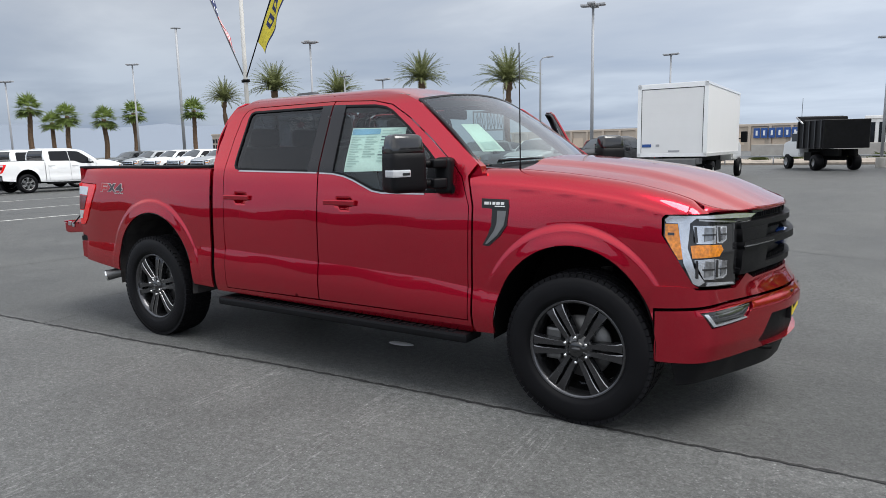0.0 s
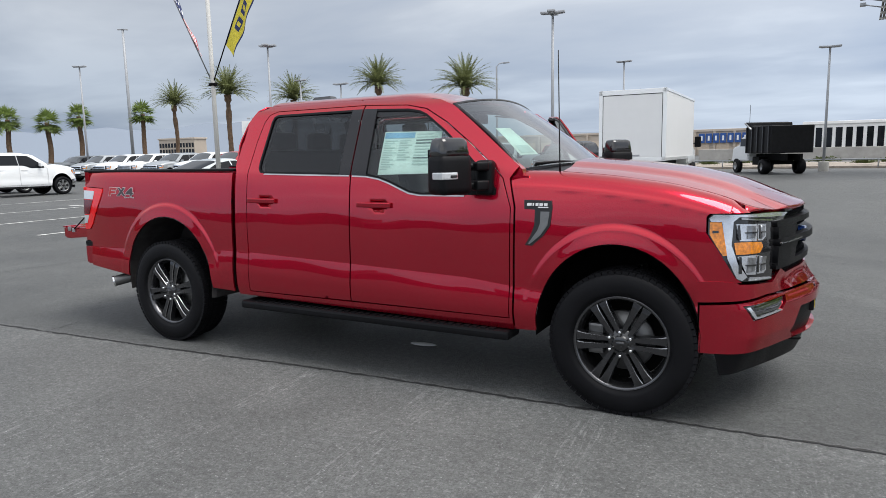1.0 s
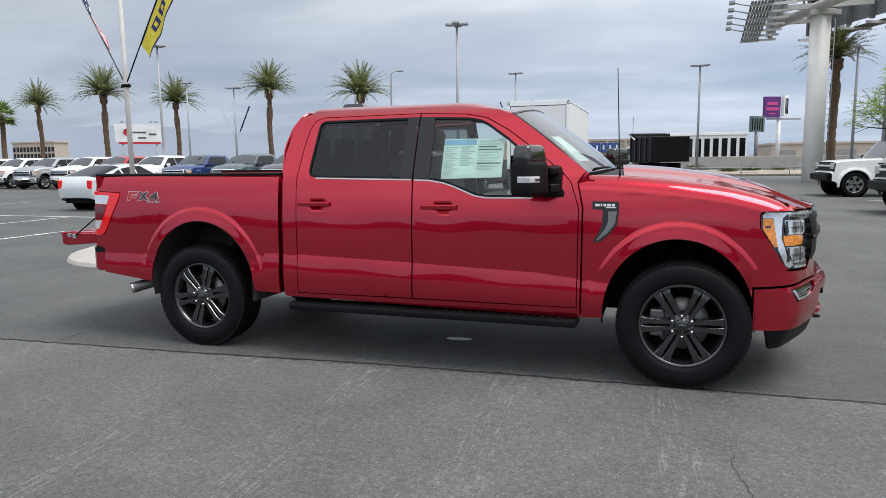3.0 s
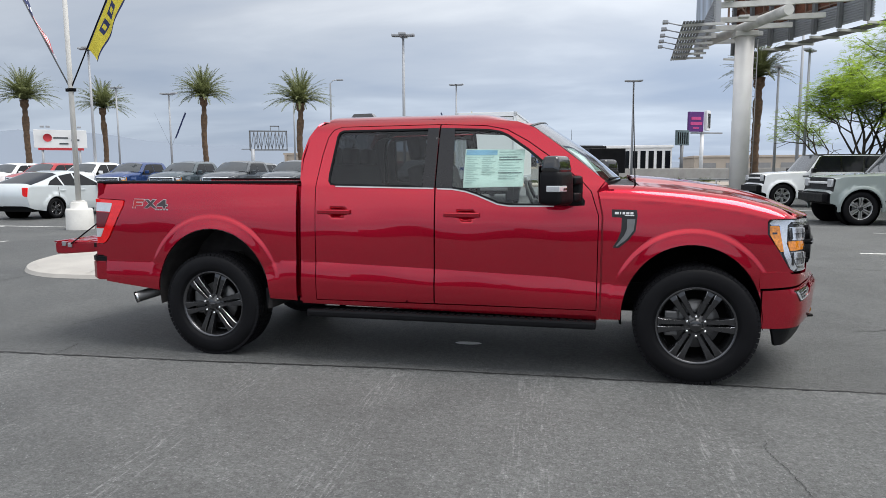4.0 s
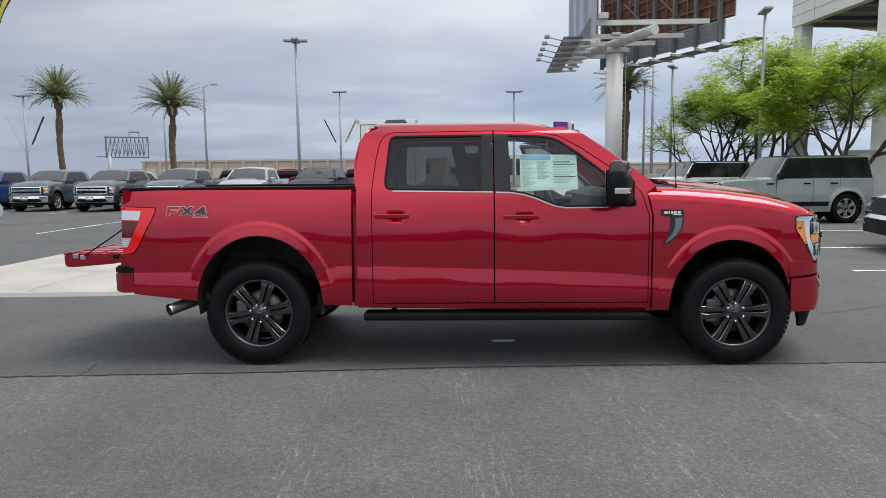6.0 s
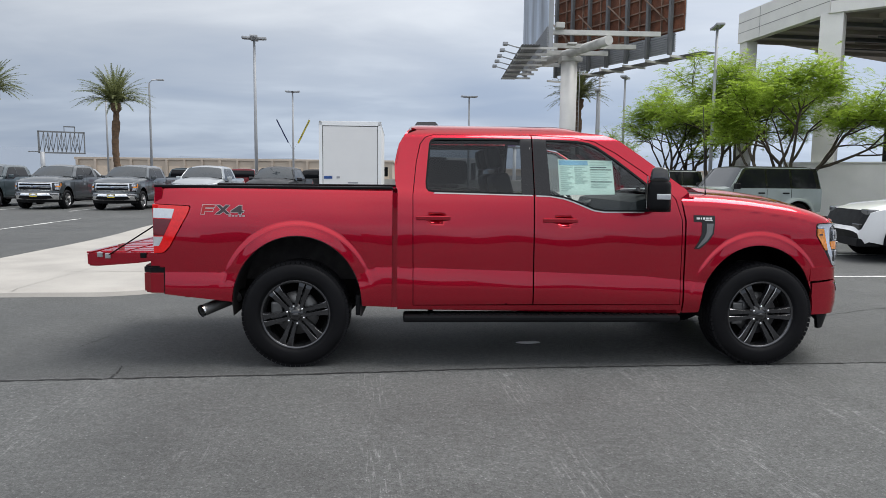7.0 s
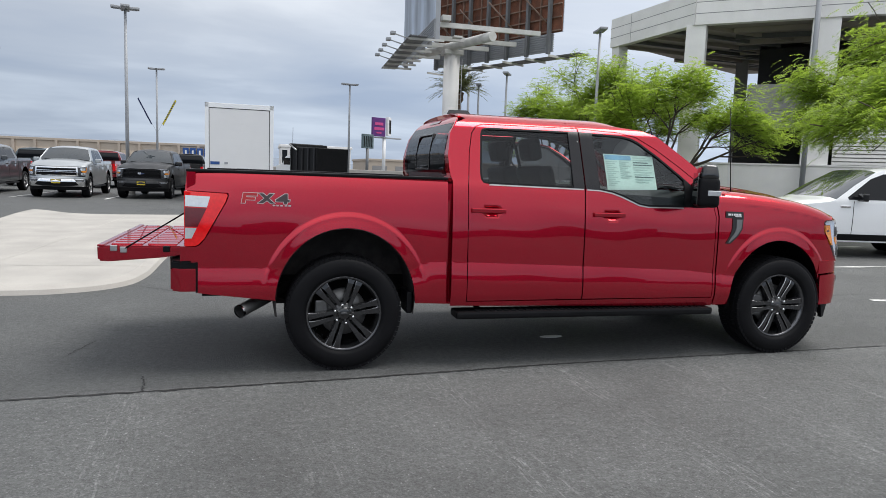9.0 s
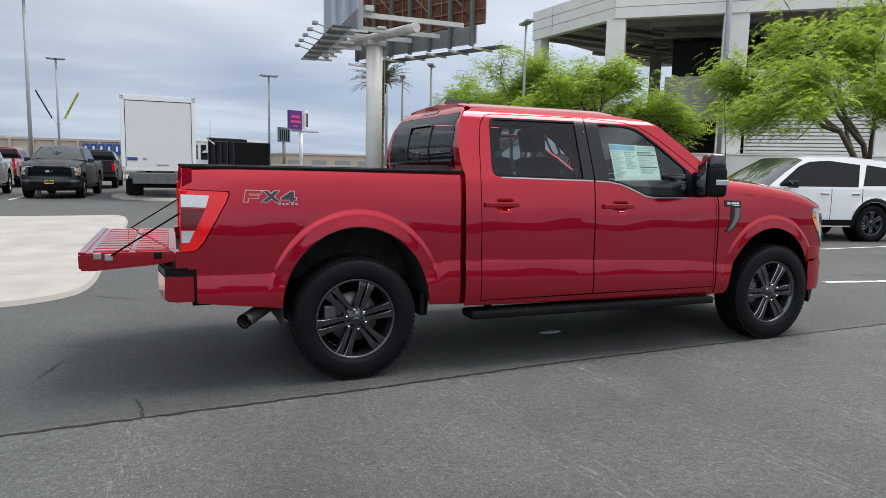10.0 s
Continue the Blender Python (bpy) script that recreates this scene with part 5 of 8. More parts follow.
# ---- ground ----
def asphalt():
    m = bpy.data.materials.new("asphalt")
    m.use_nodes = True
    nt = m.node_tree
    N, L = nt.nodes, nt.links
    b = N["Principled BSDF"]
    tc = N.new("ShaderNodeTexCoord")
    P = tc.outputs["Object"]
    def noise_(scale, detail=4, rough=.55, vec=P, dist=0):
        n = N.new("ShaderNodeTexNoise")
        n.inputs["Scale"].default_value, n.inputs["Detail"].default_value, n.inputs["Roughness"].default_value = scale, detail, rough
        n.inputs["Distortion"].default_value = dist
        L.new(vec, n.inputs["Vector"])
        return n.outputs[0]
    def rng(src, a, b_, c, d):
        r = N.new("ShaderNodeMapRange")
        for i, v in enumerate((a, b_, c, d)):
            r.inputs[i + 1].default_value = v
        L.new(src, r.inputs[0])
        return r.outputs[0]
    def op(kind, a, b_):
        q = N.new("ShaderNodeMath"); q.operation = kind
        for i, v in enumerate((a, b_)):
            if isinstance(v, (int, float)):
                q.inputs[i].default_value = v
            else:
                L.new(v, q.inputs[i])
        return q.outputs[0]
    sep = N.new("ShaderNodeSeparateXYZ"); L.new(P, sep.inputs[0])
    # newer, darker paving beyond the joint; older, worn paving on the near side of it
    joint = op("ADD", op("MULTIPLY", sep.outputs[0], 0.058), -1.16)
    wob = op("MULTIPLY", op("SUBTRACT", noise_(1.1), .5), .10)
    side = rng(op("SUBTRACT", op("ADD", sep.outputs[1], wob), joint), -.05, .05, 0, 1)
    stain = rng(noise_(.45, 6, .6), .32, .68, .80, 1.20)
    blot = rng(noise_(2.3, 5, .62, dist=.6), .3, .7, .90, 1.10)
    grain = op("MULTIPLY", rng(noise_(70, 4, .85), .32, .68, .55, 1.45), rng(noise_(24, 3, .7), .36, .64, .80, 1.20))
    vor = N.new("ShaderNodeTexVoronoi"); vor.inputs["Scale"].default_value = 95
    L.new(P, vor.inputs["Vector"])
    sc = N.new("ShaderNodeSeparateColor"); L.new(vor.outputs["Color"], sc.inputs[0])
    stone = rng(sc.outputs[0], .8, 1.0, 1.0, 1.45)
    near = rng(side, 0, 1, 1.0, 0.35)
    stone = op("ADD", 1.0, op("MULTIPLY", op("SUBTRACT", stone, 1.0), near))
    # sparse pale chips of stone
    chip = N.new("ShaderNodeTexVoronoi"); chip.inputs["Scale"].default_value = 58
    L.new(P, chip.inputs["Vector"])
    cs = N.new("ShaderNodeSeparateColor"); L.new(chip.outputs["Color"], cs.inputs[0])
    speck = op("MULTIPLY", op("MULTIPLY", rng(chip.outputs["Distance"], .30, .14, 0, 1), rng(cs.outputs[0], .80, .97, 0, 1)), near)
    # scrape marks that run towards the truck
    across = op("ADD", sep.outputs[0], op("MULTIPLY", op("ADD", sep.outputs[1], 2.0), .08))
    mp = N.new("ShaderNodeCombineXYZ")
    L.new(across, mp.inputs[0]); L.new(op("MULTIPLY", sep.outputs[1], .07), mp.inputs[1])
    fine = rng(noise_(52, 2, .6, mp.outputs[0]), .55, .63, 0, 1)
    # a scraper's passes, about a metre apart
    off = op("ADD", op("PINGPONG", op("ADD", across, 9.32), .5), op("MULTIPLY", op("SUBTRACT", noise_(1.7, 3), .5), .12))
    band = op("ADD", rng(off, .17, .07, 0, 1), .10)
    patch = rng(noise_(.8, 3, .6), .40, .56, .25, 1)
    broken = rng(noise_(26, 4, .8), .42, .56, .1, 1)
    scr = op("MULTIPLY", op("MULTIPLY", op("MULTIPLY", fine, band), op("MULTIPLY", patch, broken)), op("SUBTRACT", 1, side))
    tone = op("MULTIPLY", op("MULTIPLY", op("MULTIPLY", stain, blot), op("MULTIPLY", grain, stone)), rng(side, 0, 1, .110, .088))
    # brightness put into the colour: paving up to a fifth paler towards +x
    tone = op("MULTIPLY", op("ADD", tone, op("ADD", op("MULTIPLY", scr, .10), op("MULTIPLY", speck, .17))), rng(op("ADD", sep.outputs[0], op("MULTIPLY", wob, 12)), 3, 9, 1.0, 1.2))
    # crumbling, paler edge along the near side of the joint
    edge_ = op("MULTIPLY", rng(op("SUBTRACT", op("ADD", sep.outputs[1], op("MULTIPLY", wob, 3)), joint), -.30, -.03, 0, 1), op("SUBTRACT", 1, side))
    tone = op("ADD", tone, op("MULTIPLY", op("MULTIPLY", edge_, rng(noise_(14, 5, .75), .48, .62, 0, 1)), .05))
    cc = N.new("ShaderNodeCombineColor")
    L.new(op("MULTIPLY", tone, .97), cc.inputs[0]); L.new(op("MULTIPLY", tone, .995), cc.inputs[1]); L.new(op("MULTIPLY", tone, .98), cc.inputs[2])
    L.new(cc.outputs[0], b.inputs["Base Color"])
    L.new(rng(stain, .8, 1.2, .52, .74), b.inputs["Roughness"])
    b.inputs["Specular IOR Level"].default_value = .28
    bp = N.new("ShaderNodeBump"); bp.inputs["Strength"].default_value, bp.inputs["Distance"].default_value = .8, .006
    L.new(op("ADD", grain, op("MULTIPLY", vor.outputs[0], .8)), bp.inputs["Height"]); L.new(bp.outputs[0], b.inputs["Normal"])
    return m


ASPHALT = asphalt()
TAR = mat("crack_sealant", (0.016, 0.016, 0.016), 0.8, vary=0.4, scale=15, bump=0.3)
LINEPAINT = mat("worn_white_line", (0.55, 0.55, 0.53), 0.7, vary=0.3, scale=9, fine=0.3, bscale=40)
CONCRETE = mat("pale_concrete", (0.345, 0.328, 0.302), 0.85, vary=0.14, scale=1.4, fine=0.08, bump=0.25, bscale=110)
CONCRETE2 = mat("grey_concrete", (0.42, 0.40, 0.37), 0.85, vary=0.14, scale=2.0, fine=0.1, bump=0.25, bscale=80)
STUCCO = mat("white_stucco", (0.84, 0.82, 0.79), 0.85, vary=0.06, scale=1.0, fine=0.05, bump=0.2, bscale=120)
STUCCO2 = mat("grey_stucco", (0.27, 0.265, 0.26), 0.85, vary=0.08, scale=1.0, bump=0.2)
BEIGE = mat("beige_wall", (0.46, 0.39, 0.32), 0.85, vary=0.08, scale=.2)
GRAVEL = mat("tan_gravel", (0.28, 0.24, 0.20), 0.95, vary=0.25, scale=3, fine=0.35, bscale=30, bump=0.6)
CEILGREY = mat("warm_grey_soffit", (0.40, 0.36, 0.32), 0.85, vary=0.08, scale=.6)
PALESTEEL = mat("pale_painted_steel", (0.58, 0.57, 0.54), 0.6, vary=0.12, scale=2)
RUSTSTEEL = mat("rust_stained_steel", (0.20, 0.13, 0.095), 0.7, vary=0.35, scale=2)
SHADEDARK = mat("painted_shade_interior", (0.03, 0.03, 0.03), 0.9)
BLUESIGN = mat("blue_sign", (0.015, 0.07, 0.26), 0.5)
PURPLE = mat("purple_sign", (0.10, 0.02, 0.16), 0.4)
PINK = mat("pink_print", (0.55, 0.06, 0.22), 0.4)
PALMBARK = mat("palm_bark", (0.12, 0.075, 0.045), 0.95, vary=0.35, scale=5, bump=0.8, bscale=25)
BARK = mat("dark_bark", (0.07, 0.055, 0.042), 0.95, vary=0.3, scale=6, bump=0.6, bscale=40)
YELLOWFLAG = mat("yellow_banner", (0.62, 0.52, 0.05), 0.8)
REDFLAG = mat("red_stripe", (0.45, 0.03, 0.04), 0.8)
WHITEFLAG = mat("white_stripe", (0.70, 0.70, 0.70), 0.8)
NAVY = mat("navy_canton", (0.02, 0.03, 0.10), 0.8)
MOUNTAIN = mat("hazy_mountain", (0.20, 0.23, 0.275), 1.0, vary=0.05, scale=.002, spec=0.0)


def leafmat(name, color, trans=0.35):
    m = bpy.data.materials.new(name)
    m.use_nodes = True
    nt = m.node_tree
    b = nt.nodes["Principled BSDF"]
    geo = nt.nodes.new("ShaderNodeNewGeometry")
    r = nt.nodes.new("ShaderNodeMapRange")
    r.inputs[3].default_value, r.inputs[4].default_value = .6, 1.35
    nt.links.new(geo.outputs["Random Per Island"], r.inputs[0])
    vm = nt.nodes.new("ShaderNodeVectorMath"); vm.operation = "SCALE"
    vm.inputs[0].default_value = color
    nt.links.new(r.outputs[0], vm.inputs["Scale"])
    nt.links.new(vm.outputs[0], b.inputs["Base Color"])
    b.inputs["Roughness"].default_value = .55
    tr = nt.nodes.new("ShaderNodeBsdfTranslucent")
    nt.links.new(vm.outputs[0], tr.inputs[0])
    mx = nt.nodes.new("ShaderNodeMixShader"); mx.inputs[0].default_value = trans
    nt.links.new(b.outputs[0], mx.inputs[1]); nt.links.new(tr.outputs[0], mx.inputs[2])
    nt.links.new(mx.outputs[0], nt.nodes["Material Output"].inputs[0])
    return m


PALMLEAF = leafmat("palm_frond", (0.165, 0.185, 0.075), .4)
FANLEAF = leafmat("fan_frond", (0.17, 0.23, 0.06), .45)
TREELEAF = leafmat("feathery_leaf", (0.31, 0.43, 0.055), .6)
SHRUB = leafmat("shrub_leaf", (0.08, 0.10, 0.03), .3)

bm = bmesh.new()
ext = [-3000, -400, -60, -20, -8, 0, 8, 20, 60, 400, 3000]
grid = [[bm.verts.new((x, y, 0)) for y in ext] for x in ext]
for i in range(len(ext) - 1):
    for j in range(len(ext) - 1):
        bm.faces.new((grid[i][j], grid[i + 1][j], grid[i + 1][j + 1], grid[i][j + 1]))
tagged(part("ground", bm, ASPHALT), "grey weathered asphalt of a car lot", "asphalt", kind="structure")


def ribbon(name, pts, width, material, z=.004, jitter=0.0, n=8, label="", category="", kind="structure", seed=1):
    rg = random.Random(seed)
    line = smooth_line(pts, n)
    bm = bmesh.new()
    rows = []
    for i, p in enumerate(line):
        q, r = line[max(i - 1, 0)], line[min(i + 1, len(line) - 1)]
        d = Vector((r[0] - q[0], r[1] - q[1])).normalized()
        nrm = Vector((-d.y, d.x))
        o = nrm * rg.uniform(-jitter, jitter)
        w = width * (1 + (rg.uniform(-.5, .5) if jitter else 0)) / 2
        c = Vector(p) + o
        rows.append([bm.verts.new((c.x + nrm.x * w, c.y + nrm.y * w, z)), bm.verts.new((c.x - nrm.x * w, c.y - nrm.y * w, z))])
    for a, b in zip(rows, rows[1:]):
        bm.faces.new((a[0], a[1], b[1], b[0]))
    return tagged(part(name, bm, material), label, category, kind=kind)


SEAL = "dark sealed joint across the asphalt"
ribbon("pavement_joint", [(-14, -2.15), (-8, -1.68), (-5, -1.49), (-1.97, -1.30), (-.04, -1.18), (1.62, -1.04), (3.47, -.96), (5.1, -.89), (9, -.72), (14, -.5)], .022, TAR, .004, .008, 46, SEAL, "joint", seed=3)
CR = "thin crack in the asphalt"
for k, pts in enumerate(([(-1.29, -1.25), (-1.31, -1.1), (-1.34, -.92)], [(-1.95, -.32), (-1.90, -.12), (-1.85, .08)], [(-1.56, .55), (-1.50, .52), (-1.47, .53)], [(-2.14, -1.38), (-2.5, -1.8), (-2.7, -2.4)], [(-5.1, .06), (-5.05, .8), (-4.98, 1.4), (-4.9, 2.2)], [(-1.95, 2.60), (-1.27, 2.24), (.5, 2.1), (3, 2.3)],
                         [(3.6, 6.3), (4.6, 5.8), (6.5, 5.1), (9, 4.4)], [(5.3, .9), (6.8, 1.5), (8.5, 1.4)], [(-9.4, .7), (-7, .3), (-5.1, .06)])):
    ribbon("asphalt_crack", pts, .008, TAR, .004, .012, 16, CR, "crack", seed=20 + k)
ribbon("asphalt_crack", [(3.95, -1.9), (3.93, -2.04), (3.99, -2.35), (4.02, -2.75)], .003, TAR, .004, .008, 16, CR, "crack", seed=41)
bm = bmesh.new()
lathe(bm, [(.0, .115), (.006, .10), (.007, 0)], 18, "z", (1.96, -.185, 0))
for v in bm.verts:
    v.co.y = -.185 + (v.co.y + .185) * .35 + .02 * math.sin(9 * v.co.x)
tagged(part("litter", bm, WHITE), "small pale scrap lying on the asphalt under the truck", "litter")

# painted stall lines
PL = "worn white stall line on the asphalt"
for k, (x0, y0, x1, y1) in enumerate(((-9.25, 3.3, -9.25, 6.0), (-10.0, 11.6, -10.15, 17.0), (-12.75, 2.4, -12.6, 9.2), (-16.4, 2.4, -16.4, 9.2), (-20.8, 2.4, -20.8, 14.8), (-26.1, 2.4, -26.1, 14.8), (-32, 4, -32, 15), (-37, 5, -37, 15), (-17.6, 9.25, -9.9, 9.2),
                                 (-6.2, 21.2, -6.2, 26.5), (-9.3, 21.2, -9.3, 26.5), (-12.8, 21.6, -12.8, 26.5), (-16.0, 21.8, -16.0, 26.8), (-19.2, 21.8, -19.2, 26.8), (-22.4, 21.8, -22.4, 26.8),
                                 (7.0, 1.12, 8.9, .82), (7.4, 4.0, 13.5, 4.15), (7.4, 7.0, 13.5, 7.4), (10.6, 15.2, 16, 14.2), (9.0, 11.0, 15, 10.8), (9.5, 19.2, 15, 18.9))):
    ribbon("stall_line", [(x0, y0), ((x0 + x1) / 2, (y0 + y1) / 2), (x1, y1)], .10, LINEPAINT, .006, .002, 10, PL, "line", seed=60 + k)


# ---- raised concrete islands ----
def island(label, outline, h=.085, joints=()):
    pts = smooth_line(outline, 5, True)
    bm = bmesh.new()
    inner = shrink(pts, .16)
    low = [bm.verts.new((x, y, 0)) for x, y in pts]
    mid = [bm.verts.new((x, y, h - .035)) for x, y in shrink(pts, .03)]
    top = [bm.verts.new((x, y, h)) for x, y in inner]
    n = len(pts)
    for a, b in ((low, mid), (mid, top)):
        for i in range(n):
            bm.faces.new((a[i], a[(i + 1) % n], b[(i + 1) % n], b[i]))
    bm.faces.new(top)
    bmesh.ops.recalc_face_normals(bm, faces=bm.faces[:])
    isl = tagged(part("concrete_island", bm, CONCRETE), label, "island", kind="structure")
    for k, pts_ in enumerate(joints):
        r = ribbon("island_joint", pts_, .014, CONCRETE2, h + .003, .004, 12, "", "", "", seed=90 + k)
        r.parent = isl
    return isl


island("pale concrete island with a worn rounded kerb", [(-5.45, 2.62), (-4.6, 2.1), (-3.5, 2.1), (-2.75, 2.16), (-2.2, 2.5), (-1.98, 3.2), (-1.98, 5), (-2.0, 9), (-2.1, 12.4), (-2.4, 13.15), (-3.5, 13.0), (-5.0, 13.0), (-6.0, 14.0), (-6.5, 14.2), (-6.55, 13.2), (-6.1, 9), (-6.05, 5), (-6.0, 3.6)],
       joints=([(-5.9, 3.7), (-4, 3.75), (-2.05, 3.7)], [(-6.0, 6.6), (-4, 6.7), (-2.02, 6.65)], [(-6.1, 10), (-4, 10.05), (-2.05, 10)], [(-3.9, 2.12), (-3.85, 7), (-3.8, 12.9)]))
island("pale concrete island beside the box truck", [(-3.3, 24.6), (-2.9, 22.0), (-1.6, 20.8), (-.95, 20.85), (-.8, 21.3), (-1.3, 22.2), (-2.2, 24.8)], .10)


# ---- unseen low wall added behind the camera, for the paint and glass to reflect ----
bm = bmesh.new()
rg = random.Random(9)
x0 = -70
while x0 < 70:
    x1 = x0 + rg.uniform(1.5, 5)
    box(bm, x0, x1, -34, -30 + rg.uniform(0, .5), 0, rg.choice((1.2, 1.4, 1.5, 1.6, 1.8, 2.0)), .1)
    x0 = x1
tagged(part("reflection_wall", bm, mat("dark_taupe_wall", (0.09, 0.085, 0.08), 0.7, vary=0.2, scale=.3)), "unseen low dark wall added behind the camera for reflections", "wall", kind="structure")


# ---- lamp posts ----
def lamp_post(x, y, h, heads=2, label="tall grey parking-lot lamp post with flat heads", turn=0, r=.085):
    P = empty("street_lamp", label, "street lamp", "lamp posts of the lot", m=pose(x, y, 0, 0, 0, turn))
    bm = bmesh.new()
    tube(bm, [(0, 0, 0), (0, 0, h * .5), (0, 0, h)], [r, r * .85, r * .65], 10)
    part("pole", bm, GALV, P)
    bm = bmesh.new()
    lathe(bm, [(0, .28), (.55, .28), (.58, .26), (.58, 0)], 18, "z")
    part("footing", bm, CONCRETE2, P)
    bm = bmesh.new()
    tube(bm, [(-.45, 0, h - .02), (.45, 0, h - .02)], .035, 6)
    part("arm", bm, GALV, P)
    for k in range(heads):
        a = (0, math.pi, math.pi / 2, -math.pi / 2)[k]
        bm = bmesh.new()
        box(bm, .30, .95, -.17, .17, h - .05, h + .05, .025, Matrix.Rotation(a, 4, "Z") @ Matrix.Rotation(radians(-3), 4, "Y"))
        part("lamp_head", bm, GALV, P)
    return P


for x, y, h, nh, tn in ((-6.2, 25.6, 7.7, 4, 10), (-7.8, 45.1, 7.75, 2, 0), (5.0, 41.0, 7.1, 2, 5), (13.2, 32.5, 7.3, 2, 60), (-25.05, 27.3, 8.2, 4, 20), (13.57, 21.8, 7.8, 2, 80), (-25.7, 35.3, 6.6, 2, 0), (-67, 48.5, 16.6, 2, 40), (-45.5, 28.5, 8.7, 2, 30), (-49.5, 20.8, 7.1, 2, 30), (-23.2, 49.3, 8.2, 2, 0), (12.6, 36.0, 7.0, 2, 70), (24.9, 79.3, 17.5, 2, 20), (-36, 43, 8.2, 2, 15)):
    lamp_post(x, y, h, nh, turn=tn, r=.085 if h < 12 else .2)
P = empty("street_lamp", "slender street lamp with one curved arm", "street lamp", m=pose(-20.2, 50.4, 0))
bm = bmesh.new()
tube(bm, [(0, 0, 0), (0, 0, 5), (0, 0, 8.9), (.25, 0, 9.15), (.7, 0, 9.2)], [.11, .09, .07, .05, .04], 10)
part("pole", bm, GALV, P)
bm = bmesh.new()
box(bm, .6, 1.2, -.12, .12, 9.12, 9.24, .04)
part("lamp_head", bm, GALV, P)


def flags(P, z, reach, rods, size=1.0):
    """Angled rods with a striped flag and a yellow banner that hang from them."""
    rg = random.Random(5)
    for k, (dx, kind) in enumerate(rods):
        bm = bmesh.new()
        d = Vector((dx, 0, 1)).normalized()
        tube(bm, [Vector((0, 0, z)), Vector((0, 0, z)) + d * reach], [.018 * size, .012 * size], 6)
        part("flag_rod", bm, DKSTEEL if kind == "stripes" else CHASSIS, P)
        if kind == "bare":
            continue
        # cloth hangs down from the rod in folds
        n, m_ = 26, 13
        a0, a1 = reach * .27, reach * .98
        drop = (.5 if kind != "yellow" else .66) * size
        bms = {}
        rows = []
        for i in range(n + 1):
            t = a0 + (a1 - a0) * i / n
            base = Vector((0, 0, z)) + d * t
            row = []
            for j in range(m_ + 1):
                w = j / m_
                fold = .05 * size * math.sin(i * .7 + w * 4) * w
                sgn = 1 if dx > 0 or kind == "stripes" else -1
                row.append(base + Vector((sgn * drop * w * .42, fold + .03 * w, -drop * w * .55 + .04 * size * math.sin(i * .5) * w)))
            rows.append(row)
        def cell(mm, i, j):
            b = bms.setdefault(mm.name, (bmesh.new(), mm))[0]
            f = b.faces.new([b.verts.new(rows[p][q]) for p, q in ((i, j), (i + 1, j), (i + 1, j + 1), (i, j + 1))])
        for i in range(n):
            for j in range(m_):
                if kind == "stripes":
                    canton = i > n * .42 and j >= 4
                    star = canton and (i + j) % 3 == 0 and i % 2 == 0
                    mm = WHITEFLAG if star else (NAVY if canton else (REDFLAG if j % 2 == 0 else WHITEFLAG))
                elif kind == "dark":
                    mm = NAVY
                else:
                    bar = 4 <= j <= 8 and 3 < i < n - 2 and i % 4 != 0 and not (5 <= j <= 7 and i % 4 == 2)
                    mm = NAVY if bar or j == 0 or j == m_ - 1 else YELLOWFLAG
                cell(mm, i, j)
        first = True
        for nm, (b, mm) in bms.items():
            bmesh.ops.remove_doubles(b, verts=b.verts[:], dist=1e-4)
            part("flag" if kind == "stripes" else "banner", b, mm, P, {"stripes": "striped flag with a starred blue field", "dark": "dark blue banner"}.get(kind, "yellow banner with dark plain bars"))


FP = empty("flag_post", "grey post on a white footing with striped flag and yellow banner", "flag post", m=pose(-9.87, 8.77, 0))
bm = bmesh.new()
lathe(bm, [(0, .325), (.50, .315), (.53, .29), (.53, .20), (.68, .19), (.70, .17), (.70, 0)], 28, "z")
part("footing", bm, PALESTEEL, FP, "white painted concrete footing")
bm = bmesh.new()
tube(bm, [(0, 0, .6), (0, 0, 4), (0, 0, 9.5)], [.066, .058, .050], 14)
lathe(bm, [(.70, .15), (.73, .15), (.73, .08)], 16, "z")
part("pole", bm, PALESTEEL, FP)
bm = bmesh.new()
lathe(bm, [(3.44, .058), (3.44, .082), (3.52, .082), (3.52, .058)], 14, "z")
box(bm, -.13, .13, -.04, .04, 3.44, 3.52, .01)
part("bracket", bm, CHASSIS, FP)
flags(FP, 3.5, 4.2, ((-.55, "stripes"), (.57, "yellow")))
for x, y, z, left, right in ((-7.8, 45.1, 3.4, "dark", "yellow"), (-25.7, 35.3, 3.0, "bare", "dark")):
    F2 = empty("flag_pair", "small drooping banners on angled rods of a lamp post", "flags", m=pose(x, y, 0))
    flags(F2, z, 2.7, ((-.50, left), (.50, right)), .3)


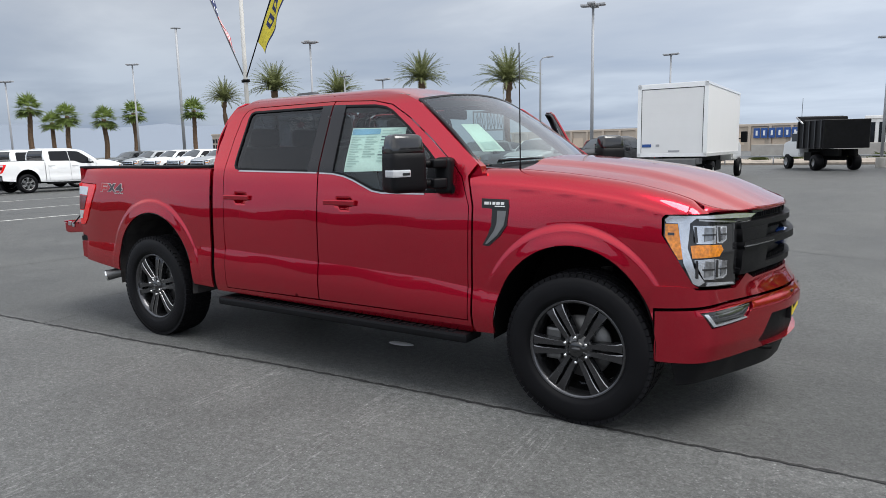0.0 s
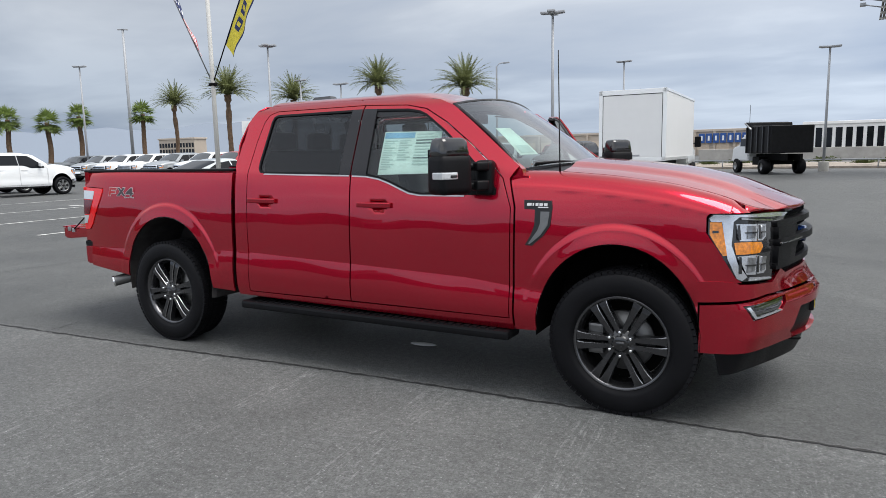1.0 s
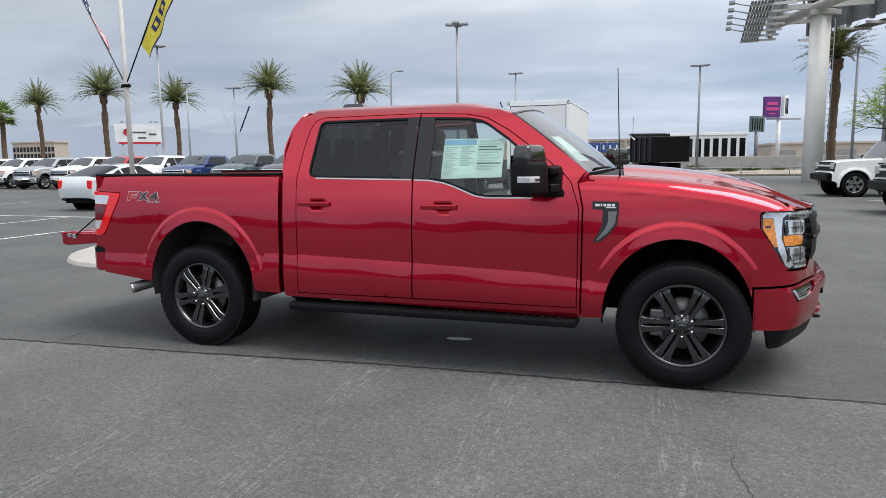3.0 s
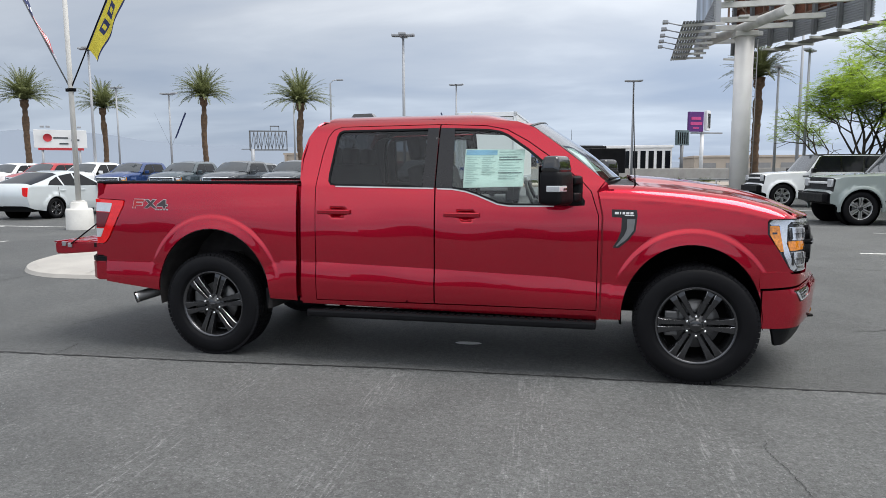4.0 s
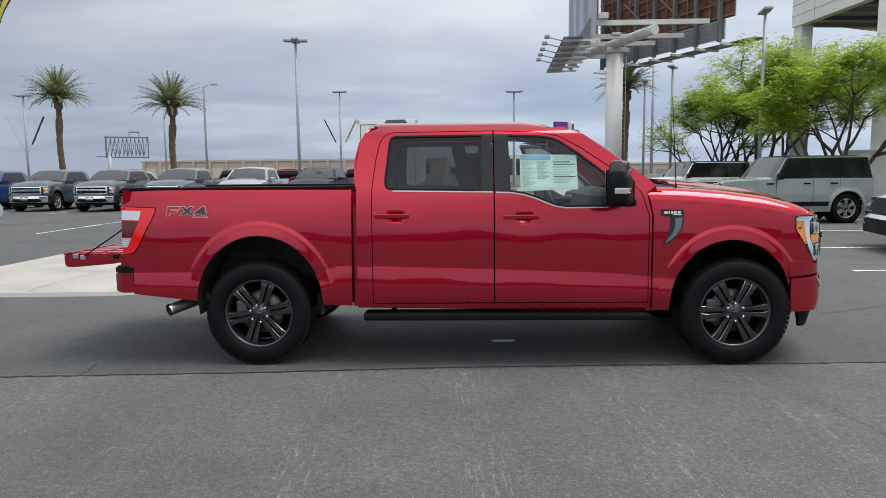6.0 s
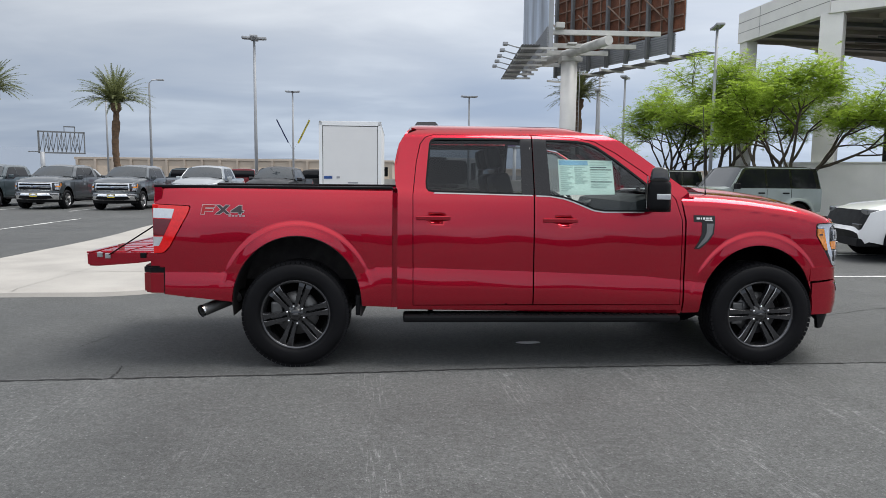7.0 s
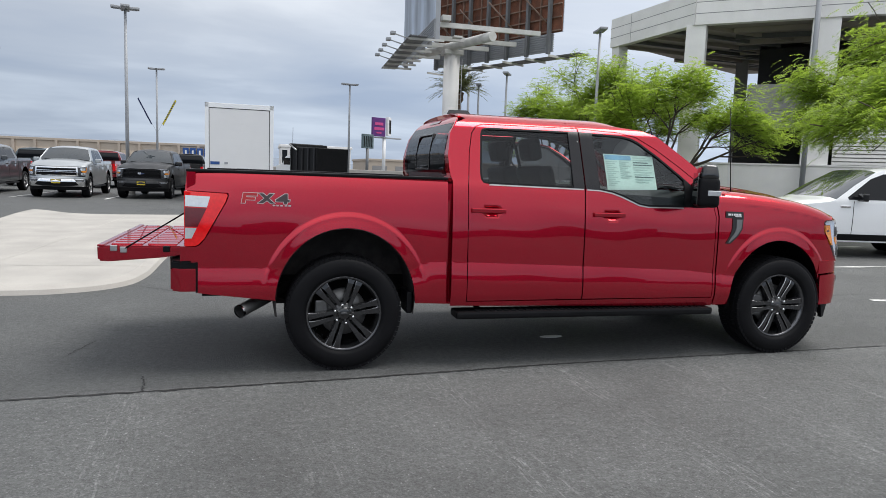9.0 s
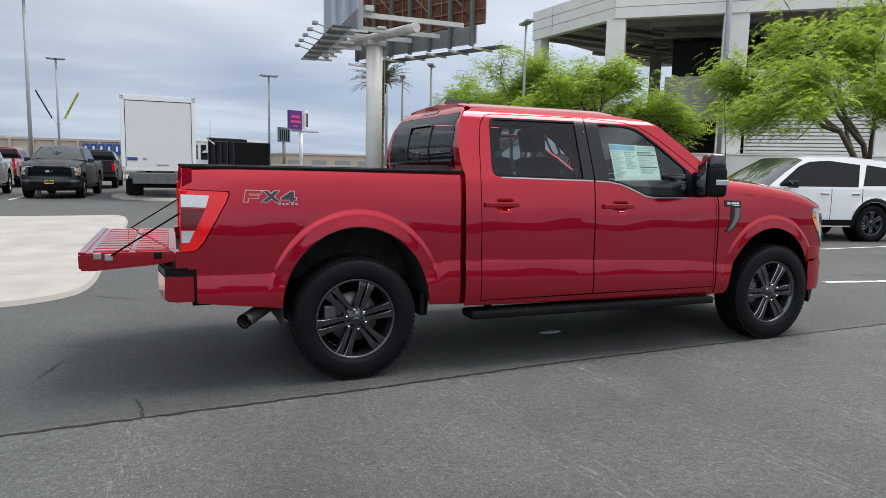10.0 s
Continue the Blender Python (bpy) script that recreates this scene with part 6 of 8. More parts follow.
# ---- palms ----
def palm_meshes():
    rg = random.Random(11)
    out = {}
    for kind in ("date", "fan"):
        H = 8.0
        bm = bmesh.new()
        pts, rs = [], []
        for i in range(30):
            z = (H - .4) * i / 29
            r = (.27 - .05 * i / 29) * (1.0 + .10 * (i % 2))
            if kind == "date":
                r *= 1.22 if 20 <= i < 24 else (.92 if i < 27 else 1.45)
                r *= rg.uniform(.93, 1.07)
            pts.append((.06 * math.sin(i * .3), .05 * math.cos(i * .23), z)); rs.append(r)
        tube(bm, pts, rs, 10)
        trunk = mesh_from("trunk", bm, PALMBARK)
        vs, fs = [], []
        nf = 92 if kind == "date" else 34
        for k in range(nf):
            a = 2.399963 * k + rg.uniform(-.2, .2)
            el = math.radians((82 - 62 * (k / nf) ** .85 if kind == "date" else 80 - 105 * (k / nf) ** .8) + rg.uniform(-8, 8))
            L_ = rg.uniform(2.3, 2.9) if kind == "date" else rg.uniform(1.0, 1.5)
            d0 = Vector((math.cos(a) * math.cos(el), math.sin(a) * math.cos(el), math.sin(el)))
            sd = Vector((-math.sin(a), math.cos(a), 0))
            p = Vector((0, 0, H - .35))
            d = d0.copy()
            n = 16
            spine = [p.copy()]
            for i in range(n):
                p = p + d * (L_ / n)
                d = (d + Vector((0, 0, -.074 if kind == "date" else -.06))).normalized()
                spine.append(p.copy())
            if kind == "date":
                for i in range(1, n + 1):
                    w = .34 * math.sin(math.pi * min(1, (i / n) ** .6)) + .10
                    tdir = (spine[i] - spine[i - 1]).normalized()
                    for sgn in (-1, 1):
                        for q in (0, .5):
                            c = spine[i - 1].lerp(spine[i], q)
                            tip = c + (sd * sgn * .6 + tdir * .8 + Vector((0, 0, rg.uniform(-.35, .25)))).normalized() * w * rg.uniform(.85, 1.15)
                            b0 = len(vs)
                            vs.extend([c, c + tdir * .075, tip])
                            fs.append((b0, b0 + 1, b0 + 2))
                for i in range(n):
                    b0 = len(vs)
                    wd = .022 * (1 - i / n) + .006
                    vs.extend([spine[i] - sd * wd, spine[i] + sd * wd, spine[i + 1] + sd * wd, spine[i + 1] - sd * wd])
                    fs.append((b0, b0 + 1, b0 + 2, b0 + 3))
            else:
                for i in range(n // 2):
                    b0 = len(vs)
                    vs.extend([spine[i] - sd * .015, spine[i] + sd * .015, spine[i + 1] + sd * .015, spine[i + 1] - sd * .015])
                    fs.append((b0, b0 + 1, b0 + 2, b0 + 3))
                c = spine[n // 2]
                t = (spine[n // 2] - spine[n // 2 - 1]).normalized()
                up = sd.cross(t)
                for q in range(13):
                    an = math.radians(-95 + 190 * q / 12)
                    tip = c + (t * math.cos(an) + sd * math.sin(an) + up * rg.uniform(-.12, .05)) * rg.uniform(.55, .85) + Vector((0, 0, -.10 * abs(math.sin(an)) - rg.uniform(.0, .12)))
                    wv = (t * -math.sin(an) + sd * math.cos(an)) * .06
                    mid = c.lerp(tip, .5)
                    b0 = len(vs)
                    vs.extend([c, mid - wv, tip, mid + wv])
                    fs.append((b0, b0 + 1, b0 + 2, b0 + 3))
        me = bpy.data.meshes.new("crown")
        me.from_pydata([tuple(v) for v in vs], [], fs)
        me.materials.append(PALMLEAF if kind == "date" else FANLEAF)
        out[kind] = (trunk, me, H)
    return out


PALMS = palm_meshes()


def palm(kind, x, y, h, turn, crown=1.0):
    trunk, leaves, H = PALMS[kind]
    P = empty("palm_tree", "date palm with arching grey-green fronds" if kind == "date" else "fan palm with a green tufted crown", "palm tree", "palms along the lot", m=pose(x, y, 0, 0, 0, turn))
    t = new("trunk", trunk); t.parent = P; t.scale = (1, 1, h / H)
    c = new("crown", leaves); c.parent = P
    c.matrix_basis = Matrix.Translation((0, 0, h - H * crown)) @ Matrix.Diagonal((crown, crown, crown, 1))


for i, (x, y, h) in enumerate(((-21.2, 46.2, 7.2), (-32.9, 50.7, 8.5), (-46.6, 44.5, 8.1), (-46.6, 54.2, 8.2), (-66.0, 54.2, 8.6), (12.4, 40.0, 7.3))):
    palm("date", x, y, h, 47 * i, (1.12, 1.18, 1.18, 1.18, 1.18, .9)[i])
for i, (x, y, h) in enumerate(((-71.5, 32.9, 7.2), (-69.9, 36.0, 6.3), (-83.9, 41.6, 6.3), (-68.1, 39.2, 6.0), (-66.5, 41.8, 6.7), (-62.8, 47.0, 7.0), (-80, 28, 7))):
    palm("fan", x, y, h, 61 * i, 1.35)


# ---- feathery shade trees ----
def shade_tree_mesh(seed, H=4.6, R=3.3, low=1.95, sprays=135, droop=0.0, stems=3):
    """Several leaning stems that fork into a flat-topped crown; leaves in feathery sprays on the twigs."""
    rg = random.Random(seed)
    bm = bmesh.new()
    twigs = []
    def grow(p, d, length, r, level):
        n = 4
        pts = [p.copy()]
        for i in range(n):
            lift = .14 if level < 2 else (.02 - droop)
            if p.z > H * .9:
                lift -= .25
            if math.hypot(p.x, p.y) > R * .85:
                lift += .12
            d = (d + Vector((rg.uniform(-.22, .22), rg.uniform(-.22, .22), rg.uniform(-.12, .12) + lift))).normalized()
            p = p + d * (length / n)
            pts.append(p.copy())
        tube(bm, pts, [r * (1 - .42 * i / n) for i in range(n + 1)], 7 if level < 2 else 4, level == 0)
        if level == 3:
            twigs.append((pts, d))
            return
        for k in range((3, 3, 4)[level]):
            a = 2 * math.pi * (k + rg.random() * .8) / (3, 3, 4)[level]
            side = d.orthogonal().normalized()
            side = Matrix.Rotation(a, 3, d) @ side
            spread = (.62, .80, .85)[level]
            dd = (d + side * spread * rg.uniform(.7, 1.2))
            out = Vector((p.x, p.y, 0))
            if out.length > .1:
                dd += out.normalized() * .32
            dd.z *= .72
            q = pts[-1] if k else pts[-2]
            grow(q.copy(), dd.normalized(), length * rg.uniform(.62, .86), r * .55, level + 1)
    for k in range(stems):
        a = 2 * math.pi * (k + rg.uniform(-.25, .25)) / stems
        lean = rg.uniform(.35, .75)
        grow(Vector((.12 * math.cos(a), .12 * math.sin(a), -.05)), Vector((lean * math.cos(a), lean * math.sin(a), 1)).normalized(), rg.uniform(1.5, 1.9), .078, 0)
    wood = mesh_from("trunk", bm, BARK)
    vs, fs = [], []
    for pts, d in twigs:
        thin = rg.choice((.35, .8, 1.0, 1.25))
        for _ in range(int(sprays * thin)):
            i = rg.randrange(1, len(pts))
            c = pts[i - 1].lerp(pts[i], rg.random()) + Vector((rg.gauss(0, .20), rg.gauss(0, .20), rg.gauss(.02, .11)))
            if c.z < low + .35 * math.sin(c.x * 2.1 + seed) * math.cos(c.y * 1.7):
                continue
            a = math.atan2(d.y, d.x) + rg.gauss(0, .8)
            e = Vector((math.cos(a), math.sin(a), rg.gauss(.12 - 2 * droop, .28))).normalized()
            sd = e.cross(Vector((0, 0, 1))).normalized()
            L_ = rg.uniform(.15, .30)
            up = sd.cross(e)
            tilt = rg.uniform(-.5, .5)
            for i in range(8):
                q = c + e * (L_ * i / 8) + Vector((0, 0, -.07 * (i / 8) ** 2))
                w = .034 + .016 * math.sin(math.pi * i / 8)
                for sgn in (-1, 1):
                    t = q + (sd * sgn + up * (tilt * sgn + rg.uniform(-.35, .35))).normalized() * w + e * .025
                    b0 = len(vs)
                    vs += [q, q + e * .022, t]
                    fs.append((b0, b0 + 1, b0 + 2))
    me = bpy.data.meshes.new("crown")
    me.from_pydata([tuple(v) for v in vs], [], fs)
    me.materials.append(TREELEAF)
    return wood, me


TREES = [shade_tree_mesh(3, stems=4), shade_tree_mesh(8, H=4.7, R=3.4, low=1.25, sprays=135, droop=.11, stems=4), shade_tree_mesh(5, low=2.2, sprays=50), shade_tree_mesh(12, low=2.45, sprays=100)]
for i, (x, y, s, tn, k) in enumerate(((15.4, 19.6, 1.42, 20, 0), (15.4, 25.0, 1.58, 130, 3), (15.6, 29.7, 1.46, 70, 3), (17.7, 7.4, 1.45, 200, 1), (14.9, 31.2, 1.2, 240, 2))):
    P = empty("shade_tree", "feathery bright green desert tree with several dark stems", "tree", "trees before the garage", m=pose(x, y, 0, 0, 0, tn))
    for nm, me in zip(("trunk", "crown"), TREES[k]):
        o = new(nm, me); o.parent = P; o.scale = (s, s, s * (1.34 if i == 3 else 1.08))


# ---- parking garage ----
GC1, GC2 = Vector((18.6, 29.9, 0)), Vector((19.28, 23.15, 0))
GM = Matrix(((.753, .658, 0, GC2.x), (-.658, .753, 0, GC2.y), (0, 0, 1, 0), (0, 0, 0, 1)))   # main front: x along it, y into the building
GS = Matrix(((-.100, .995, 0, GC2.x), (.995, .100, 0, GC2.y), (0, 0, 1, 0), (0, 0, 0, 1)))   # short front beyond the bend
GAR = tagged(new("parking_garage"), "white open-sided parking garage with columns, deep fascia and louvred bay", "building")
def gbox(name, M, x0, x1, y0, y1, z0, z1, m, bev=.0, parent=None):
    b = bmesh.new()
    box(b, x0, x1, y0, y1, z0, z1, bev)
    b.transform(M)
    return part(name, b, m, parent or GAR)
for M, L_ in ((GM, 42), (GS, 6.8)):
    f_ = gbox("fascia", M, -.05, L_, -.2, .2, 8.8, 10.35, STUCCO)
    for zz in (9.3, 9.82):
        gbox("fascia_groove", M, -.05, L_ + .01, -.206, -.19, zz, zz + .03, STUCCO2, parent=f_)
    for k in range(1, int(L_ / 5) + 1):
        gbox("fascia_joint", M, k * 4.94 - .012, k * 4.94 + .012, -.206, -.19, 8.82, 10.3, STUCCO2, parent=f_)
b = bmesh.new()
prism(b, [(18.7, 29.8), (19.45, 23.25), (50.7, -4.1), (62, 9), (31.5, 36)], "z", 9.05, 9.35)
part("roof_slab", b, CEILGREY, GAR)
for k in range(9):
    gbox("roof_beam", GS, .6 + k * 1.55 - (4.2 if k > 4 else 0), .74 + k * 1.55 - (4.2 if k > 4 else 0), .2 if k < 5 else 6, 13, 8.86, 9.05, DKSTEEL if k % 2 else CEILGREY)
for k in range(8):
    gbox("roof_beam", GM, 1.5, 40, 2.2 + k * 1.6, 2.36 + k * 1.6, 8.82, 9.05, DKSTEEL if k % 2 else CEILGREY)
gbox("column", GS, 6.1, 6.75, -.1, .5, 0, 8.82, STUCCO, .02)
gbox("column", GM, -.45, .45, -.1, .8, 0, 8.82, STUCCO, .02)
for u in (4.94, 11.5, 18, 24.5, 31, 37):
    gbox("column", GM, u - .05, u + 1.05, -.1, .8, 0, 8.82, STUCCO, .02)
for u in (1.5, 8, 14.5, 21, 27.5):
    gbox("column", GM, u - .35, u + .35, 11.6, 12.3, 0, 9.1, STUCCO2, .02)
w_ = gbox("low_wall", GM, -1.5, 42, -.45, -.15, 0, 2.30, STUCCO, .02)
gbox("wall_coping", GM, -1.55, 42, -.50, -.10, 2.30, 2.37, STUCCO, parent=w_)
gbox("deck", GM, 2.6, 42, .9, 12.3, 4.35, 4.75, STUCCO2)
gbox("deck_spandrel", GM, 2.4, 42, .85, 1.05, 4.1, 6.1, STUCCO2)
# near-black walls: the deep shade inside the garage is put into their colour
gbox("back_wall", GM, 2.8, 42, 12.3, 12.5, 0, 9.05, SHADEDARK)
gbox("shade_wall", GM, 2.6, 42, 7, 7.2, 4.75, 9.05, SHADEDARK)
gbox("shade_wall", GM, 1.7, 42, 6.0, 6.2, 0, 4.35, SHADEDARK)
bay = gbox("louvre_bay", GM, 6.15, 11.4, .32, .42, 2.3, 6.3, STUCCO)
for k in range(23):
    b = bmesh.new()
    box(b, 6.15, 11.4, .10, .33, 2.4 + k * .17, 2.52 + k * .17, 0)
    b.transform(GM)
    part("louvre", b, STUCCO, bay)
b = bmesh.new()
tube(b, [(5.03, -.76, 0), (5.03, -.76, 13)], .11, 12)
o = tagged(part("steel_post", b, GALV), "tall grey steel post before the garage wall", "post")
o.matrix_basis = GM


# ---- large billboard, two faces in a wedge that opens towards the lot ----
POSTER = mat("weathered_poster", (0.36, 0.41, 0.48), 0.6, vary=0.5, scale=.5, fine=0.08, streak=(1, 1, .35))
BOARDBROWN = mat("weathered_back_board", (0.16, 0.062, 0.034), 0.85, vary=0.45, scale=1.6, bump=0.2, fine=.2, bscale=20)
BB = tagged(new("billboard"), "large two-faced billboard on a thick pale column, brown boards behind", "billboard")
def bbp(name, b, m, parent=None, label=""):
    return part(name, b, m, parent or BB, label)
b = bmesh.new(); tube(b, [(10.75, 36.0, 0), (10.75, 36.0, 8.75)], .5, 28); bbp("column", b, STUCCO)
b = bmesh.new(); tube(b, [(9.2, 40.3, 9.2), (11.9, 31.55, 9.2)], .27, 20); bbp("beam", b, PALESTEEL)
b = bmesh.new(); box(b, 10.15, 11.35, 35.45, 36.55, 8.72, 9.0, .03); bbp("saddle", b, PALESTEEL)
def wedge_frame(a, e):
    d = (e - a).normalized()
    return (e - a).length, Matrix(((d.x, d.y, 0, a.x), (d.y, -d.x, 0, a.y), (0, 0, 1, 0), (0, 0, 0, 1)))   # y: outwards on the east side
ZB = 9.82
# east face, seen from its back: boards, posts and girts
EL, EM = wedge_frame(Vector((16.05, 31.45, 0)), Vector((11.1, 42.0, 0)))
for k in range(14):
    for r in range(2):
        b = bmesh.new()
        box(b, EL * k / 14 + .006, EL * (k + 1) / 14 - .006, .02, .09 + .01 * ((k + r) % 2), ZB + 2.35 * r + .006, ZB + 2.35 * (r + 1) - .006)
        b.transform(EM); bbp("board", b, BOARDBROWN)
b = bmesh.new(); box(b, 0, EL, .11, .16, ZB, ZB + 4.7); b.transform(EM); bbp("panel", b, POSTER, label="printed face turned away")
for k in range(7):
    x0 = .75 + (EL - 1.2) * k / 6
    b = bmesh.new(); box(b, x0 - .09, x0 + .09, -.34, -.12, ZB - 1.25, ZB + 4.7); b.transform(EM); bbp("upright", b, DKSTEEL)
    b = bmesh.new(); box(b, x0 + .85, x0 + .91, -.10, .02, ZB, ZB + 4.7); b.transform(EM); bbp("stud", b, RUSTSTEEL)
for k in range(7):
    b = bmesh.new(); box(b, 0, EL, -.12, -.04, ZB + .05 + k * .75, ZB + .12 + k * .75); b.transform(EM); bbp("girt", b, RUSTSTEEL)
for k in range(4):
    b = bmesh.new(); tube(b, [(1.0 + k * 2.8, -.2, ZB + .6), (2.8 + k * 2.8, -.6, ZB + 2.4)], .05, 6); b.transform(EM); bbp("brace", b, RUSTSTEEL)
# west face with its poster
WL, WM = wedge_frame(Vector((8.5, 31.0, 0)), Vector((9.0, 42.0, 0)))
for k in range(4):
    b = bmesh.new(); box(b, WL * k / 4 + .01, WL * (k + 1) / 4 - .01, -.16, -.10, ZB - .1, ZB + 4.7); b.transform(WM); bbp("panel", b, POSTER, label="pale blue-grey poster face")
for k in range(6):
    x0 = .06 + (WL - .2) * k / 5
    b = bmesh.new(); box(b, x0 - .06, x0 + .10, -.10, .16, ZB - 1.25, ZB + 4.7); b.transform(WM); bbp("upright", b, GALV)
# ribbed aprons below both faces
for L_, M, x0, ya, yb in ((EL, EM, .6, -.02, .02), (WL, WM, 0, -.16, -.12)):
    b = bmesh.new(); box(b, x0, L_, ya, yb, ZB - 1.1, ZB - .05); b.transform(M); rs_ = bbp("ribbed_sheet", b, GALV)
    for k in range(8):
        b = bmesh.new(); box(b, x0, L_, ya - .06, yb + .06, ZB - 1.08 + k * .13, ZB - 1.02 + k * .13); b.transform(M); part("rib", b, GALV, rs_)
# cross beams between the faces
for k in range(5):
    yy = 31.75 + k * 2.2
    x1 = 15.7 - (yy - 31.5) * .47
    zz = ZB - .32 if k == 0 else ZB - .62
    b = bmesh.new(); box(b, 8.65, x1 - (.7 if k == 0 else .3), yy, yy + .2, zz, zz + .26); bbp("cross_beam", b, PALESTEEL)
for x0 in (8.9, 9.6):
    b = bmesh.new(); box(b, x0, x0 + .5, 31.45, 31.9, ZB - .02 if x0 < 9 else ZB - .9, ZB + .28 if x0 < 9 else ZB - .78, .03); bbp("light_box", b, PALESTEEL)
# walkways on hangers, with flood lamps
for L_, M, a0, a1, off, sg in ((EL, EM, -.9, 0, .55, 1), (WL, WM, -1.0, .4, -1.65, -1)):
    for k in range(7):
        yy = off + .145 * k
        b = bmesh.new(); box(b, a0, L_ + a1, yy, yy + .11, ZB - 1.27, ZB - 1.22); b.transform(M); bbp("walkway_slat", b, DKSTEEL)
    for k in range(7):
        x0 = (.6 if sg > 0 else -.6) + (L_ - .2) * k / 6
        b = bmesh.new(); box(b, x0, x0 + .1, min(off, -.25), max(off + 1.05, .3), ZB - 1.40, ZB - 1.28); b.transform(M); bbp("walkway_bracket", b, PALESTEEL)
        if k < 5 and sg < 0:
            b = bmesh.new()
            tube(b, [(x0 + .3, off, ZB - 1.3), (x0 + .3, off - .75, ZB - 1.1)], .035, 6)
            box(b, x0 + .1, x0 + .5, off - .95, off - .68, ZB - 1.16, ZB - 1.0, .03, None)
            b.transform(M); bbp("flood_lamp", b, GALV)
b = bmesh.new()
for sx in (-.18, .18):
    tube(b, [(11.3 + sx, 36.2, 0), (11.3 + sx, 36.2, 8.6)], .025, 6)
for k in range(26):
    tube(b, [(11.12, 36.2, .5 + k * .31), (11.48, 36.2, .5 + k * .31)], .015, 5)
bbp("ladder", b, GALV)


# ---- far signs and buildings ----
def sign(label, c, w, h, z, facing, m, legs=1, extra=None):
    S_ = tagged(new("billboard"), label, "billboard")
    S_.matrix_basis = pose(c[0], c[1], 0, 0, 0, facing)
    b = bmesh.new(); box(b, -w / 2, w / 2, -.2, .2, z, z + h, .03); part("panel", b, m, S_)
    for k in range(legs):
        b = bmesh.new()
        xx = 0 if legs == 1 else -w * .35 + w * .7 * k / (legs - 1)
        tube(b, [(xx, 0, 0), (xx, 0, z + .1)], .22 if legs == 1 else .16, 10)
        part("post", b, DKSTEEL if legs == 1 else GALV, S_)
    for (x0, x1, z0, z1, mm) in extra or ():
        b = bmesh.new(); box(b, x0, x1, -.24, -.2, z + z0, z + z1); part("sign_bar", b, mm, S_)
    return S_


PS = sign("purple roadside sign beside a pale slanted face, on one white post", (15.5, 93.2), 2.3, 2.7, 6.3, 28, PURPLE, 0, ((-.8, .7, 1.6, 2.0, PINK), (-.9, .9, .9, 1.3, PINK), (-.5, .4, .4, .6, PINK)))
b = bmesh.new(); box(b, -.75, .75, -.2, .2, 6.5, 9.2, .03, Matrix.Translation((2.1, .3, 0)) @ Matrix.Rotation(radians(35), 4, "Z")); f_ = part("second_face", b, WHITE, PS)
for x_ in (-.4, .0, .35):
    b = bmesh.new(); box(b, x_, x_ + .2, -.24, -.2, 6.8, 8.8, 0, Matrix.Translation((2.1, .3, 0)) @ Matrix.Rotation(radians(35), 4, "Z")); part("sign_bar", b, CHASSIS, f_)
b = bmesh.new(); tube(b, [(1.35, .3, 0), (1.35, .3, 6.4)], .26, 12); part("post", b, WHITE, PS)
b = bmesh.new(); box(b, -.4, 4.4, .0, .5, 6.05, 6.25, .02); part("catwalk", b, GALV, PS)
sign("grey roadside sign frame on one post", (13.55, 90.5), 2.2, 2.0, 4.4, 40, mat("weathered_teal_panel", (.10, .14, .15), .7, vary=.3, scale=2), 1, tuple((-1 + .4 * k, -.85 + .4 * k, .2, 1.7, CHASSIS) for k in range(5)))
s_ = sign("white roadside billboard with a painted picture and plain bars", (-71.0, 74.9), 6.5, 2.5, 4.6, 45, WHITE, 2, ((-2.8, 2.8, -.32, 0, REDFLAG), (-.9, .9, 1.3, 1.5, GREY_P), (1.3, 2.3, 1.0, 1.25, GREY_P), (-.2, .9, .5, .7, GREY_P)))
b = bmesh.new()
lathe(b, [(0, .55), (.04, .5), (.04, 0)], 20, "y", (-1.6, -.26, 6.0)); part("painted_shape", b, REDFLAG, s_)
for xx in (-2.2, -1.5, 1.6, 2.3):
    b = bmesh.new(); box(b, xx - .25, xx + .25, -1.2, -.8, 7.35, 7.6, .04); part("flood_lamp", b, GALV, s_)
TR = tagged(new("billboard"), "bare lattice billboard frame on a post", "billboard")
TR.matrix_basis = pose(-48, 91.7, 0, 0, 0, 27)
b = bmesh.new()
for k in range(10):
    x0 = -2.6 + k * .54
    box(b, x0 - .04, x0 + .04, -.1, .1, 4.5, 7.4)
    tube(b, [(x0, .05, 4.6), (x0 + .54, .05, 7.3)], .045, 5)
    if k % 3:
        tube(b, [(x0 + .54, -.05, 4.6), (x0, -.05, 7.3)], .045, 5)
for args in ((-2.8, 3.0, 4.4, 4.6), (-2.8, 3.0, 7.3, 7.5), (-2.8, -2.62, 4.4, 7.5), (2.84, 3.0, 4.4, 7.5), (.4, .5, 7.5, 8.2), (1.7, 1.8, 7.5, 8.2), (.4, 1.8, 8.1, 8.25), (-4.0, -2.8, 4.55, 4.66)):
    box(b, args[0], args[1], -.12, .12, args[2], args[3])
part("lattice", b, DKSTEEL, TR)
b = bmesh.new(); tube(b, [(-2.3, 0, 0), (-2.3, 0, 4.6)], .3, 10); part("post", b, GALV, TR)


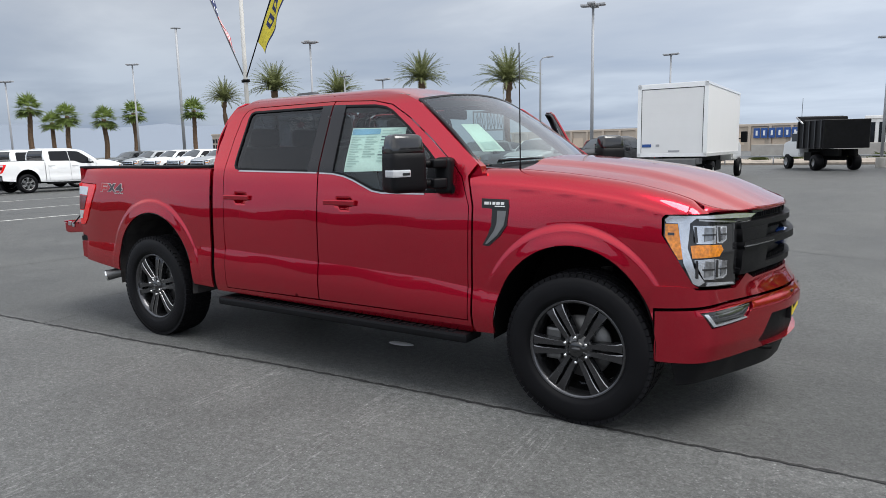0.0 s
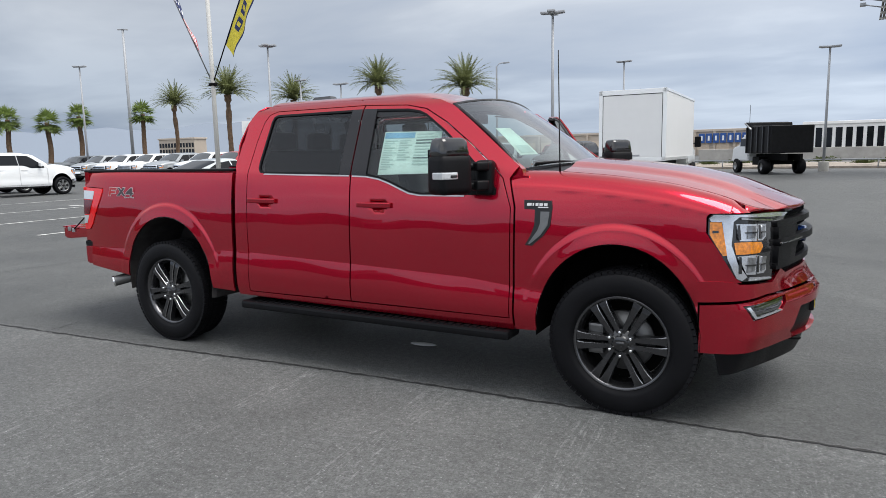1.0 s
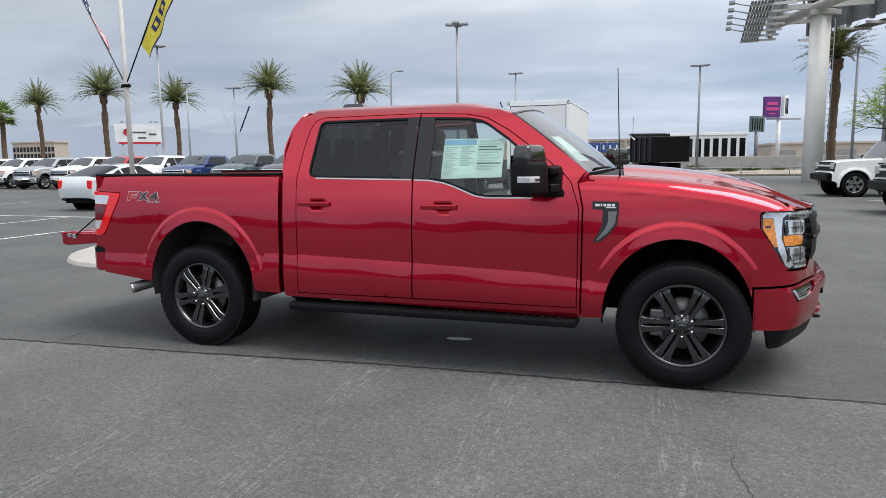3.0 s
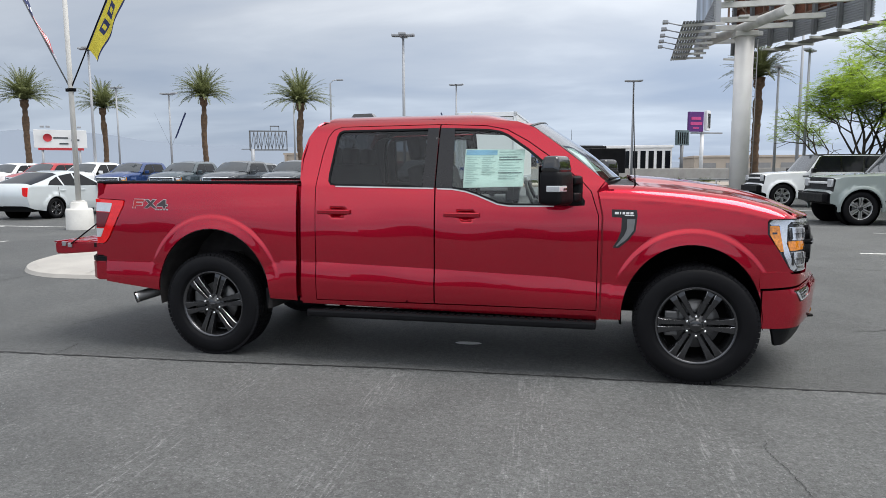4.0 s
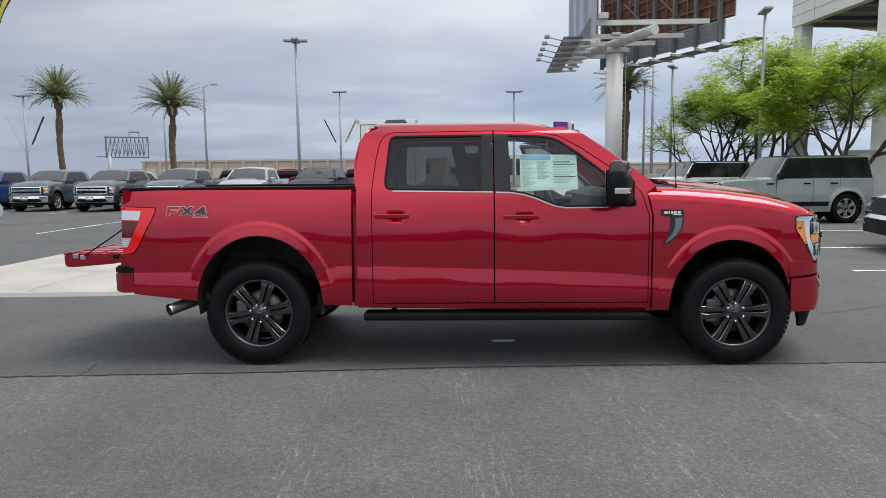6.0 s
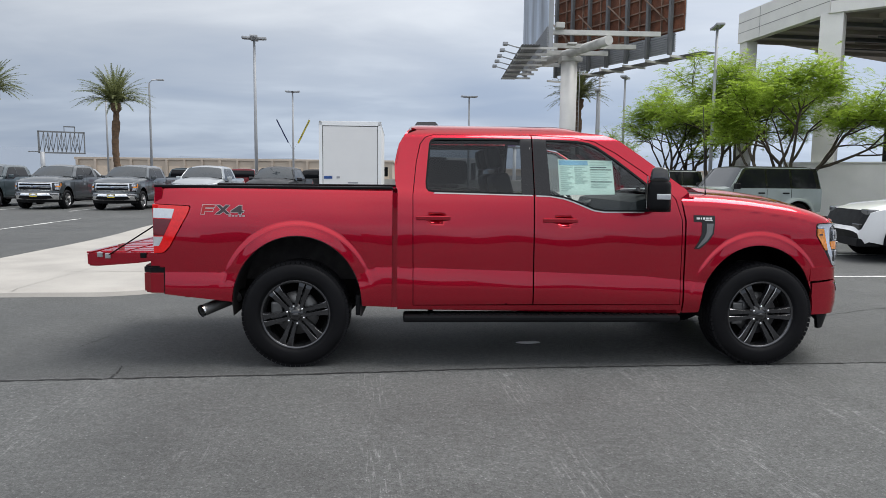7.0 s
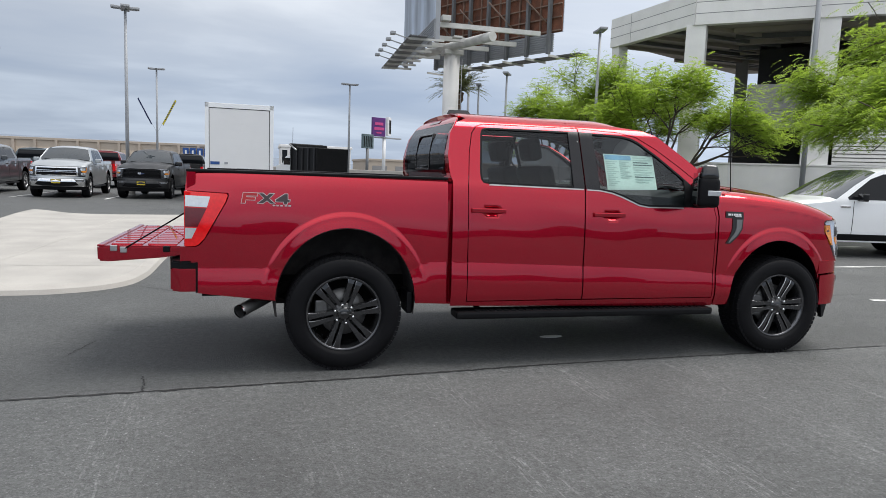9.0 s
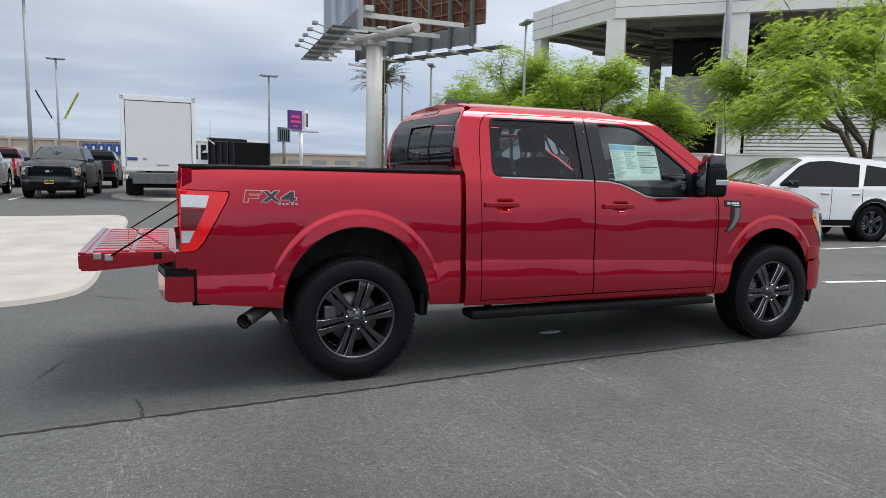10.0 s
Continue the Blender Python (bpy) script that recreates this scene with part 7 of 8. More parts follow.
def building(label, x0, x1, y0, y1, h, m, bays, wz, wm, pil=None, name="office_building"):
    B = tagged(new(name), label, "building")
    b = bmesh.new(); box(b, x0, x1, y0, y1, 0, h); part("wall", b, m, B)
    b = bmesh.new(); box(b, x0 - .3, x1 + .3, y0 - .3, y1 + .3, h, h + .5, .05); part("parapet", b, m, B)
    for k in range(bays):
        a = x0 + (x1 - x0) * (k + .18) / bays
        e = x0 + (x1 - x0) * (k + .82) / bays
        w = bmesh.new(); box(w, a, e, y0 - .12, y0 - .02, wz[0], wz[1]); part("window", w, wm, B)
        if pil:
            w = bmesh.new(); box(w, a - .25 * (e - a), a - .05 * (e - a), y0 - .45, y0, 0, h); part("pilaster", w, pil, B)
    return B


WH = building("long low beige warehouse with pilasters along its front", -74, -3, 150, 190, 5.0, BEIGE, 18, (1.2, 3.6), mat("tan_panel", (.56, .46, .36), .8), BEIGE, "warehouse")
SG = tagged(new("sign_row"), "row of blue panels with white plain bars on the warehouse", "sign")
for k in range(7):
    a = -17.6 + k * 1.42
    b = bmesh.new(); box(b, a, a + 1.2, 149.2, 149.5, 2.6, 4.6, .02); p_ = part("sign_panel", b, BLUESIGN, SG)
    b = bmesh.new(); box(b, a + .42, a + .78, 149.12, 149.2, 3.1, 4.1); part("letter_bar", b, WHITE, p_)
building("white office building with tall dark windows", 2.5, 16.5, 134, 150, 5.3, STUCCO, 9, (.7, 4.7), DARKGLASS)
OB = building("tan low-rise office block with rows of windows", -190, -173, 150, 155, 8.0, BEIGE, 12, (5.4, 6.8), DARKGLASS)
for k in range(12):
    a = -190 + 17 * (k + .18) / 12
    for z0 in (1.2, 3.4):
        b = bmesh.new(); box(b, a, a + .90, 149.88, 149.98, z0, z0 + 1.4); part("window", b, DARKGLASS, OB)
building("low beige sheds far behind the lot", 24, 140, 160, 190, 3.6, BEIGE, 20, (1.0, 2.4), STUCCO2, None, "warehouse")
# roadside verge, barrier and shrubs
bm = bmesh.new(); box(bm, -6, 90, 47, 60, 0, .16, .03)
tagged(part("verge", bm, GRAVEL), "tan gravel verge behind a low kerb", "verge", kind="structure")
bm = bmesh.new(); box(bm, -7, 110, 76, 76.4, 0, 1.35, .05)
tagged(part("barrier_wall", bm, CONCRETE), "long pale concrete roadside barrier", "barrier", kind="structure")
bm = bmesh.new()
tube(bm, [(-4, 45.2, .62), (60, 45.2, .62)], .05, 6)
for k in range(22):
    tube(bm, [(-4 + k * 3, 45.2, .1), (-4 + k * 3, 45.2, .66)], .04, 6)
tagged(part("guard_rail", bm, GALV), "low grey pipe rail along the verge", "rail")
rg = random.Random(4)
vs, fs = [], []
for _ in range(420):
    c = Vector((0, 0, .25)) + Vector((rg.gauss(0, .28), rg.gauss(0, .28), abs(rg.gauss(0, .16))))
    d = Vector((rg.uniform(-1, 1), rg.uniform(-1, 1), rg.uniform(0, 1))).normalized() * .16
    s2 = d.cross(Vector((.3, .5, .8))).normalized() * .05
    b0 = len(vs); vs += [c - s2, c + s2, c + d]; fs.append((b0, b0 + 1, b0 + 2))
shme = bpy.data.meshes.new("shrub"); shme.from_pydata([tuple(v) for v in vs], [], fs); shme.materials.append(SHRUB)
for k in range(22):
    o = tagged(new("shrub", shme), "low grey-green desert shrub on the gravel verge", "shrub", "shrubs on the verge")
    s = rg.uniform(.8, 1.5)
    o.matrix_basis = pose(-3 + k * 2.1 + rg.uniform(-.7, .7), 49 + rg.uniform(0, 6), .12, 0, 0, rg.uniform(0, 360)) @ Matrix.Diagonal((s, s, s * .6, 1))
# mountains on the horizon
bm = bmesh.new()
prev = None
for k in range(181):
    a = math.radians(-20 + 220 * k / 180)
    hgt = 60 + 170 * max(0, noise.noise(Vector((a * 3.1, 0.3, 0)))) + 50 * noise.noise(Vector((a * 9, 4, 0))) + 14 * noise.noise(Vector((a * 40, 7, 0)))
    hgt = hgt * (.30 + .35 * sm(1.2, 2.6, a)) + 72 * sm(1.85, 2.6, a)
    x, y = 2600 * math.cos(a), 2600 * math.sin(a)
    row = [bm.verts.new((x * .93, y * .93, -5)), bm.verts.new((x * .97, y * .97, max(6, hgt * .5))), bm.verts.new((x, y, max(12, hgt)))]
    if prev:
        for i in range(2):
            bm.faces.new((prev[i], row[i], row[i + 1], prev[i + 1]))
    prev = row
tagged(part("mountains", bm, MOUNTAIN, None, "", True), "hazy blue mountain ridge on the horizon", "mountains", kind="structure")


# ---- parked vehicles ----
def place_pickup(src, old, x, y, heading, new_paint, label, group="pickups in the row"):
    """A copy of a parked pickup, front axle line at (x, y), heading in degrees."""
    c = copy_thing(src, pose(x, y, 0, 0, 0, heading) @ Matrix.Translation((-3.694, 0, 0)))
    c["label"] = label
    c["group"] = group
    if new_paint is not old:
        for o in c.children_recursive:
            if o.type == "MESH" and o.material_slots and o.material_slots[0].material is old:
                o.material_slots[0].link = "OBJECT"
                o.material_slots[0].material = new_paint
    return c


src_c = pickup("silver crew-cab pickup with a chrome grille, parked in the row", SILVER_P, False, "chrome", "pickups in the row")
src_c.matrix_basis = pose(-7.9, 22.4, 0, 0, 0, -88) @ Matrix.Translation((-3.694, 0, 0))
src_b = pickup("black crew-cab pickup with a black grille, parked in the row", BLACK_P, False, "black", "pickups in the row")
src_b.matrix_basis = pose(-5.05, 22.9, 0, 0, 0, -93) @ Matrix.Translation((-3.694, 0, 0))
ROWP = [(-11.5, 23.4, GREY_P, "grey"), (-14.85, 23.8, GREY_P, "grey"), (-18.2, 24.4, SLATE_P, "slate-green"), (-21.5, 24.6, BLUE_P, "blue"), (-24.7, 25.0, WHITE_P, "white"), (-27.7, 25.2, SCARLET_P, "red"), (-30.6, 25.6, WHITE_P, "white"), (-33.8, 25.8, SILVER_P, "silver"), (-37.0, 26.2, WHITE_P, "white"), (-40.2, 26.5, WHITE_P, "white"), (-43.4, 26.8, SILVER_P, "silver"), (-46.6, 27, GREY_P, "grey")]
for x, y, m_, nm in ROWP:
    place_pickup(src_c, SILVER_P, x, y, -90, m_, f"{nm} crew-cab pickup with a chrome grille, parked in the row")
# second row behind, facing away
for x, m_, nm in ((-8.8, MAROON_P, "dark red"), (-12.1, SLATE_P, "slate-green"), (-4.6, BLACK_P, "black"), (-15.4, BLACK_P, "black"), (-18.6, SILVER_P, "silver")):
    place_pickup(src_b, BLACK_P, x, 36.4, 90, m_, f"{nm} pickup parked in the row behind, tail to the lot", "pickups in the second row")
place_pickup(src_c, SILVER_P, -26.6, 14.1, 88, WHITE_P, "white crew-cab pickup parked side-on at the lot's end", "white pickups")
place_pickup(src_c, SILVER_P, -30.2, 14.4, 88, WHITE_P, "white crew-cab pickup parked side-on at the lot's end", "white pickups")


def car(name, label, category, body, spec, m, trim=None):
    """A parked car from its side outline. x forward from the rear axle."""
    C = empty(name, label, category, m=m)
    wb, r, W = spec["wb"], spec["r"], spec["w"]
    top = spec["top"]            # from the tail over the roof to the nose, with the strip's material
    belt, roof_in = spec["belt"], spec["lean"]
    def hw(x, z):
        s = W * (1 - .05 * (max(0, .55 - z) / .3) ** 2) - .03 * abs(z - .75)
        if z > belt:
            s -= (z - belt) * roof_in
        x0, x1 = top[0][0], top[-1][0]
        t = max(0, (abs(x - (x0 + x1) / 2) - (x1 - x0) * .36) / ((x1 - x0) * .14))
        s -= spec.get("taper", .10) * t * t
        for cx in (0, wb):
            d = math.hypot(x - cx, (z - r)) - (r + .05)
            if d < .12:
                s += .025 * (1 - sm(.05, .12, d))
        return s
    drop = .045
    arch = lambda cx: [(cx + (r + .055) * math.cos(a), r + (r + .055) * math.sin(a)) for a in [math.pi * (1.06 - 1.12 * k / 14) for k in range(15)]]
    low = spec["sill"]
    outline = [(x, z - drop) for x, z, *_ in top]
    outline += [(top[-1][0] - .12, low)] + list(reversed(arch(wb))) + list(reversed(arch(0))) + [(top[0][0] + .12, low + .06)]
    for side in (-1, 1):
        f = lambda x, z, side=side: Vector((x, side * hw(x, z), z))
        core = Vector((wb / 2, 0, .8))
        panel("body_side", outline, f, body, C, res=.09, core=core)
        for w in spec["windows"]:
            panel("side_window", w, f, DARKGLASS, C, res=.15, core=core, lift=.004)
        for w in spec.get("pillars", ()):
            panel("pillar_trim", w, f, GLOSSBLACK, C, res=.15, core=core, lift=.003)
        for a, b in spec["doors"]:
            panel("door_gap", [(a - .006, low + .08), (a - .006, belt), (a + .006, belt), (a + .006, low + .08)], f, LINER, C, res=.15, core=core, lift=.002, thick=.004)
            bm = bmesh.new()
            y = side * (hw(a, belt - .12) + .02)
            box(bm, a + .07, a + .27, min(y, y - side * .03), max(y, y - side * .03), belt - .13, belt - .09, .01)
            part("door_handle", bm, spec.get("handle", body), C)
        if trim:
            for cx in (0, wb):
                pts = [(cx + (r + .065) * math.cos(a), r + (r + .065) * math.sin(a)) for a in [math.pi * (1.05 - 1.10 * k / 16) for k in range(17)]]
                pts2 = [(cx + (r + .13) * math.cos(a), r + (r + .13) * math.sin(a)) for a in [math.pi * (1.05 - 1.10 * k / 16) for k in range(17)]]
                panel("arch_trim", pts + list(reversed(pts2)), f, body if spec.get("arch") else trim, C, res=.12, core=core, lift=.02, thick=.03)
            panel("sill_trim", [(r + .1, low - .02), (r + .1, low + .10), (wb - r - .1, low + .10), (wb - r - .1, low - .02)], f, trim, C, res=.2, core=core, lift=.01)
        bm = bmesh.new()
        mx = spec["mirror"]
        ys = sorted((side * (hw(mx, belt) + .02), side * (hw(mx, belt) + .22)))
        box(bm, mx - .06, mx + .06, ys[0], ys[1], belt + .0, belt + .16, .03)
        part("door_mirror", bm, spec.get("mirror_mat", body), C)
        for cx in (0, wb):
            wv = wheel(C, cx, side, False, spec.get("wheel", "dark"))
            k = r / .412
            wv.matrix_basis = pose(cx, side * (W - .125), r, 0, 0, 0 if side < 0 else 180) @ Matrix.Diagonal((k, .9, k, 1))
            bm = bmesh.new()
            lathe(bm, [(side * (W - .36), .0), (side * (W - .36), r + .05), (side * (W - .05), r + .05)], 20, "y", (cx, 0, r))
            part("wheel_well", bm, LINER, C)
    # strip over the top
    segs, run, last = {}, 0, ""
    n = 10
    for p0, p1 in zip(top, top[1:]):
        (x0, z0, k0), (x1, z1) = p0, p1[:2]
        run, last = run + (k0 != last), k0
        segs.setdefault((k0, run), []).append(((x0, z0), (x1, z1)))
    for (key, run), lst in segs.items():
        mid_x, mid_z = lst[len(lst) // 2][0]
        nm_ = {"glass": "windscreen", "rear": "rear_window", "body": "body_top", "dark": "front_grille", "roof": "roof"}[key]
        if key == "body":
            nm_ = "tail_panel" if mid_x < -.3 else ("bumper_skin" if mid_z < .9 and mid_x > wb + .7 else ("hood" if mid_x > wb * .65 else "roof"))
        elif key == "dark":
            nm_ = "rear_valance" if mid_x < 0 else ("lower_grille" if mid_z < .81 else "front_grille")
        bm = bmesh.new()
        for (x0, z0), (x1, z1) in lst:
            rows = []
            for x, z in ((x0, z0), (x1, z1)):
                s = hw(x, z - drop)
                rows.append([bm.verts.new((x + spec.get("bow", .0) * (1 - u * u) * (1 if x > wb / 2 else -1), s * u, z - drop * abs(u) ** 7)) for u in [-1 + 2 * i / n for i in range(n + 1)]])
            for i in range(n):
                fc = bm.faces.new((rows[0][i], rows[1][i], rows[1][i + 1], rows[0][i + 1]))
        bmesh.ops.remove_doubles(bm, verts=bm.verts[:], dist=1e-4)
        bmesh.ops.recalc_face_normals(bm, faces=bm.faces[:])
        part(nm_, bm, {"glass": SCREEN_GLASS, "rear": DARKGLASS, "body": body, "dark": PLASTIC, "roof": spec.get("roofmat", body)}[key], C, "", key in ("body", "glass", "roof", "rear"))
    bm = bmesh.new()
    box(bm, top[0][0] + .15, top[-1][0] - .15, -W + .2, W - .2, low - .02, low + .12)
    part("underbody", bm, CHASSIS, C)
    for nm, lst, mm in spec.get("extra", ()):
        bm = bmesh.new()
        for bx in lst:
            box(bm, *bx, .02)
        part(nm, bm, mm, C)
    return C


BRONCO = dict(arch=True, wb=2.95, r=.41, w=.95, belt=1.20, lean=.22, sill=.50, mirror=1.98, taper=.03, roofmat=PLASTIC, bow=.0, handle=PLASTIC, mirror_mat=PLASTIC, wheel="bright",
    top=[(-.74, .62, "dark"), (-.76, .80, "body"), (-.76, 1.20, "rear"), (-.66, 1.80, "roof"), (-.4, 1.845, "roof"), (1.5, 1.85, "roof"), (1.72, 1.81, "glass"), (2.12, 1.27, "body"), (2.3, 1.25, "body"), (3.40, 1.20, "body"), (3.55, 1.15, "dark"), (3.60, .85, "body"), (3.66, .80, "dark"), (3.66, .58)],
    windows=[[(-.58, 1.24), (-.50, 1.74), (.18, 1.76), (.18, 1.24)], [(.26, 1.24), (.26, 1.76), (.95, 1.76), (.95, 1.24)], [(1.02, 1.24), (1.02, 1.76), (1.60, 1.74), (1.98, 1.24)]], doors=[(.22, 0), (.98, 0), (2.02, 0)], pillars=[[(-.72, 1.225), (-.64, 1.78), (1.62, 1.785), (1.70, 1.74), (2.02, 1.225)], [(.18, 1.235), (.18, 1.765), (.26, 1.765), (.26, 1.235)], [(.95, 1.235), (.95, 1.765), (1.02, 1.765), (1.02, 1.235)]],
    extra=(("spare_wheel", [(-.98, -.76, -.40, .40, .72, 1.46)], RUBBER), ("head_lamp", [(3.57, 3.64, .62, .84, .92, 1.12)], CLEARLENS), ("head_lamp", [(3.57, 3.64, -.84, -.62, .92, 1.12)], CLEARLENS), ("grille_bar", [(3.58, 3.63, -.6, .6, .99, 1.05)], WHITE), ("front_bumper", [(3.55, 3.80, -.80, .80, .56, .76)], PLASTIC)))
car("offroad_wagon", "sage-grey boxy four-door off-roader with a black roof, parked nose out", "car", SAGE_P, BRONCO, pose(12.37, 14.32, 0, 0, 0, 185) @ Matrix.Diagonal((1.03, 1.03, 1.05, 1)), PLASTIC)
car("offroad_wagon", "white boxy four-door off-roader with a black roof, parked nose out", "car", WHITE_P, BRONCO, pose(12.4, 22.47, 0, 0, 0, 188) @ Matrix.Diagonal((1.03, 1.03, 1.05, 1)), PLASTIC)
EXPLORER = dict(wb=3.03, r=.39, w=1.0, belt=1.10, lean=.36, sill=.36, mirror=2.02, taper=.12, bow=.05, handle=CHROME, mirror_mat=GLOSSBLACK, wheel="dark",
    top=[(-1.02, .50, "body"), (-1.05, .95, "body"), (-.98, 1.12, "rear"), (-.72, 1.60, "body"), (-.4, 1.72, "body"), (.6, 1.80, "body"), (1.42, 1.765, "body"), (1.60, 1.72, "glass"), (2.05, 1.46, "glass"), (2.48, 1.17, "body"), (2.6, 1.12, "body"), (3.45, 1.02, "body"), (3.78, .92, "dark"), (3.90, .62, "body"), (3.95, .55, "dark"), (3.88, .34)],
    windows=[[(-.66, 1.18), (-.48, 1.53), (.10, 1.60), (.28, 1.16)], [(.40, 1.14), (.26, 1.60), (1.0, 1.67), (1.45, 1.64), (1.72, 1.54), (2.24, 1.17), (2.22, 1.13)]], doors=[(.30, 0), (1.03, 0), (2.12, 0)],
    extra=(("head_lamp", [(3.50, 3.82, .60, .90, .84, .94)], LENSGREY), ("head_lamp", [(3.50, 3.82, -.90, -.60, .84, .94)], LENSGREY), ("fog_bezel", [(3.84, 3.925, .52, .84, .56, .68)], GLOSSBLACK), ("fog_bezel", [(3.84, 3.925, -.84, -.52, .56, .68)], GLOSSBLACK), ("lower_bumper", [(3.55, 3.95, -.86, .86, .27, .42)], PLASTIC)))
car("suv", "white SUV with black pillars and dark wheels, parked nose out", "car", WHITE_P, EXPLORER, pose(13.4, 5.9, 0, 0, 0, 167) @ Matrix.Diagonal((1.03, 1.03, 1.05, 1)), PLASTIC)
PRIUS = dict(wb=2.70, r=.32, w=.87, belt=.98, lean=.42, sill=.26, mirror=1.75, taper=.12, bow=.05, wheel="dark",
    top=[(-.86, .42, "body"), (-.92, .70, "body"), (-.86, 1.02, "body"), (-.78, 1.10, "rear"), (.25, 1.42, "body"), (.8, 1.49, "body"), (1.15, 1.48, "glass"), (1.9, 1.12, "glass"), (2.25, .95, "body"), (3.0, .82, "body"), (3.40, .66, "body"), (3.50, .48, "dark"), (3.44, .25)],
    windows=[[(-.25, 1.04), (-.12, 1.16), (.20, 1.30), (.32, 1.02)], [(.38, 1.02), (.28, 1.32), (.82, 1.40), (.90, 1.00)], [(.96, 1.0), (.88, 1.40), (1.15, 1.40), (1.78, 1.06), (1.82, 1.0)]], doors=[(.12, 0), (.93, 0), (1.85, 0)],
    extra=(("tail_lamp", [(-.93, -.74, .54, .715, .70, .98)], REDLENS), ("tail_lamp", [(-.93, -.74, -.715, -.54, .70, .98)], REDLENS)))
car("hatchback", "pale silver hatchback with black wheels, parked tail out", "car", PALE_P, PRIUS, pose(-14.4, 12.0, 0, 0, 0, 88))

# ---- box truck ----
BX = empty("box_truck", "white delivery box truck with a closed roller door and tail lift", "truck", m=pose(-1.48, 21.1, 0, 0, 0, 91))
b = bmesh.new(); box(b, 0, 7.2, -1.22, 1.22, 1.10, 3.68, .03); cargo = part("cargo_box", b, WHITE, BX, "white cargo box")
for args in ((-.03, .02, -1.24, -1.10, 1.08, 3.70), (-.03, .02, 1.10, 1.24, 1.08, 3.70), (-.03, .02, -1.24, 1.24, 3.52, 3.70), (-.03, .02, -1.24, 1.24, 1.06, 1.20), (-.01, 7.22, -1.235, -1.20, 3.60, 3.70), (-.01, 7.22, 1.20, 1.235, 3.60, 3.70), (-.01, 7.22, -1.235, -1.20, 1.06, 1.18)):
    b = bmesh.new(); box(b, *args, .01); part("box_rail", b, WHITE_P, cargo)
for k in range(8):
    b = bmesh.new(); box(b, -.018, 0, -1.09, 1.09, 1.21 + k * .288, 1.4975 + k * .288, .0015); part("roller_slat", b, WHITE, cargo)
for args in ((-.024, -.0185, -1.10, -1.08, 1.2, 3.52), (-.024, -.0185, 1.08, 1.10, 1.2, 3.52), (-.024, -.0185, -1.08, 1.08, 3.50, 3.52)):
    b = bmesh.new(); box(b, *args); part("door_gap", b, CHASSIS, cargo)
b = bmesh.new(); box(b, -.03, -.018, .72, 1.05, 1.42, 1.53); part("blue_plate", b, BLUESIGN, cargo)
b = bmesh.new(); box(b, -.03, -.018, .42, .55, 1.44, 1.52); part("grey_plate", b, GALV, cargo)
b = bmesh.new(); box(b, -.03, -.018, -.3, .1, 1.24, 1.30); part("door_latch", b, GALV, cargo)
b = bmesh.new(); box(b, -.10, .55, -1.0, 1.0, .78, 1.0, .03); box(b, -.16, -.08, -.9, .9, .60, .98, .02); part("tail_lift", b, DISC, BX)
b = bmesh.new()
for y in (-.4, .4):
    box(b, .1, 9.4, y - .06, y + .06, .72, 1.05)
box(b, .2, .35, -1.1, 1.1, .45, .72); box(b, 3.5, 4.6, -.95, -.55, .45, .85)
part("chassis", b, CHASSIS, BX)
b = bmesh.new()
prism(b, [(7.35, .75), (7.35, 2.35), (7.55, 2.45), (8.4, 2.40), (8.95, 1.65), (9.65, 1.45), (9.8, .7)], "y", -.98, .98)
bmesh.ops.bevel(b, geom=b.edges[:], offset=.06, segments=2, affect="EDGES")
cab_ = part("cab", b, WHITE_P, BX)
for sd in (-1, 1):
    b = bmesh.new(); box(b, 7.7, 8.55, min(sd * .975, sd * .985), max(sd * .975, sd * .985), 1.62, 2.25); part("cab_window", b, DARKGLASS, cab_)
    b = bmesh.new(); box(b, 8.5, 8.7, min(sd * 1.1, sd * 1.38), max(sd * 1.1, sd * 1.38), 1.55, 2.05, .04); tube(b, [(8.6, sd * .95, 1.7), (8.6, sd * 1.15, 1.75)], .03, 6); part("cab_mirror", b, PLASTIC, cab_)
for x, ys in ((2.1, (-1.0, -.72, .72, 1.0)), (8.8, (-.98, .98))):
    for y in ys:
        b = bmesh.new()
        lathe(b, [(-.12, .22), (-.13, .30), (-.12, .40), (-.08, .43), (.08, .43), (.12, .40), (.13, .30), (.12, .22)], 28, "y", (x, y, .43)); wv = part("wheel", b, RUBBER, BX)
        b = bmesh.new(); lathe(b, [(-.09, .23), (-.05, .16), (-.07, .07), (-.07, 0)] if y < 0 else [(.09, .23), (.05, .16), (.07, .07), (.07, 0)], 20, "y", (x, y, .43)); part("rim", b, WHITE, wv)
for y in (-.9, .9):
    b = bmesh.new(); box(b, 1.5, 1.54, y - .28, y + .28, .15, .72); part("mud_flap", b, RUBBER, BX)

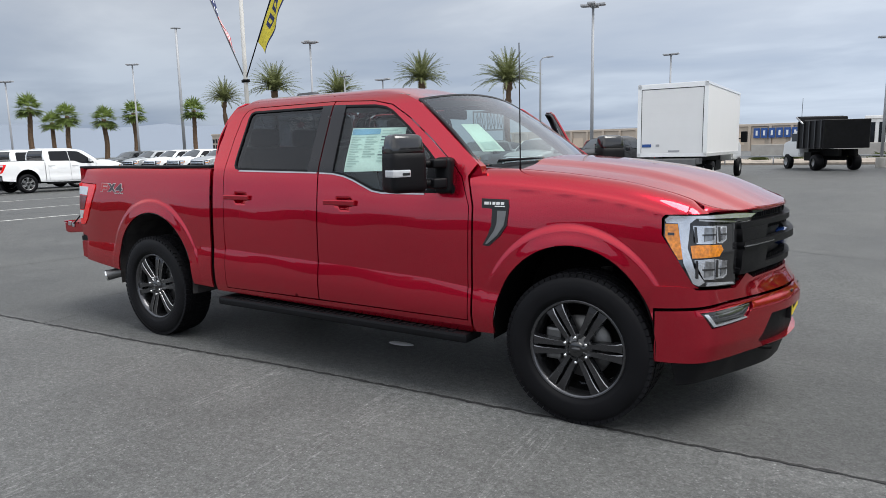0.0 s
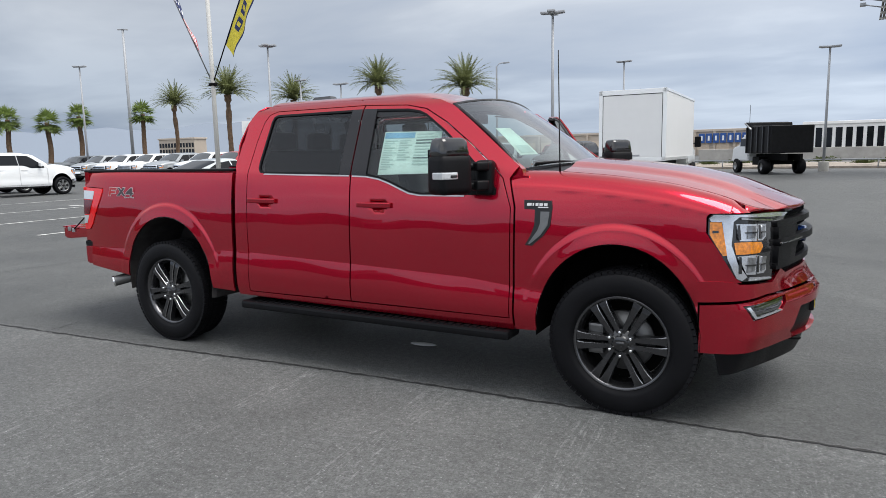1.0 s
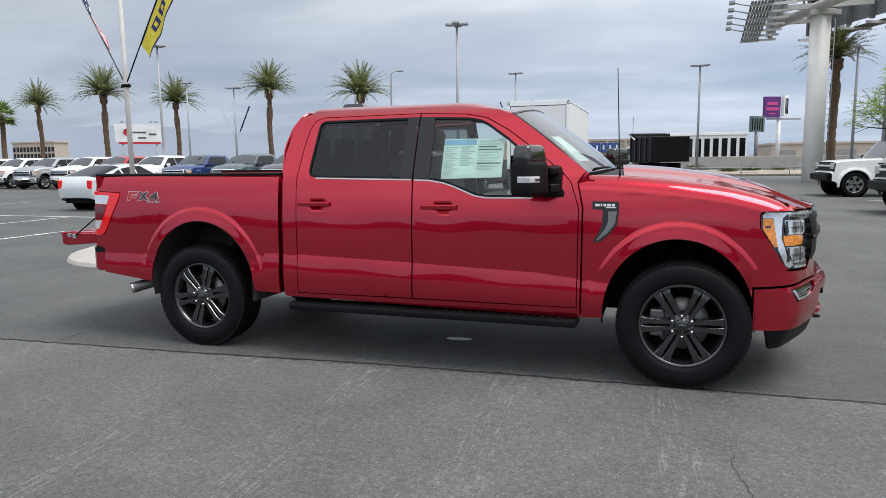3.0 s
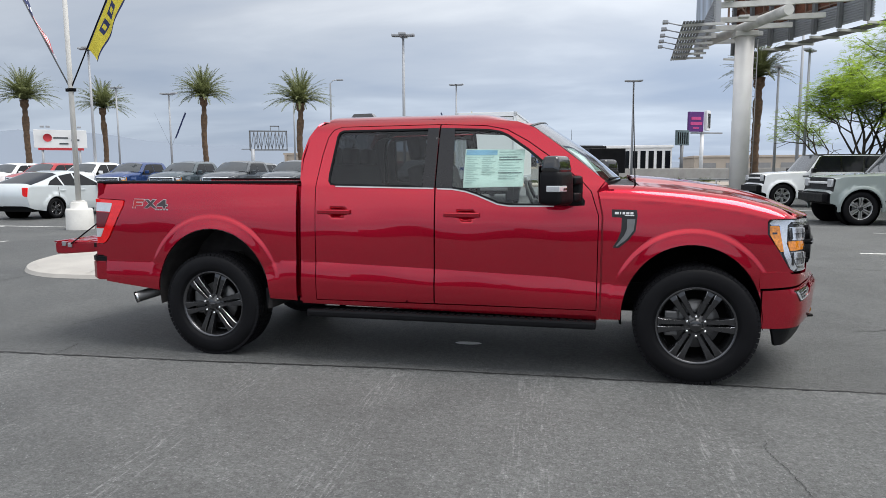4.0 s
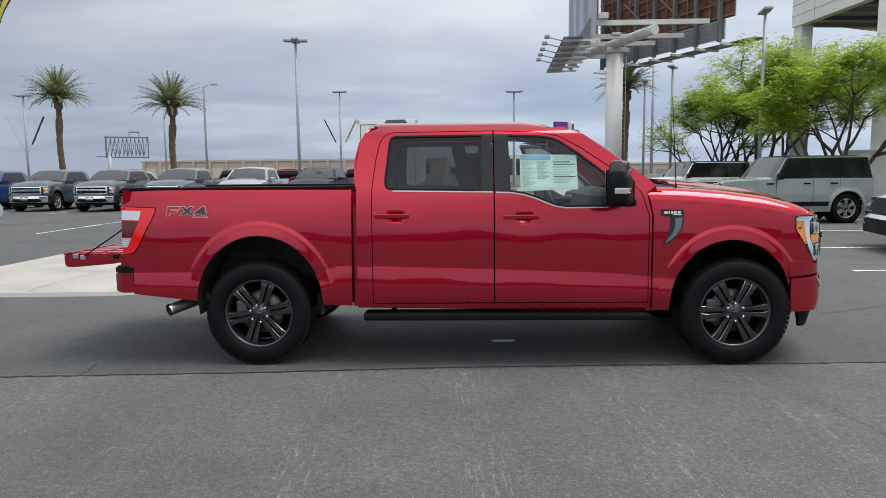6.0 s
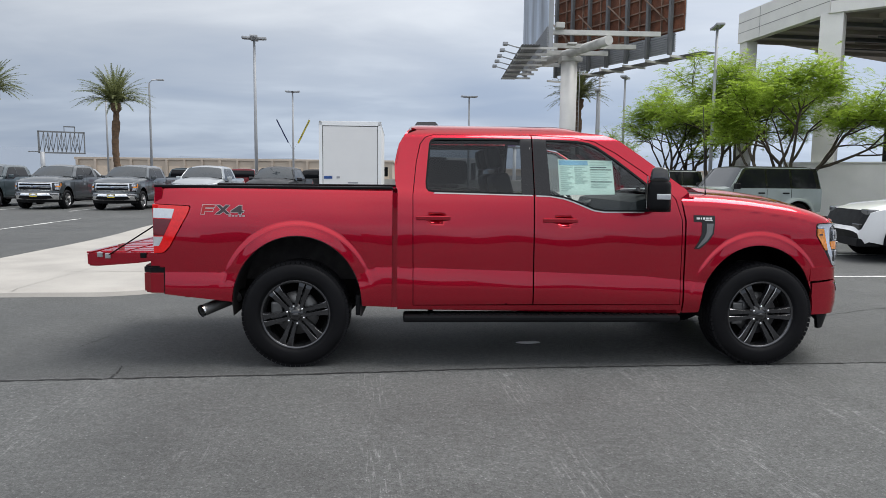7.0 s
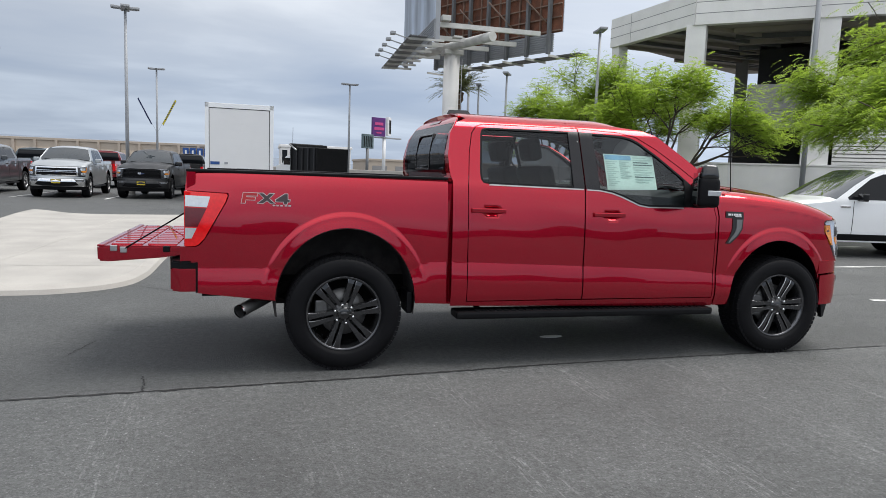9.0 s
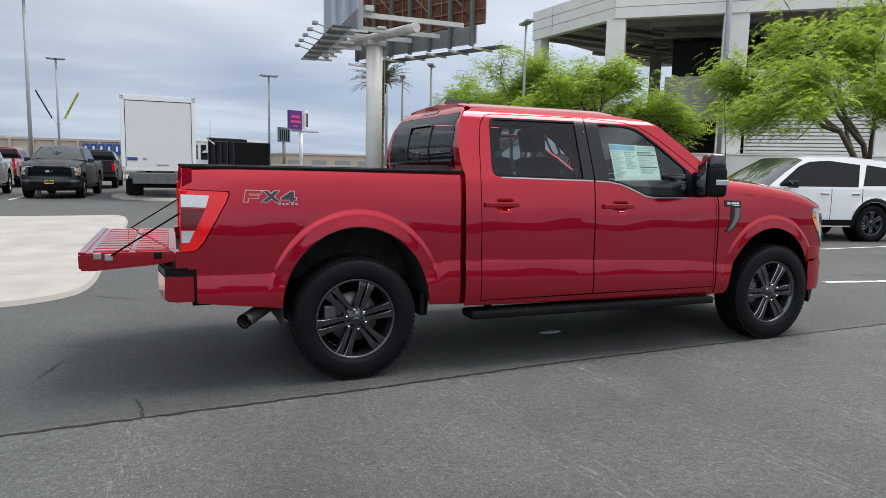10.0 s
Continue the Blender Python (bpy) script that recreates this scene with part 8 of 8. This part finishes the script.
# ---- dump truck ----
DT = empty("dump_truck", "dump truck with a black high-sided body and a white cab", "truck", m=pose(3.43, 36.07, 0, 0, 0, 118))
b = bmesh.new()
prism(b, [(0, 1.15), (-.05, 2.62), (2.3, 2.66), (2.35, 2.86), (3.0, 2.86), (3.0, 1.15)], "y", -1.15, 1.15)
bmesh.ops.bevel(b, geom=b.edges[:], offset=.03, segments=1, affect="EDGES")
body_ = part("dump_body", b, mat("dusty_black_paint", (.008, .008, .009), .5, spec=.2, vary=.3), DT, "black steel dump body")
for k in range(5):
    for sd in (-1, 1):
        b = bmesh.new(); box(b, .1 + k * .68, .2 + k * .68, min(sd * 1.14, sd * 1.21), max(sd * 1.14, sd * 1.21), 1.15, 2.60); part("body_rib", b, BLACK_P, body_)
b = bmesh.new(); box(b, 2.9, 3.05, -1.2, 1.2, 2.80, 2.90, .03); part("cab_shield", b, BLACK_P, body_)
b = bmesh.new(); tube(b, [(2.95, 1.25, 2.84), (2.0, 1.3, 2.45)], .05, 6); part("tarp_arm", b, STEEL, body_)
b = bmesh.new()
for y in (-.4, .4):
    box(b, -.3, 5.3, y - .07, y + .07, .75, 1.1)
box(b, 1.7, 2.5, -.95, .95, .5, .95)
part("chassis", b, CHASSIS, DT)
b = bmesh.new()
prism(b, [(3.12, .7), (3.12, 2.05), (3.3, 2.15), (4.0, 2.1), (4.4, 1.62), (5.2, 1.48), (5.35, .65)], "y", -.97, .97)
bmesh.ops.bevel(b, geom=b.edges[:], offset=.06, segments=2, affect="EDGES")
cb = part("cab", b, WHITE_P, DT, "white cab")
for sd in (-1, 1):
    b = bmesh.new(); box(b, 3.35, 4.15, min(sd * .965, sd * .975), max(sd * .965, sd * .975), 1.55, 1.98); part("cab_window", b, DARKGLASS, cb)
for x, ys in ((1.0, (-.95, .95)), (4.55, (-.92, .92))):
    for y in ys:
        b = bmesh.new(); lathe(b, [(-.2 if x < 2 else -.12, .22), (-.2 if x < 2 else -.12, .38), (-.12, .42), (.12, .42), (.2 if x < 2 else .12, .38), (.2 if x < 2 else .12, .22)], 26, "y", (x, y, .42)); wv = part("wheel", b, RUBBER, DT)
        b = bmesh.new(); lathe(b, [(.16 if y > 0 else -.16, .23), (.1 if y > 0 else -.1, .1), (.1 if y > 0 else -.1, 0)], 18, "y", (x, y, .42)); part("rim", b, STEEL, wv)
b = bmesh.new(); tube(b, [(3.2, .9, 2.1), (3.15, .9, 3.9)], .012, 5); part("whip_antenna", b, CHASSIS, DT)
